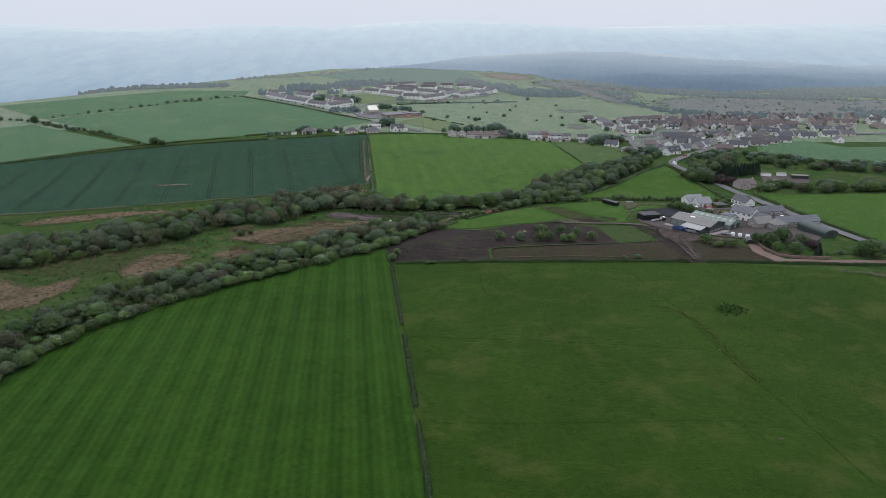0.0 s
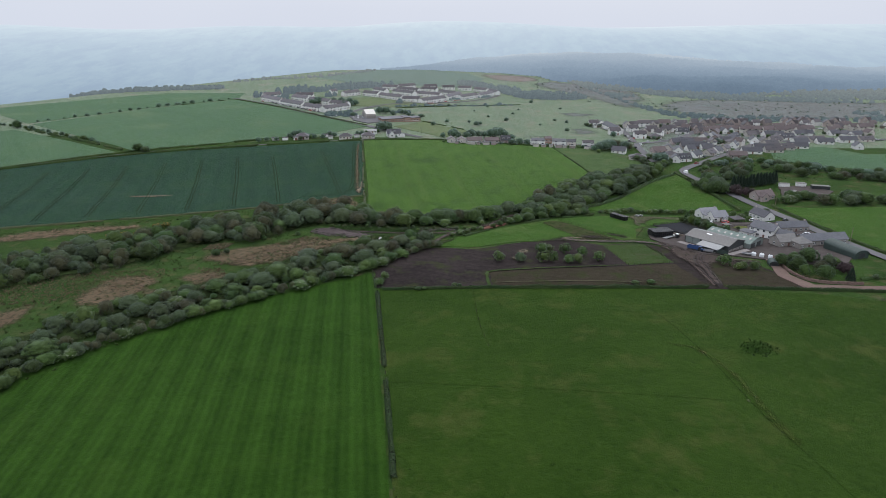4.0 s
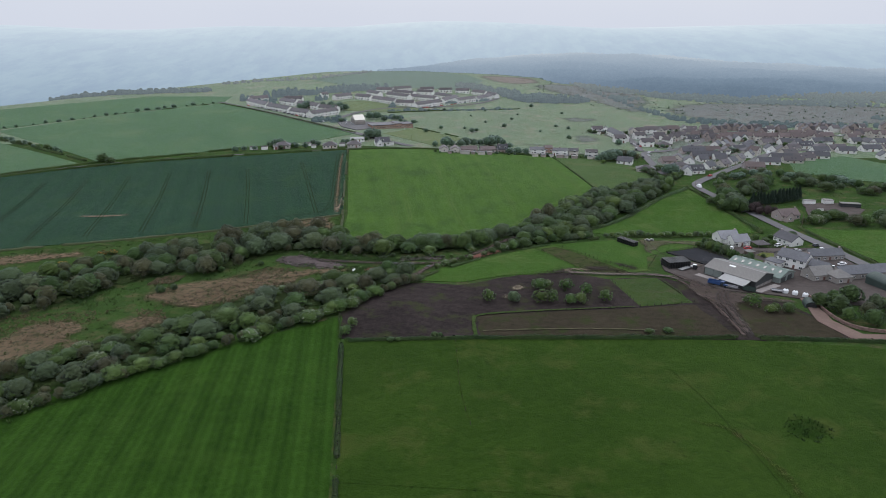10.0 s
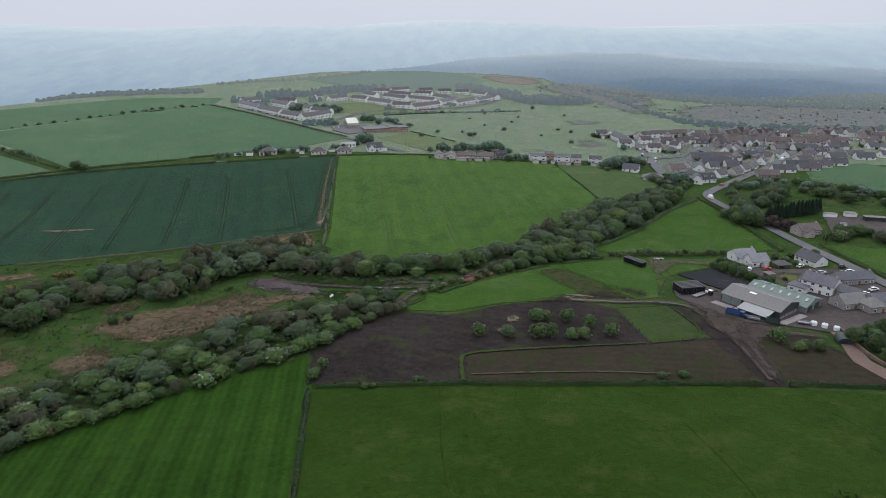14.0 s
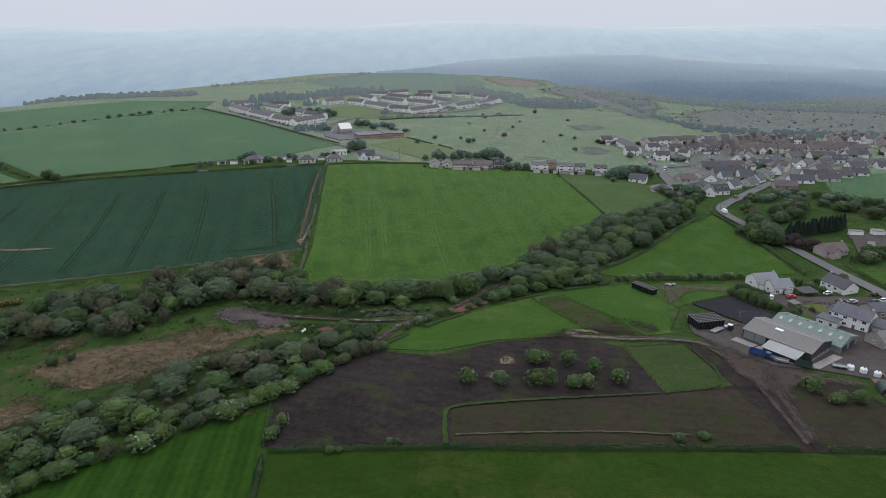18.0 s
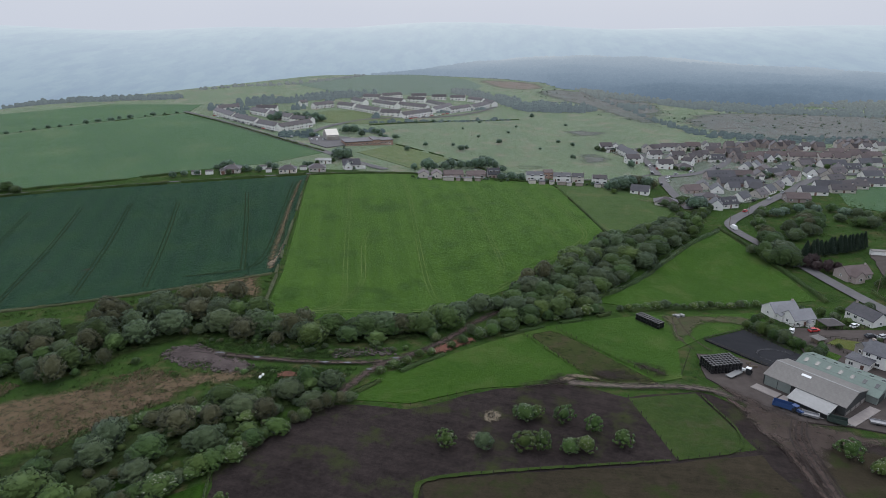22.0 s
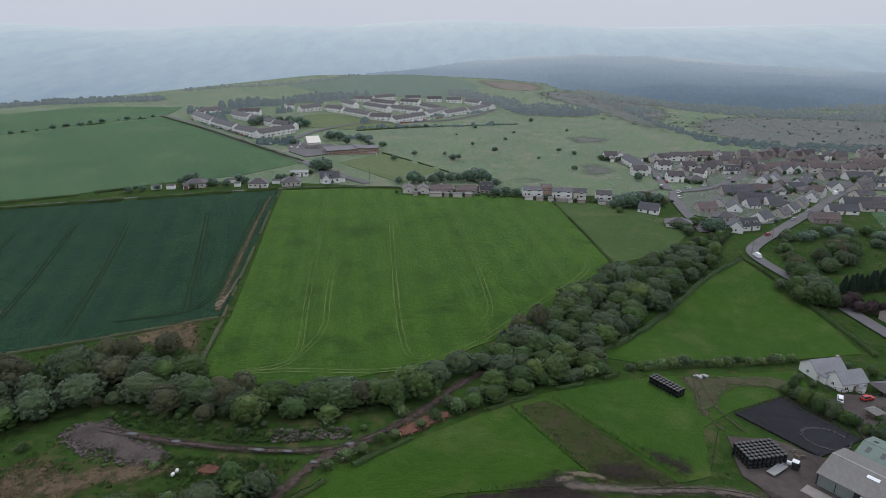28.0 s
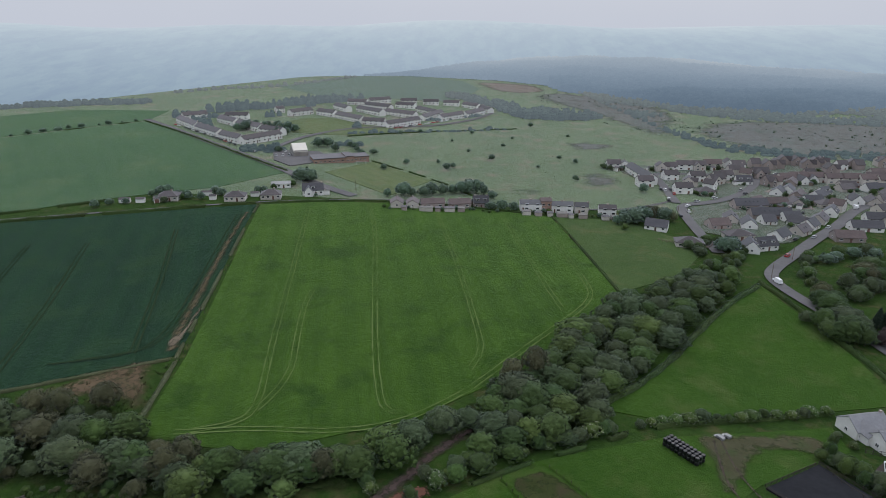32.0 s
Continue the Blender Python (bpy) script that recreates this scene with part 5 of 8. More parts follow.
# belts round the white terraces
belt([(-170, 855), (-160, 880), (-140, 870), (-110, 862)], 8, 7, ["far"], 6, 9, "trees in the estate", 1, 1.1, 59)
# forest and far woods on the skyline, one mass; their haze is painted in as emission
FOREST = leaf_mat("haze_glow_forest", (0.006, 0.010, 0.010), (0.030, 0.036, 0.034), 0.0, 0.0)
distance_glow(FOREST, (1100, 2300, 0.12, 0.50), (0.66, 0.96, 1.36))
rf = random.Random(4)
V, F = [], []


def far_tree(x, y, h, r):
    z = hgt(x, y) - 1
    o = len(V)
    a0 = rf.uniform(0, 6)
    for ring, (q, zz) in enumerate(((1.0, 0.1), (0.95, 0.55), (0.6, 0.88))):
        for i in range(5):
            a = a0 + i * 1.2566 + ring * 0.5
            w = q * r * rf.uniform(0.8, 1.2)
            V.append((x + w * math.cos(a), y + w * math.sin(a), z + h * zz * rf.uniform(0.97, 1.03)))
    V.append((x, y, z + h))
    for k in (0, 5):
        F.extend((o + k + i, o + k + (i + 1) % 5, o + k + 5 + (i + 1) % 5, o + k + 5 + i) for i in range(5))
    F.extend((o + 10 + i, o + 10 + (i + 1) % 5, o + 15) for i in range(5))


def forest_edge(x):
    """Nearest row of the conifers, as they run along the slope."""
    e = np.interp(x, (-160, 60, 130, 215, 230, 308, 350, 480, 900, 1900), (1660, 1605, 1590, 1510, 1400, 1290, 1190, 1130, 1200, 1500))
    return e + 9 * math.sin(x / 45) + 14 * math.sin(x / 130 + 1)


for _ in range(26000):
    x = rf.uniform(-160, 1900)
    y = forest_edge(x) + 900 * rf.random() ** 1.3
    back = 2300 - 650 * ease((x - 500) / 600)
    if y < back:
        far_tree(x, y, (0.35 + 0.65 * ease((x + 170) / 260)) * rf.uniform(0.5, 1.0) ** (1 - ease((y - forest_edge(x)) / 60)) * (rf.uniform(13, 17) + 7 * noise.noise((x / 120, y / 120, 7.0))) + 9 * math.exp(-(((x - 420) / 260) ** 2)) * ease((y - 1400) / 500), rf.uniform(5.5, 9))
tagged(new("backdrop_forest", mesh_of("backdrop_forest", V, F, FOREST, True)), "dark conifer forest along the skyline, with haze as painted glow", "forest", kind="stuff")

V, F = [], []
# Same emitted haze for the tree belts and the scrub wood.
WOODS = leaf_mat("haze_glow_woods", (0.024, 0.036, 0.026), (0.062, 0.082, 0.058), 0.0, 0.0)
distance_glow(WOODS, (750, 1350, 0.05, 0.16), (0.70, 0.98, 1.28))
for line, wide, step, lo, hi in (([(-268, 940), (-248, 945), (-228, 940)], 10, 2.0, 7, 12), ([(-242, 990), (-221, 1012), (-190, 1034)], 14, 1.3, 9, 15), ([(-181, 1058), (-146, 1104), (-98, 1146)], 14, 1.3, 9, 15),
                                 ([(36, 1262), (70, 1214), (102, 1172), (114, 1114), (131, 1052), (172, 1040), (220, 1064)], 26, 0.9, 7, 14), ([(135, 1065), (150, 1100), (185, 1090)], 30, 1.0, 7, 12),
                                 ([(-560, 1010), (-480, 1035), (-405, 1062), (-366, 1077)], 24, 1.2, 5, 10), ([(-380, 1214), (-336, 1290), (-265, 1306), (-200, 1450), (-170, 1560)], 14, 6.0, 4, 9),
                                 ([(-238, 916), (-222, 905), (-200, 872)], 10, 3.0, 5, 9), ([(-132, 764), (-114, 762), (-104, 770)], 10, 1.8, 5, 9), ([(-62, 800), (-42, 804)], 6, 2.5, 4, 7), ([(-168, 958), (-160, 966)], 8, 2.5, 7, 11), ([(-62, 903), (-59, 905)], 4, 1.5, 7, 9),
                                 ([(-122, 868), (-119, 872)], 5, 1.5, 6, 9), ([(-150, 1062), (-140, 1066)], 8, 2.0, 7, 10), ([(10, 985), (32, 1000), (52, 1026), (74, 1050)], 5, 4, 3, 6), ([(-60, 860), (-30, 880), (20, 905), (60, 925), (100, 945)], 5, 7, 3, 6)):
    for p in along(line, step):
        far_tree(p.x + rf.uniform(-wide, wide) / 2, p.y + rf.uniform(-wide, wide) / 2, rf.uniform(lo, hi) * rf.uniform(0.6, 1.0), rf.uniform(2.6, 5.0))
tagged(new("backdrop_woods", mesh_of("backdrop_woods", V, F, WOODS)), "tree belts behind the estate and along the valley edge, with haze as painted glow", "woods", kind="stuff")
V, F = [], []
for _ in range(22000):
    x = rf.uniform(250, 1500)
    y = rf.uniform(780, 1450)
    wood = noise.noise((x / 110, y / 70, 2.0)) + 0.25 * noise.noise((x / 30, y / 30, 5.0))
    low = np.interp(x, (255, 274, 285, 300, 347, 423, 640, 1500), (1350, 1000, 895, 835, 809, 795, 815, 900))
    back = np.interp(x, (260, 336, 386, 457, 554, 900, 1500), (1250, 1135, 1045, 1032, 1002, 980, 1000))
    near = y < low + 30 + 22 * ease((340 - x) / 60) + 26 * wood
    if y > low + 8 * wood and (near or (y > back and wood > -0.22) or wood > 0.42) and y < forest_edge(x) + 40:
        far_tree(x, y, rf.uniform(2.5, 7.5), rf.uniform(2.0, 4.2))
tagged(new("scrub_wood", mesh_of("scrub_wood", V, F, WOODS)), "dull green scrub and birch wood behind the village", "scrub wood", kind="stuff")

# tussocks and low scrub in the rough ground
clumps("tussocks", [[(-104, 303), (-92, 322), (-84, 339), (-71, 351), (-58, 348), (-54, 330), (-64, 319), (-75, 305)], [(-119, 328), (-118, 337), (-112, 341), (-106, 340), (-108, 330)], [(-205, 262), (-160, 256), (-128, 275), (-118, 300), (-160, 295)], [(-300, 215), (-215, 210), (-160, 235), (-190, 262)], [(-110, 300), (-100, 300), (-91, 289), (-98, 282)]], [2600, 350, 2000, 1500, 300], 0.25, 0.6, LEAF_DRY, "dry brown tussocks and bracken stems", "tussocks", 1, 0.6)
clumps("rough_tufts", [[(-330, 200), (-170, 140), (-60, 290), (-10, 340), (-60, 362), (-130, 350), (-230, 300)], [(-300, 330), (-230, 356), (-110, 402), (-50, 430), (-48, 400), (-64, 398), (-140, 385), (-230, 340)],
                       [(118, 500), (140, 515), (175, 560), (160, 600), (104, 602)], [(225, 515), (300, 590), (330, 520), (260, 480)]], [5000, 2000, 1, 500], 0.3, 0.8, LEAF_HEDGE, "rough green grass tufts", "grass tufts", 2, 0.6)
clumps("rushes", [[(105, 221), (108, 217.5), (115, 217), (120, 222), (118, 228), (112, 230), (107, 227)]], [110], 0.25, 0.5, LEAF_HEDGE, "olive rush tufts in a wet hollow", "rushes", 12, 0.7)
clumps("heath_scrub", [[(289, 993), (391, 1067), (520, 1046), (800, 1000), (800, 830), (560, 810), (431, 806), (358, 801), (305, 843)], [(150, 1330), (222, 1392), (310, 1282), (352, 1172), (340, 1050), (300, 980), (236, 960), (180, 1200)]], [420, 160], 0.7, 2.4, LEAF_HAZED, "scattered low scrub on the brown heath", "scrub", 15, 0.7)
clumps("moor_tufts", [[(-20, 720), (60, 640), (180, 690), (180, 780), (240, 960), (110, 960), (20, 900)]], [900], 0.2, 0.5, LEAF_HAZED, "tussocky moor grass", "grass tufts", 3, 0.5)

# ---- building materials ----
RENDER_WHITE = surface("white_render", (0.62, 0.61, 0.58), (0.76, 0.75, 0.72), 0.8, 0.85, 0.1, vary=0.12)
RENDER_CREAM = surface("cream_render", (0.40, 0.365, 0.325), (0.55, 0.51, 0.46), 0.8, 0.85, 0.1, vary=0.3, sheen=0.3)
BRICK = surface("brown_brick", (0.25, 0.205, 0.185), (0.36, 0.30, 0.275), 1.5, 0.85, 0.2, vary=0.4, sheen=0.3)
BRICK_RED = surface("orange_brick", (0.27, 0.17, 0.13), (0.36, 0.24, 0.19), 1.5, 0.85, 0.2, vary=0.1)
STONE = surface("grey_stone", (0.20, 0.185, 0.17), (0.36, 0.33, 0.30), 1.6, 0.9, 0.4)
SLATE = surface("grey_slate", (0.065, 0.066, 0.074), (0.118, 0.118, 0.128), 1.2, 0.6, 0.3, vary=0.4, sheen=0.15)
SLATE_PALE = surface("pale_slate", (0.16, 0.16, 0.17), (0.23, 0.23, 0.24), 1.2, 0.6, 0.3, vary=0.15)
TILE_BROWN = surface("brown_roof_tiles", (0.046, 0.038, 0.040), (0.088, 0.074, 0.074), 1.2, 0.75, 0.3, vary=0.5, sheen=0.22)
TILE_RED = surface("red_brown_tiles", (0.066, 0.046, 0.043), (0.115, 0.084, 0.078), 1.2, 0.75, 0.3, vary=0.4, sheen=0.22)
TILE_DARK = surface("dark_roof_tiles", (0.032, 0.031, 0.036), (0.066, 0.063, 0.070), 1.2, 0.65, 0.3, vary=0.4, sheen=0.2)
SHEET_GREY = surface("grey_sheet_roof", (0.115, 0.108, 0.100), (0.205, 0.195, 0.183), 0.9, 0.65, 0.2)
SHEET_LIGHT = surface("light_sheet_roof", (0.21, 0.21, 0.205), (0.30, 0.30, 0.295), 0.9, 0.55, 0.15)
SHEET_GREEN = surface("pale_green_sheet_roof", (0.105, 0.142, 0.122), (0.165, 0.205, 0.183), 0.9, 0.65, 0.2)
SHEET_OLD = surface("weathered_grey_sheet", (0.115, 0.108, 0.100), (0.205, 0.195, 0.183), 0.9, 0.65, 0.2, vary=0.09)
SHEET_GREEN_OLD = surface("weathered_green_sheet", (0.105, 0.142, 0.122), (0.165, 0.205, 0.183), 0.9, 0.65, 0.2, vary=0.08)
CLAD_DARK = surface("dark_cladding", (0.022, 0.025, 0.026), (0.05, 0.052, 0.052), 1.0, 0.7, 0.2)
CLAD_GREEN = surface("grey_green_doors", (0.15, 0.17, 0.155), (0.21, 0.235, 0.22), 1.0, 0.6, 0.2)
DARK_GREEN = surface("dark_green_sheet", (0.025, 0.04, 0.035), (0.05, 0.07, 0.06), 1.0, 0.6, 0.2)
GLASS = surface("window_glass", (0.03, 0.035, 0.04), (0.05, 0.055, 0.06), 0.4, 0.08, 0.0, spec=0.6)
FRAME = surface("white_window_frame", (0.7, 0.7, 0.68), (0.8, 0.8, 0.78), 1.0, 0.5, 0.0)
DOOR = surface("painted_door", (0.10, 0.05, 0.04), (0.16, 0.09, 0.07), 1.0, 0.5, 0.1, vary=0.6)
TIMBER = surface("weathered_timber", (0.13, 0.10, 0.075), (0.22, 0.18, 0.14), 3.0, 0.85, 0.4, vary=0.3)
TIMBER_DARK = surface("dark_timber", (0.035, 0.030, 0.026), (0.075, 0.065, 0.055), 3.0, 0.85, 0.4, vary=0.3)
WRAP = surface("black_bale_wrap", (0.006, 0.006, 0.007), (0.018, 0.018, 0.02), 2.5, 0.32, 0.5, vary=0.4, spec=0.5)
WHITE_PAINT = surface("white_paint", (0.66, 0.67, 0.67), (0.78, 0.79, 0.79), 1.0, 0.35, 0.05)
STEEL = surface("grey_steel", (0.24, 0.24, 0.25), (0.36, 0.36, 0.37), 2.0, 0.45, 0.1, metal=0.6)
RUBBER = surface("black_rubber", (0.015, 0.015, 0.016), (0.03, 0.03, 0.03), 3.0, 0.8, 0.2)


def box_vf(x0, x1, y0, y1, z0, z1):
    v = [(x, y, z) for z in (z0, z1) for x, y in ((x0, y0), (x1, y0), (x1, y1), (x0, y1))]
    return v, [(3, 2, 1, 0), (4, 5, 6, 7), (0, 1, 5, 4), (1, 2, 6, 5), (2, 3, 7, 6), (3, 0, 4, 7)]


def join_vf(*items):
    V, F = [], []
    for v, f in items:
        o = len(V)
        V += list(v)
        F += [tuple(i + o for i in q) for q in f]
    return V, F


def prism_vf(profile, x0, x1):
    """A profile of (y, z), counter-clockwise seen from +x, drawn out along x."""
    n = len(profile)
    v = [(x0, y, z) for y, z in profile] + [(x1, y, z) for y, z in profile]
    return v, [tuple(range(n))[::-1], tuple(range(n, 2 * n))] + [(i, (i + 1) % n, (i + 1) % n + n, i + n) for i in range(n)]


def part(name, vf, mat, parent, label="", mesh=None):
    o = new(name, mesh or mesh_of(name, vf[0], vf[1], mat))
    o.parent = parent
    if label:
        o["label"] = label
    return o


def place(e, x, y, rot, sink=0.0):
    """Sets a thing down on the land at x, y."""
    e.matrix_world = pose(x, y, hgt(x, y) + 0.25 - sink, 0, 0, rot)
    return e


win_mesh = {}


def window(parent, x, y, z, w, h, face, deep=False):
    """A window in a wall that looks along -y (face 0), +x (1), +y (2) or -x (3): frame bars round a sunk pane."""
    key = (w, h)
    if key not in win_mesh:
        t, d = 0.09, 0.09
        bars = join_vf(box_vf(-w / 2, w / 2, -d, 0.02, 0, t), box_vf(-w / 2, w / 2, -d, 0.02, h - t, h), box_vf(-w / 2, -w / 2 + t, -d, 0.02, t, h - t),
                       box_vf(w / 2 - t, w / 2, -d, 0.02, t, h - t), box_vf(-t / 2, t / 2, -d, 0.02, t, h - t))
        pane = box_vf(-w / 2 + t, w / 2 - t, -0.05, 0.0, t, h - t)
        rect = lambda i, y: [(-w / 2 + i, y, i), (w / 2 - i, y, i), (w / 2 - i, y, h - i), (-w / 2 + i, y, h - i)]
        v = rect(0, 0.02) + rect(0, -d) + rect(t, -d) + rect(t, -0.04)
        f = [(4 * k + i, 4 * k + (i + 1) % 4, 4 * k + 4 + (i + 1) % 4, 4 * k + 4 + i) for k in range(3) for i in range(4)] + [(12, 13, 14, 15)]
        win_mesh[key] = (mesh_of("window", v, f, [FRAME, GLASS], False, [0] * 12 + [1]), mesh_of("window", *bars, FRAME), mesh_of("pane", *pane, GLASS))
    one, bars, pane = win_mesh[key]
    o = part("window", None, None, parent, "", bars if deep else one)
    o.matrix_local = pose(x, y, z, 0, 0, 90 * face)
    if deep:
        part("pane", None, None, o, "", pane)
    return o


def gable_walls(w, d, e, r, base=-1.2):
    return prism_vf([(-d / 2, base), (d / 2, base), (d / 2, e), (0, e + r), (-d / 2, e)], -w / 2, w / 2)


def gable_roof(w, d, e, r, o=0.35, t=0.2):
    s = r / (d / 2)
    return prism_vf([(-d / 2 - o, e - o * s), (0, e + r - 0.02), (d / 2 + o, e - o * s), (d / 2 + o, e - o * s + t), (0, e + r + t), (-d / 2 - o, e - o * s + t)], -w / 2 - o * 0.7, w / 2 + o * 0.7)


def hip_roof(w, d, e, r, o=0.4):
    a, b, k = w / 2 + o, d / 2 + o, max(0.05, w / 2 - d / 2)
    v = [(-a, -b, e - 0.1), (a, -b, e - 0.1), (a, b, e - 0.1), (-a, b, e - 0.1), (-a, -b, e + 0.1), (a, -b, e + 0.1), (a, b, e + 0.1), (-a, b, e + 0.1), (-k, 0, e + r), (k, 0, e + r)]
    return v, [(3, 2, 1, 0), (0, 1, 5, 4), (1, 2, 6, 5), (2, 3, 7, 6), (3, 0, 4, 7), (4, 5, 9, 8), (5, 6, 9), (6, 7, 8, 9), (7, 4, 8)]


def house(name, w, d, e, r, wall, roof, storeys=1, hip=False, chimneys=1, front=0, dormers=0, lights=0, cols=3, deep=False, porch=False):
    """A house with its ridge along x; front: a gabled wing towards -y; lights: roof windows."""
    h = new(name)
    part("wall", box_vf(-w / 2, w / 2, -d / 2, d / 2, -1.2, e) if hip else gable_walls(w, d, e, r), wall, h)
    part("roof", hip_roof(w, d, e, r) if hip else gable_roof(w, d, e, r), roof, h)
    for k in range(chimneys):
        x = (-1) ** k * (w / 2 - 0.9) * (0.4 if hip else 1)
        part("chimney", join_vf(box_vf(x - 0.4, x + 0.4, -0.3, 0.3, e + r * 0.6, e + r + 0.8)), BRICK, h)
    for s in range(storeys):
        z = 0.9 + 2.6 * s
        for k in range(cols):
            x = (k - (cols - 1) / 2) * w / cols
            if s == 0 and k == cols // 2:
                part("door", box_vf(x - 0.5, x + 0.5, -d / 2 - 0.06, -d / 2 + 0.02, -0.3, 2.05), DOOR, h)
            else:
                window(h, x, -d / 2, z, 1.5, 1.2, 0, deep)
            if deep and (s or k):
                window(h, x, d / 2, z, 1.5, 1.2, 2, deep)
        if deep:
            window(h, w / 2, 0, z, 1.2, 1.2, 1, deep)
        window(h, -w / 2, 0, z, 1.2, 1.2, 3, deep)
    if front:
        fw, fd = front, 3.0
        wing = part("wing", prism_vf([(-fw / 2, -1.2), (fw / 2, -1.2), (fw / 2, e), (0, e + r * 0.8), (-fw / 2, e)], 0, fd + d / 4), wall, h)
        wing.matrix_local = pose(-w * 0.2, -d / 4, 0, 0, 0, -90)
        rf2 = part("roof", gable_roof(fd + d / 4, fw, e, r * 0.8), roof, wing)
        rf2.matrix_local = pose((fd + d / 4) / 2, 0, 0.02, 0, 0, 0)
        for s in range(storeys):
            window(wing, fd + d / 4, 0, 0.9 + 2.6 * s, 1.5, 1.2, 1, deep)
    for k in range(dormers):
        x = (k - (dormers - 1) / 2) * w / max(dormers, 1)
        dm = part("dormer", join_vf(box_vf(x - 1.1, x + 1.1, -d / 2 * 0.72, 0, e + 0.3, e + r * 0.28 + 1.2)), wall, h)
        part("roof", box_vf(x - 1.35, x + 1.35, -d / 2 * 0.78, 0, e + r * 0.28 + 1.2, e + r * 0.28 + 1.38), roof, dm)
        window(dm, x, -d / 2 * 0.72, e + r * 0.28 + 0.05, 1.5, 1.0, 0, deep)
    s = math.degrees(math.atan2(r, d / 2))
    for k in range(lights):
        x = (k - (lights - 1) / 2) * 2.2
        sk = part("skylight", box_vf(-0.4, 0.4, -0.6, 0.6, 0, 0.08), GLASS, h)
        sk.matrix_local = pose(x, -d * 0.26, e + r * 0.48 + 0.2, s, 0, 0)
    if porch:
        p = part("porch", gable_walls(2.2, 1.8, 2.2, 0.8), wall, h)
        p.matrix_local = pose(w * 0.15, -d / 2 - 0.9, 0, 0, 0, 90)
        q = part("roof", gable_roof(2.2, 1.8, 2.2, 0.8, 0.2, 0.12), roof, p)
    return h


def terrace(x0, y0, x1, y1, wall, roof, group, label, e=5.0, r=2.0, d=7.5, unit=6.0):
    """A row of joined houses between two points of its front."""
    L = math.hypot(x1 - x0, y1 - y0)
    n = max(1, round(L / unit))
    h = new("terrace_row")
    rot = math.degrees(math.atan2(y1 - y0, x1 - x0))
    part("wall", gable_walls(L, d, e, r, -3.0), wall, h)
    part("roof", gable_roof(L, d, e, r, 0.3), roof, h)
    for k in range(n):
        x = (k + 0.5) * L / n - L / 2
        if k % 3 == 0:
            part("chimney", box_vf(x + L / n / 2 - 0.6, x + L / n / 2 + 0.6, -0.4, 0.4, e + r - 0.7, e + r + 0.8), BRICK, h)
        for s in range(2 if e > 4 else 1):
            window(h, x + 0.8, -d / 2, 0.9 + 2.5 * s, 2.0, 1.2, 0)
        if k % 2 == 0:
            part("door", box_vf(x - 1.9, x - 1.0, -d / 2 - 0.06, -d / 2 + 0.02, -0.6, 2.05), DOOR, h)
    window(h, -L / 2, 0, 0.9, 1.2, 1.2, 3)
    nx, ny = -(y1 - y0) / L, (x1 - x0) / L
    place(h, (x0 + x1) / 2 + nx * d / 2, (y0 + y1) / 2 + ny * d / 2, rot)
    return tagged(h, label, "terrace", group)


# ---- white estate on the rise ----
ROWS_A = [(-249, 902, -212, 855), (-210, 853, -175, 815), (-172, 812, -147, 789), (-139, 785, -116, 821), (-209, 910, -183, 884), (-180, 882, -148, 852), (-146, 848, -122, 834), (-249, 922, -230, 940), (-208, 930, -183, 930)]
ROWS_B = [(-144, 968, -125, 993), (-121, 989, -98, 971), (-95, 968, -61, 930), (-58, 926, -34, 920), (-28, 911, 4, 952), (7, 978, 28, 1030), (27, 989, 53, 1022), (57, 1028, 80, 1068), (-113, 1052, -92, 1021), (-81, 1032, -47, 994), (-45, 1018, -7, 987)]
ROWS_C = [(-103, 1098, -77, 1090), (-77, 1074, -42, 1044), (-38, 1090, -13, 1080), (-10, 1062, 15, 1022), (-75, 1116, -48, 1136), (-34, 1133, -12, 1137), (-3, 1136, 18, 1139), (24, 1142, 46, 1139), (50, 1135, 70, 1112), (72, 1108, 84, 1080)]
for rows in (ROWS_A, ROWS_B, ROWS_C):
    for q in rows:
        terrace(*q, RENDER_WHITE, TILE_BROWN, "white estate terraces", "white rendered terrace with a brown tiled roof", 4.5, 3.0, 9.0)
place(tagged(house("house", 10, 8, 5, 2.4, RENDER_WHITE, TILE_BROWN, 2), "white two-storey house at the edge of the estate", "house", "white estate terraces"), -166, 996, 40)

# ---- terraces along the lane ----
for q, roof, wall in (((84, 617, 97, 617), SLATE, RENDER_WHITE), ((103, 616, 116, 615.5), SLATE, RENDER_WHITE), ((117, 615, 125, 614.5), TILE_DARK, RENDER_CREAM), ((131, 612, 141, 611), TILE_BROWN, RENDER_WHITE)):
    terrace(*q, wall, roof, "terraces along the lane", "small rendered terrace with slate roof and back gardens", 4.2, 1.8, 7.5, 5.5)
for q in ((24, 611, 38, 613), (41, 613.5, 54, 616)):
    terrace(*q, BRICK, TILE_RED, "terraces along the lane", "low brick terrace with a red-brown roof", 2.9, 2.2, 8.0, 6.0)
place(tagged(house("house", 6.5, 7, 6.2, 1.4, BRICK_RED, TILE_RED, 2, chimneys=1, cols=2), "tall narrow pinkish house in the terrace", "house", "terraces along the lane"), 99.8, 621, 2)
for x, y, rot in ((9, 613, 95), (18.5, 614, 92)):
    place(tagged(house("bungalow", 9, 7.5, 2.7, 2.2, RENDER_CREAM, TILE_RED, 1, cols=2), "small cream bungalow with a brown-red gable roof", "bungalow", "terraces along the lane"), x, y, rot)
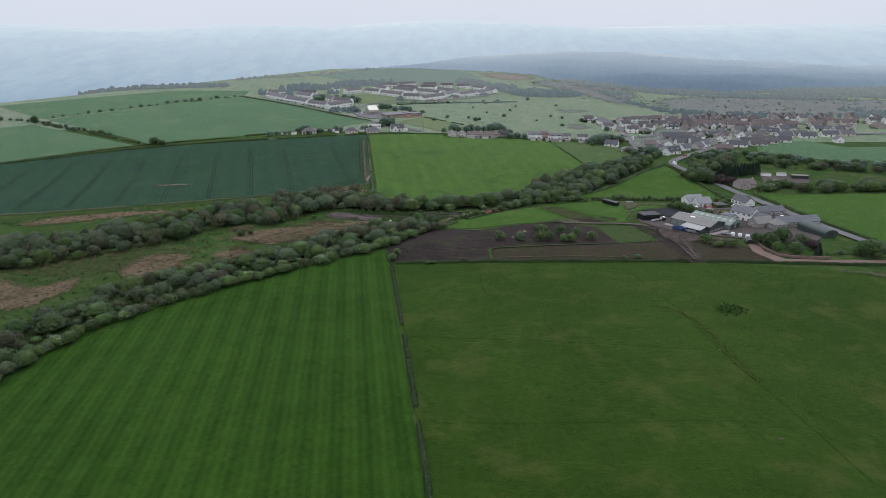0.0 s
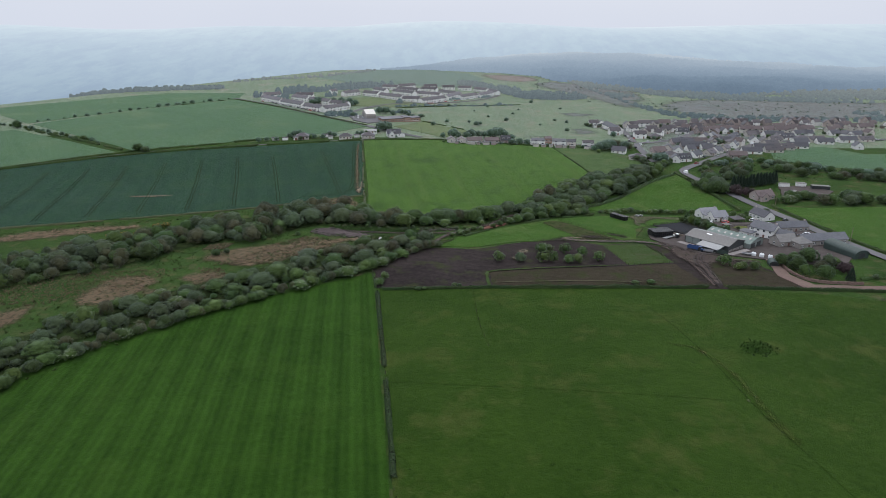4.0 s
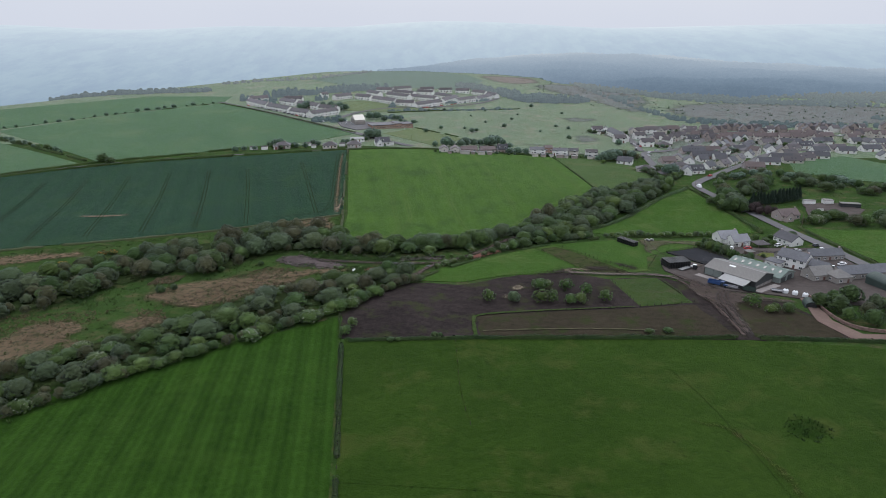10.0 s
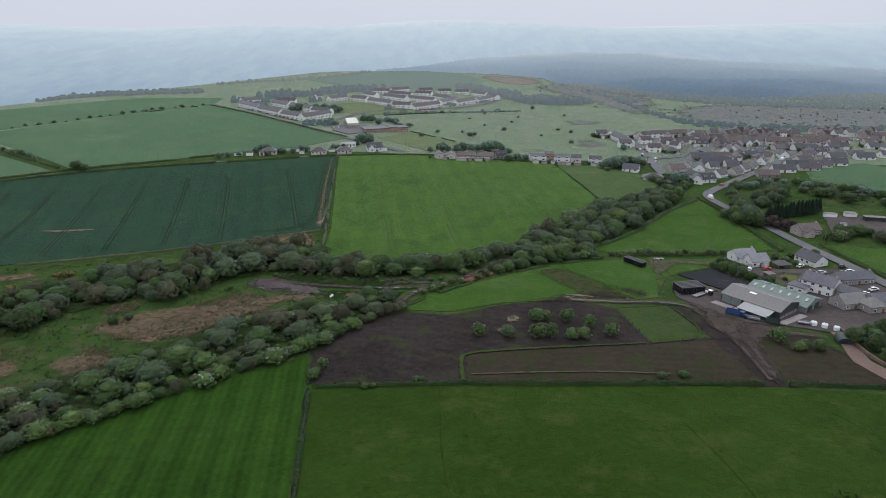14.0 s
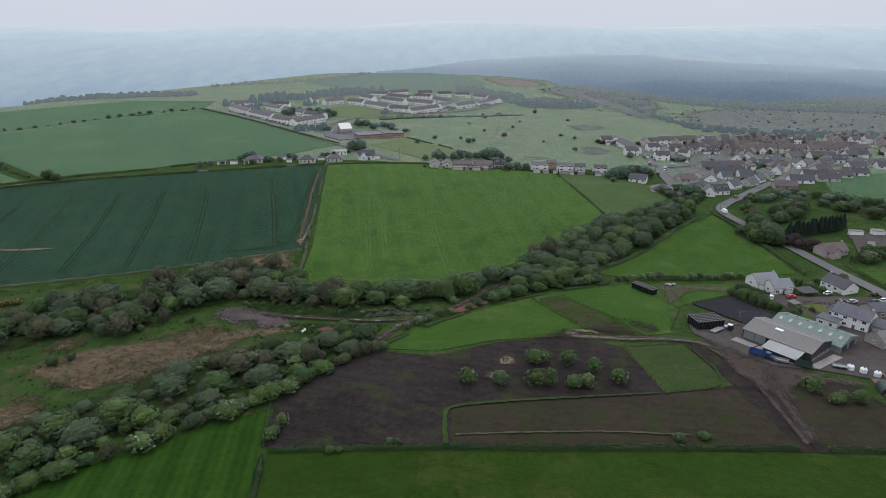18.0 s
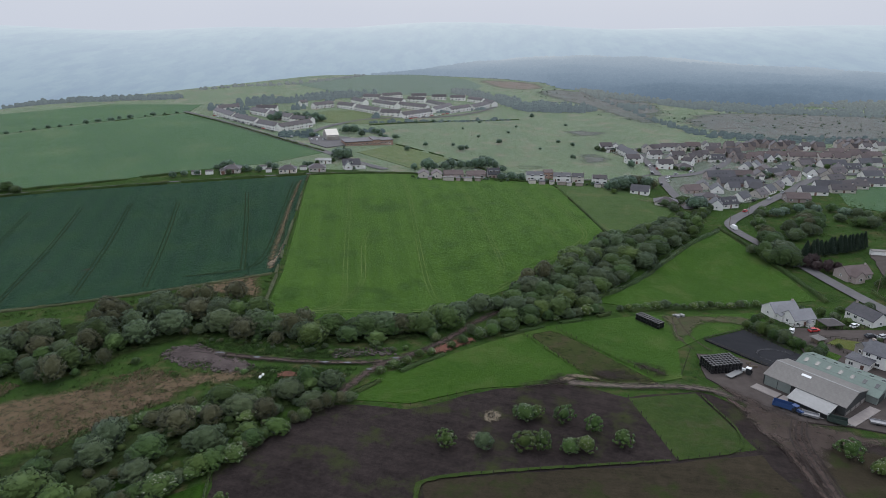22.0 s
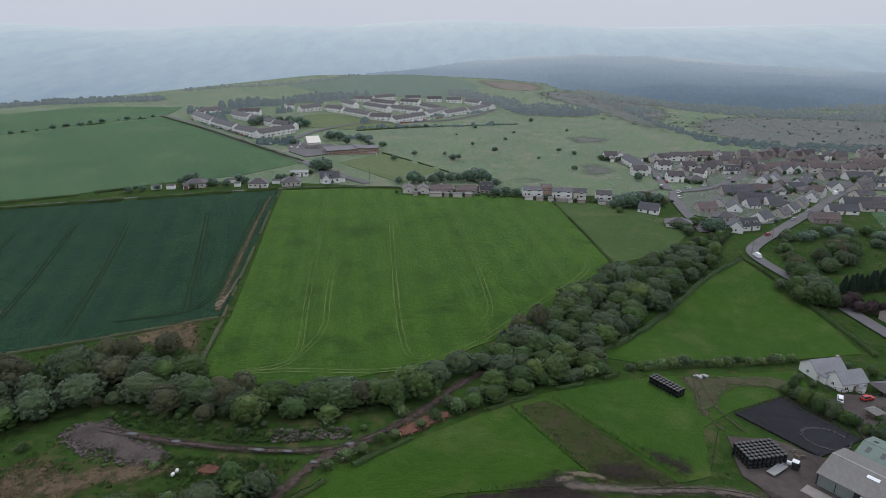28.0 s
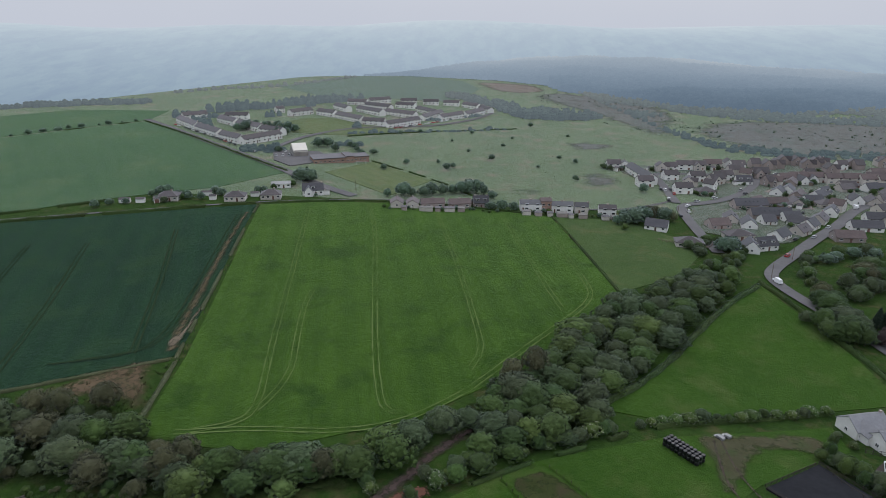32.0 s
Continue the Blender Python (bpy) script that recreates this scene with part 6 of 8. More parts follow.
place(tagged(house("house", 9, 8, 3.2, 3.6, BRICK, TILE_DARK, 1, dormers=2, chimneys=2), "dark-roofed house with dormers among trees", "house", "terraces along the lane"), 60, 622, 5)
for x, y, w, h in ((27, 606, 8, 2.2), (41, 607.5, 6, 2.2), (34, 607, 3, 2.0), (48, 609, 4, 2.1), (87, 609, 5, 2.2), (94, 608, 4, 2.0), (108, 607.5, 6, 2.2), (120, 606, 5, 2.0), (113, 606, 3, 2.0), (133, 604, 4, 2), (101, 608, 3, 2.1), (138, 604.5, 3, 1.9), (14, 605.5, 3, 2.0)):
    g = new("garden_shed")
    part("wall", box_vf(-w / 2, w / 2, -2, 2, -0.8, h), RENDER_CREAM if int(x) % 2 else BRICK, g)
    part("roof", box_vf(-w / 2 - 0.2, w / 2 + 0.2, -2.2, 2.2, h, h + 0.18), TILE_BROWN if int(x) % 3 else SHEET_GREY, g)
    place(tagged(g, "low flat-roofed garden outbuilding", "shed", "garden sheds"), x, y, 2)

# ---- bungalows by the lane ----
bung = house("bungalow", 12, 9, 2.7, 2.6, RENDER_CREAM, TILE_BROWN, 1, hip=True, cols=4)
place(tagged(bung, "cream bungalow with a hipped brown roof", "bungalow", "bungalows by the lane"), -129, 611, 8)
for x, y, rot in ((-89, 613, 8), (-69, 619, 10)):
    copy_thing(bung, pose(x, y, hgt(x, y) + 0.25, 0, 0, rot))
place(tagged(house("house", 13, 9, 3.0, 3.6, RENDER_WHITE, TILE_DARK, 1, front=5, dormers=1, cols=4), "white house with a dark roof by the lane", "house", "bungalows by the lane"), -46, 632, 12)
place(tagged(house("house", 12, 7, 2.6, 1.0, RENDER_WHITE, SHEET_LIGHT, 1, chimneys=0, cols=4), "low pale flat-roofed building behind the bungalows", "house", "bungalows by the lane"), -70, 646, 14)
for x, y, w in ((-152, 603, 6), (-143, 604, 5), (-110, 622, 6), (-80, 622, 5), (-103, 613, 4)):
    g = new("garden_shed")
    part("wall", box_vf(-w / 2, w / 2, -1.6, 1.6, -0.8, 2.1), RENDER_WHITE, g)
    part("roof", gable_roof(w, 3.2, 2.1, 0.7, 0.2, 0.1), TILE_BROWN, g)
    place(tagged(g, "small pale shed with a low roof", "shed", "garden sheds"), x, y, 10)

# ---- school and hall ----
sc = new("school")
part("wall", join_vf(box_vf(-26, 4, -7, 16, -2, 3.6), box_vf(4, 12, -8, 14, -2, 4.6), box_vf(12, 27, -6, 12, -2, 3.4)), BRICK_RED, sc, "orange-brown brick walls")
part("roof", join_vf(box_vf(-26.6, 3.9, -7.6, 16.6, 3.6, 4.3), box_vf(4.1, 12.1, -8.4, 14.4, 4.6, 5.2), box_vf(12.2, 27.6, -6.6, 12.6, 3.4, 4.1)), TILE_BROWN, sc)
for k in range(12):
    window(sc, -24 + 4.2 * k + (0.5 if k > 6 else 0), -7 if k < 7 else (-8 if k < 9 else -6), 0.9, 2.0, 1.2, 0)
place(tagged(sc, "long low brick school with flat brown roofs", "school"), -47, 733, 22)
sc.matrix_world = sc.matrix_world @ Matrix.Diagonal((0.82, 0.82, 0.9, 1))
CREAM_ROOF = surface("cream_sheet_roof", (0.58, 0.54, 0.47), (0.68, 0.64, 0.57), 0.9, 0.6, 0.1)
hl = new("sports_hall")
part("wall", join_vf(gable_walls(11, 17, 3.6, 4.0, -2)), RENDER_CREAM, hl)
part("roof", gable_roof(11, 17, 3.6, 4.0, 0.3, 0.25), CREAM_ROOF, hl, "pale cream sheet roof")
w2 = part("wing", gable_walls(11, 17, 5.0, 4.2, -2), RENDER_CREAM, hl)
w2.matrix_local = pose(11.2, 1.5, 0)
part("roof", gable_roof(11, 17, 5.0, 4.2, 0.3, 0.25), CREAM_ROOF, w2)
for o in hl.children:
    o.matrix_local = pose(0, 0, 0) @ o.matrix_local
place(tagged(hl, "bright cream-white hall with two stepped gable roofs", "hall"), -84, 752, 24)
gp = new("goal_post")
for nm, b in (("post", box_vf(-3.6, -3.45, -0.1, 0.1, -0.3, 2.4)), ("post", box_vf(3.45, 3.6, -0.1, 0.1, -0.3, 2.4)), ("crossbar", box_vf(-3.6, 3.6, -0.1, 0.1, 2.4, 2.55))):
    part(nm, b, WHITE_PAINT, gp)
place(tagged(gp, "white football goal on the mown pitch", "goal"), -29, 724, 15)

# ---- village ----
proto = {
    "w2": (house("house", 8.5, 8.2, 4.7, 3.0, RENDER_WHITE, TILE_BROWN, 2, chimneys=1, cols=2), "white rendered two-storey house with a brown tiled roof"),
    "w2f": (house("house", 9.5, 8.0, 4.7, 3.0, RENDER_CREAM, TILE_BROWN, 2, chimneys=0, front=4.2, cols=2), "cream two-storey house with a gabled front wing"),
    "c2": (house("house", 9, 8.4, 4.7, 3.2, RENDER_CREAM, TILE_RED, 2, chimneys=0, cols=2), "cream two-storey house with a red-brown tiled roof"),
    "br": (house("house", 8.5, 8.5, 4.7, 3.8, BRICK, TILE_BROWN, 2, chimneys=0, front=4, cols=2), "brown brick new house with a steep tiled roof"),
    "dm": (house("house", 11, 8.5, 2.8, 3.8, RENDER_WHITE, TILE_DARK, 1, chimneys=1, dormers=2, cols=3), "white house with a dark steep roof and dormers"),
    "bg": (house("bungalow", 12, 9.0, 2.5, 3.2, RENDER_CREAM, TILE_BROWN, 1, chimneys=1, lights=2, cols=3), "cream bungalow with a brown gable roof"),
    "bd": (house("bungalow", 12, 9.0, 2.5, 3.4, RENDER_WHITE, TILE_DARK, 1, chimneys=0, cols=3), "white bungalow with a dark tiled roof"),
    "hp": (house("bungalow", 10, 9, 2.6, 2.9, RENDER_CREAM, TILE_BROWN, 1, hip=True, chimneys=0, cols=3), "cream bungalow with a hipped brown roof"),
    "wd": (house("house", 18, 9.5, 3.0, 3.8, BRICK, TILE_DARK, 1, chimneys=1, lights=4, cols=4), "long brick house with a dark roof and roof windows"),
    "bb": (house("bungalow", 13, 9.4, 2.6, 3.2, BRICK, TILE_RED, 1, chimneys=0, cols=3), "brown brick bungalow with a red-brown roof"),
}
used = set()


def put_house(k, x, y, rot, group="village houses", long=1.0):
    ob, text = proto[k]
    m, size = pose(x, y, hgt(x, y) + 0.25, 0, 0, rot), (0.94 * long, 0.94, 0.96)
    if k in used:
        ob = copy_thing(ob, m @ Matrix.Diagonal((*(a / b for a, b in zip(size, ob.scale)), 1)))
    else:
        used.add(k)
        ob.matrix_world = m @ Matrix.Diagonal((*size, 1))
        tagged(ob, text, "bungalow" if ob.name.startswith("bung") else "house", group)
    return ob


rv = random.Random(21)
for k, x, y, rot, long in (("w2", 172, 754, 3, 1.36), ("w2", 181, 754, 80, 1.00), ("w2", 182, 698, 5, 1.43), ("w2f", 210, 753, 85, 1.00), ("w2", 218, 753, 4, 1.16), ("w2", 231, 760, 2, 1.60), ("w2f", 243, 760, -3, 1.17), ("c2", 256, 765, 0, 1.60), ("w2", 271, 770, 88, 1.00), ("w2", 276, 763, -4, 1.34), ("w2", 208, 722, 8, 1.36), ("w2", 227, 719, 4, 1.43), ("w2f", 215, 702, 70, 1.00), ("w2", 204, 681, 2, 1.51), ("hp", 219, 679, 5, 1.29), ("w2f", 238, 710, 15, 1.27), ("w2", 251, 724, 5, 1.12), ("dm", 259, 711, -5, 1.11)):
    put_house(k, x, y, rot, "new white houses", long)
terrace(180, 746, 184, 702, RENDER_WHITE, TILE_DARK, "new white houses", "white terrace stepping down the close under a dark roof", 4.6, 3.2, 9.0, 7.0)
for k, x, y, rot, long in (("br", 280, 732, 5, 1.60), ("br", 300, 764, 85, 1.00), ("br", 309, 768, 80, 1.00), ("br", 322, 783, 80, 1.00), ("c2", 292, 715, 8, 1.41), ("br", 276, 706, 20, 1.22), ("br", 335, 769, 75, 1.00), ("br", 344, 774, 75, 1.00), ("br", 351, 778, 75, 1.00), ("br", 373, 770, 70, 1.00), ("c2", 303, 719, 2, 1.60), ("c2", 317, 719, 2, 1.60), ("c2", 328, 716, 3, 1.60), ("c2", 341, 716, 3, 1.60), ("c2", 352, 713, 4, 1.60), ("c2", 364, 711, 4, 1.60)):
    put_house(k, x, y, rot, "new pale houses", long)
for rows in ((("wd", 234, 643, 5, 1.27), ("bb", 254, 650, 3, 1.16), ("bg", 267, 650, 80, 1.00), ("bd", 281, 656, 8, 1.09), ("hp", 286, 648, 10, 1.47), ("dm", 310, 657, 80, 1.00), ("bg", 320, 655, 75, 1.00), ("bg", 333, 661, 10, 1.08), ("wd", 237, 621, 0, 1.43), ("bg", 210, 613, 70, 1.00), ("bb", 197, 599, 10, 0.99), ("bd", 216, 602, 75, 1.00), ("bd", 247, 616, 10, 0.98), ("bd", 230, 609, 5, 0.72)),
             (("hp", 201, 580, 8, 1.60), ("dm", 199, 560, 75, 1.00), ("dm", 208, 564, 15, 1.10), ("bd", 224, 581, 40, 1.00), ("bg", 240, 590, 35, 0.92), ("bd", 251, 601, 40, 0.83), ("bg", 263, 613, 50, 1.00), ("dm", 278, 628, 55, 1.00), ("bb", 260, 579, -5, 1.25), ("bd", 281, 598, -5, 1.51), ("bd", 300, 615, -8, 1.52), ("bg", 317, 637, 20, 1.32), ("hp", 168, 563, -10, 1.47), ("bd", 159, 590, -25, 1.08)),
             (("bg", 319, 616, -5, 1.60), ("bd", 336, 624, -8, 1.60), ("bg", 342, 673, 80, 1.00), ("dm", 351, 673, 5, 1.35), ("hp", 364, 669, 8, 1.60), ("c2", 361, 721, 3, 1.60), ("c2", 380, 721, 3, 1.60), ("c2", 396, 719, 4, 1.60), ("br", 401, 763, 75, 1.00), ("br", 420, 777, 75, 1.00), ("br", 431, 783, 75, 1.00))):
    for k, x, y, rot, long in rows:
        put_house(k, x, y, rot, "village houses", long)
for k, x, y, rot, long in (("bg", 304, 604, -5, 1.40), ("hp", 327, 624, -5, 1.60), ("bd", 352, 649, 5, 1.34), ("bg", 374, 661, 10, 1.48), ("bd", 376, 649, -5, 1.36), ("bd", 404, 659, 5, 1.60), ("dm", 392, 622, 75, 1.00), ("bg", 424, 662, 5, 1.32), ("c2", 373, 735, 3, 1.60), ("c2", 389, 731, 3, 1.60), ("br", 403, 778, 75, 1.00), ("br", 417, 787, 75, 1.00), ("br", 428, 791, 75, 1.00), ("br", 442, 762, 70, 1.00), ("br", 462, 783, 75, 1.00), ("c2", 455, 750, 4, 1.60), ("c2", 458, 735, 5, 1.60), ("c2", 471, 735, 5, 1.60), ("br", 503, 792, 75, 1.00)):
    put_house(k, x, y, rot, "houses at the far end of the village", long)

# back rows, yards and gardens that fill the village between its roads
spots = [(o.matrix_world.translation.x, o.matrix_world.translation.y) for o in scene.objects if o.parent is None and o.name.split(".")[0] in ("house", "bungalow")]
lanes = [p for line in (ROAD, [(180, 553), (181, 575), (184, 612), (190, 646), (212, 653), (238, 671), (261, 698), (284, 738)], [(190, 650), (195, 690), (198, 715), (199, 738), (214, 741), (250, 740)], [(284, 738), (330, 740), (400, 742), (470, 752)]) for p in along(line, 4)]
VILLAGE = [(208, 578), (228, 574), (302, 650), (350, 672), (470, 680), (540, 690), (540, 790), (290, 780), (240, 778), (185, 772), (178, 740), (200, 690), (236, 664), (195, 642), (184, 592)]


def inside(x, y, poly):
    hit = False
    for (ax, ay), (bx, by) in zip(poly, poly[1:] + poly[:1]):
        if (ay > y) != (by > y) and x < (bx - ax) * (y - ay) / (by - ay) + ax:
            hit = not hit
    return hit


tries = 0
while len(spots) < 158 and tries < 12000:
    tries += 1
    x, y = rv.uniform(225, 540), rv.uniform(600, 800)
    if not inside(x, y, VILLAGE) or min((p.x - x) ** 2 + (p.y - y) ** 2 for p in lanes) < 81 or min((a - x) ** 2 + (b2 - y) ** 2 for a, b2 in spots) < 84:
        continue
    spots.append((x, y))
    k = rv.choice(("w2", "w2f", "c2")) if y > 690 and x < 285 else (rv.choice(("br", "c2", "w2")) if y > 720 else rv.choice(("bg", "bd", "bb", "dm", "c2", "bd")))
    near = min(range(1, len(lanes)), key=lambda i: (lanes[i].x - x) ** 2 + (lanes[i].y - y) ** 2)
    way = lanes[near] - lanes[near - 1]
    put_house(k, x, y, math.degrees(math.atan2(way.y, way.x)) + rv.choice((0, 0, 180, 90)) + rv.uniform(-5, 5), "village houses")
shed_a = new("garden_shed")
part("wall", box_vf(-1.8, 1.8, -1.4, 1.4, -0.6, 2.1), TIMBER, shed_a)
part("roof", gable_roof(3.6, 2.8, 2.1, 0.8, 0.2, 0.1), TILE_DARK, shed_a)
tagged(shed_a, "small timber garden shed behind a house", "shed", "garden sheds")
garage = new("garage")
part("wall", box_vf(-1.6, 1.6, -2.8, 2.8, -0.6, 2.4), RENDER_WHITE, garage)
part("roof", gable_roof(3.2, 5.6, 2.4, 1.0, 0.2, 0.12), TILE_BROWN, garage)
part("door", box_vf(-1.2, 1.2, -2.88, -2.8, -0.3, 2.1), DOOR, garage)
tagged(garage, "small white garage beside a house", "garage", "garages")
first = {id(shed_a): True, id(garage): True}
for i in range(60):
    a, b2 = rv.choice(spots)
    w = rv.uniform(0, 6.28)
    x, y = a + 7.6 * math.cos(w), b2 + 7.6 * math.sin(w)
    if min((p.x - x) ** 2 + (p.y - y) ** 2 for p in lanes) < 25 or min((c - x) ** 2 + (d2 - y) ** 2 for c, d2 in spots) < 42:
        continue
    ob = rv.choice((shed_a, garage))
    m = pose(x, y, hgt(x, y) + 0.25, 0, 0, rv.uniform(0, 180))
    if first.pop(id(ob), False):
        ob.matrix_world = m
    else:
        copy_thing(ob, m)
for i in range(330):
    a, b2 = rv.choice(spots)
    w = rv.uniform(0, 6.28)
    x, y = a + rv.uniform(6.5, 8.5) * math.cos(w), b2 + rv.uniform(6.5, 8.5) * math.sin(w)
    if y < 575 or min((p.x - x) ** 2 + (p.y - y) ** 2 for p in lanes) < 20:
        continue
    tree(rv.choice(("green", "far", "far", "green", "grey", "bright")), x, y, rv.uniform(1.6, 4.1), "garden trees in the village", 1.2)

# lawns and paved plots beside the houses
LAWN = turf("garden_lawn", (0.040, 0.078, 0.016), (0.080, 0.125, 0.030), (0.11, 0.125, 0.05), 0.08, 0.6, None, 0.12, 0.4)
PAVING = surface("garden_paving", (0.17, 0.145, 0.13), (0.30, 0.265, 0.24), 0.7, 0.85, 0.2, space="World")
for i in range(90):
    a, b2 = rv.choice(spots)
    w, t = rv.uniform(0, 6.28), rv.choice((0.1, 0.25, 0.75, 1.3))
    x, y, p, q = a + 7 * math.cos(w), b2 + 7 * math.sin(w), rv.uniform(2.5, 6), rv.uniform(2, 4)
    if y < 572 or x < 178 or min((o.x - x) ** 2 + (o.y - y) ** 2 for o in lanes) < 45:
        continue
    ring = [(x + u * p * math.cos(t) - v * q * math.sin(t), y + u * p * math.sin(t) + v * q * math.cos(t)) for u, v in ((-1, -1), (1, -1), (1, 1), (-1, 1))]
    green = i % 5 < 3
    sheet("garden_lawn" if green else "garden_paving", ring, LAWN if green else PAVING, "small green lawn beside a village house" if green else "pale paved plot beside a village house", "lawn" if green else "paving", cell=6, off=lift[0] + 0.05 + 0.004 * (i % 12))

# gardens behind the lane terraces: shrubs along the plots and a board fence at the crop
for i in range(34):
    x = 3 + 4.1 * i + rv.uniform(-1.5, 1.5)
    tree(rv.choice(("far", "far", "bright", "green")), x, 604.5 + 4 * ease((x - 0) / 70) * (1 - ease((x - 90) / 50)) + rv.uniform(-0.5, 6.5), rv.uniform(1.0, 2.6), "shrubs in the lane gardens", 1.3)
# garden hedges between the plots
for i in range(46):
    a, b2 = rv.choice(spots[-150:])
    w = rv.choice((0.1, 1.6, 0.2, 1.5)) + rv.uniform(-0.15, 0.15)
    n1, n2 = math.cos(w), math.sin(w)
    x, y, half = a - n2 * 5.6, b2 + n1 * 5.6, rv.uniform(4, 7)
    if y > 575 and x > 175 and min((p.x - x) ** 2 + (p.y - y) ** 2 for p in lanes) > 40:
        hedge("garden_hedge", [(x - n1 * half, y - n2 * half), (x, y), (x + n1 * half, y + n2 * half)], 1.3, 1.2, "clipped green hedge between two gardens", LEAF_HEDGE, 7.0, 0.0, i + 100)

# ---- cars ----
def car_kind(paint_name, a, b, van=False):
    paint = surface(paint_name, a, b, 0.5, 0.3, 0.0, spec=0.5)
    c = new("van" if van else "car")
    L, W, Hh = (5.2, 2.0, 2.2) if van else (4.3, 1.8, 1.45)
    lo = 0.95 if not van else 1.1
    bd = join_vf(prism_vf([(-W / 2, 0.3), (W / 2, 0.3), (W / 2, 0.7), (W / 2 - 0.08, lo), (-W / 2 + 0.08, lo), (-W / 2, 0.7)], -L / 2, L / 2))
    x0, x1 = (-L / 2 + 0.1, L / 2 - 1.0) if van else (-L / 2 + 0.35, L / 2 - 1.15)
    t = 0.5 if not van else 0.25
    cab = ([(x0, -W / 2 + 0.1, lo), (x1, -W / 2 + 0.1, lo), (x1, W / 2 - 0.1, lo), (x0, W / 2 - 0.1, lo), (x0 + t * 0.6, -W / 2 + 0.25, Hh), (x1 - t, -W / 2 + 0.25, Hh), (x1 - t, W / 2 - 0.25, Hh), (x0 + t * 0.6, W / 2 - 0.25, Hh)],
           [(4, 5, 6, 7), (0, 1, 5, 4), (1, 2, 6, 5), (2, 3, 7, 6), (3, 0, 4, 7)])
    part("body", bd, paint, c)
    part("cabin", cab, paint if van else GLASS, c)
    part("roof", box_vf(x0 + t * 0.6, x1 - t, -W / 2 + 0.26, W / 2 - 0.26, Hh, Hh + 0.05), paint, c)
    for x in (-L * 0.31, L * 0.31):
        for y in (-W / 2 + 0.1, W / 2 - 0.1):
            v, f = [], []
            for k in range(10):
                an = 2 * math.pi * k / 10
                v += [(x + 0.32 * math.cos(an), y - 0.11, 0.32 + 0.32 * math.sin(an)), (x + 0.32 * math.cos(an), y + 0.11, 0.32 + 0.32 * math.sin(an))]
                f.append((2 * k, 2 * k + 1, (2 * k + 3) % 20, (2 * k + 2) % 20))
            f += [tuple(range(0, 20, 2)), tuple(range(1, 20, 2))[::-1]]
            part("wheel", (v, f), RUBBER, c)
    return c


CARS = [(car_kind("red_car_paint", (0.35, 0.02, 0.02), (0.4, 0.03, 0.03)), "red parked car"), (car_kind("silver_car_paint", (0.4, 0.41, 0.42), (0.45, 0.46, 0.47)), "silver parked car"),
        (car_kind("dark_car_paint", (0.02, 0.022, 0.03), (0.03, 0.03, 0.04)), "dark parked car"), (car_kind("white_car_paint", (0.7, 0.7, 0.7), (0.75, 0.75, 0.75)), "white parked car"), (car_kind("white_van_paint", (0.7, 0.7, 0.7), (0.76, 0.76, 0.76), True), "white parked van")]
cars_used = set()


def car(k, x, y, rot, z=0.3):
    ob, text = CARS[k]
    m = pose(x, y, hgt(x, y) + 0.6, 0, 0, rot)
    if k in cars_used:
        return copy_thing(ob, m)
    cars_used.add(k)
    ob.matrix_world = m
    return tagged(ob, text + " beside the road", "van" if k == 4 else "car", "parked cars")


for k, x, y, rot in ((0, 214, 551, 47), (1, 243, 581, 47), (4, 302, 642, 42), (3, 193, 684, 80), (4, 193, 517, 95), (3, 283, 669, 10), (2, 262, 630, 60), (1, 220, 664, 20), (2, 231, 577, 50), (3, 251, 597, 50), (0, 172, 391, 15), (3, 163, 390, 60), (2, 190, 385, 10), (1, 194, 384, 15), (2, 203, 383, 15), (3, 207, 384, 20),
                     (3, 190, 395, 30), (3, 203, 360, 20), (3, 196, 355, -10), (2, 208, 392, 40)):
    car(k, x, y, rot)
for i in range(20):
    u = i / 19
    if i % 7 != 3:
        car(rv.choice((1, 2, 3, 2, 0)), -128 - 118 * u + 5.5, 752 + 124 * u + 4.5, 133 + rv.uniform(-4, 4))
for i in range(9):
    car(rv.choice((1, 2, 3)), -100 + 5 * i - (i // 5) * 22, 742 + 1.5 * i + (i // 5) * 10, 100)
for i in range(12):
    car(rv.choice((1, 2, 3, 0, 3)), -20 + 7.5 * i * 0.62, 908 + 9.2 * i * 0.75, 56)
for i in range(22):
    p, o = rv.choice([(p, o) for p, o in zip(lanes, lanes[1:]) if 570 < p.y < 790 and (o - p).length < 6])
    d, side = (o - p).normalized(), rv.choice((-1, 1)) * rv.uniform(2.2, 4.6)
    car(rv.choice((1, 2, 3, 3, 2, 0, 4)), p.x - d.y * side, p.y + d.x * side, math.degrees(math.atan2(d.y, d.x)) + rv.uniform(-4, 4))
for i in range(8):
    car(rv.choice((1, 2, 3)), rv.uniform(290, 400), rv.choice((744.0, 740.5)), 3)

# poles by the road
pole_me = mesh_of("utility_pole", *join_vf(prism_vf([(0.13 * math.cos(a * math.pi / 4), 0.13 * math.sin(a * math.pi / 4)) for a in range(8)], 0, 8.5)), TIMBER)
for x, y in ((192, 521), (214, 546), (247, 600), (218, 345), (273, 640), (221, 430), (-20, 640), (300, 650), (178, 612)):
    o = new("utility_pole", pole_me)
    o.matrix_world = pose(x, y, hgt(x, y) - 0.2, 0, -90, 0)
    tagged(o, "brown wooden utility pole by the road", "pole", "utility poles")

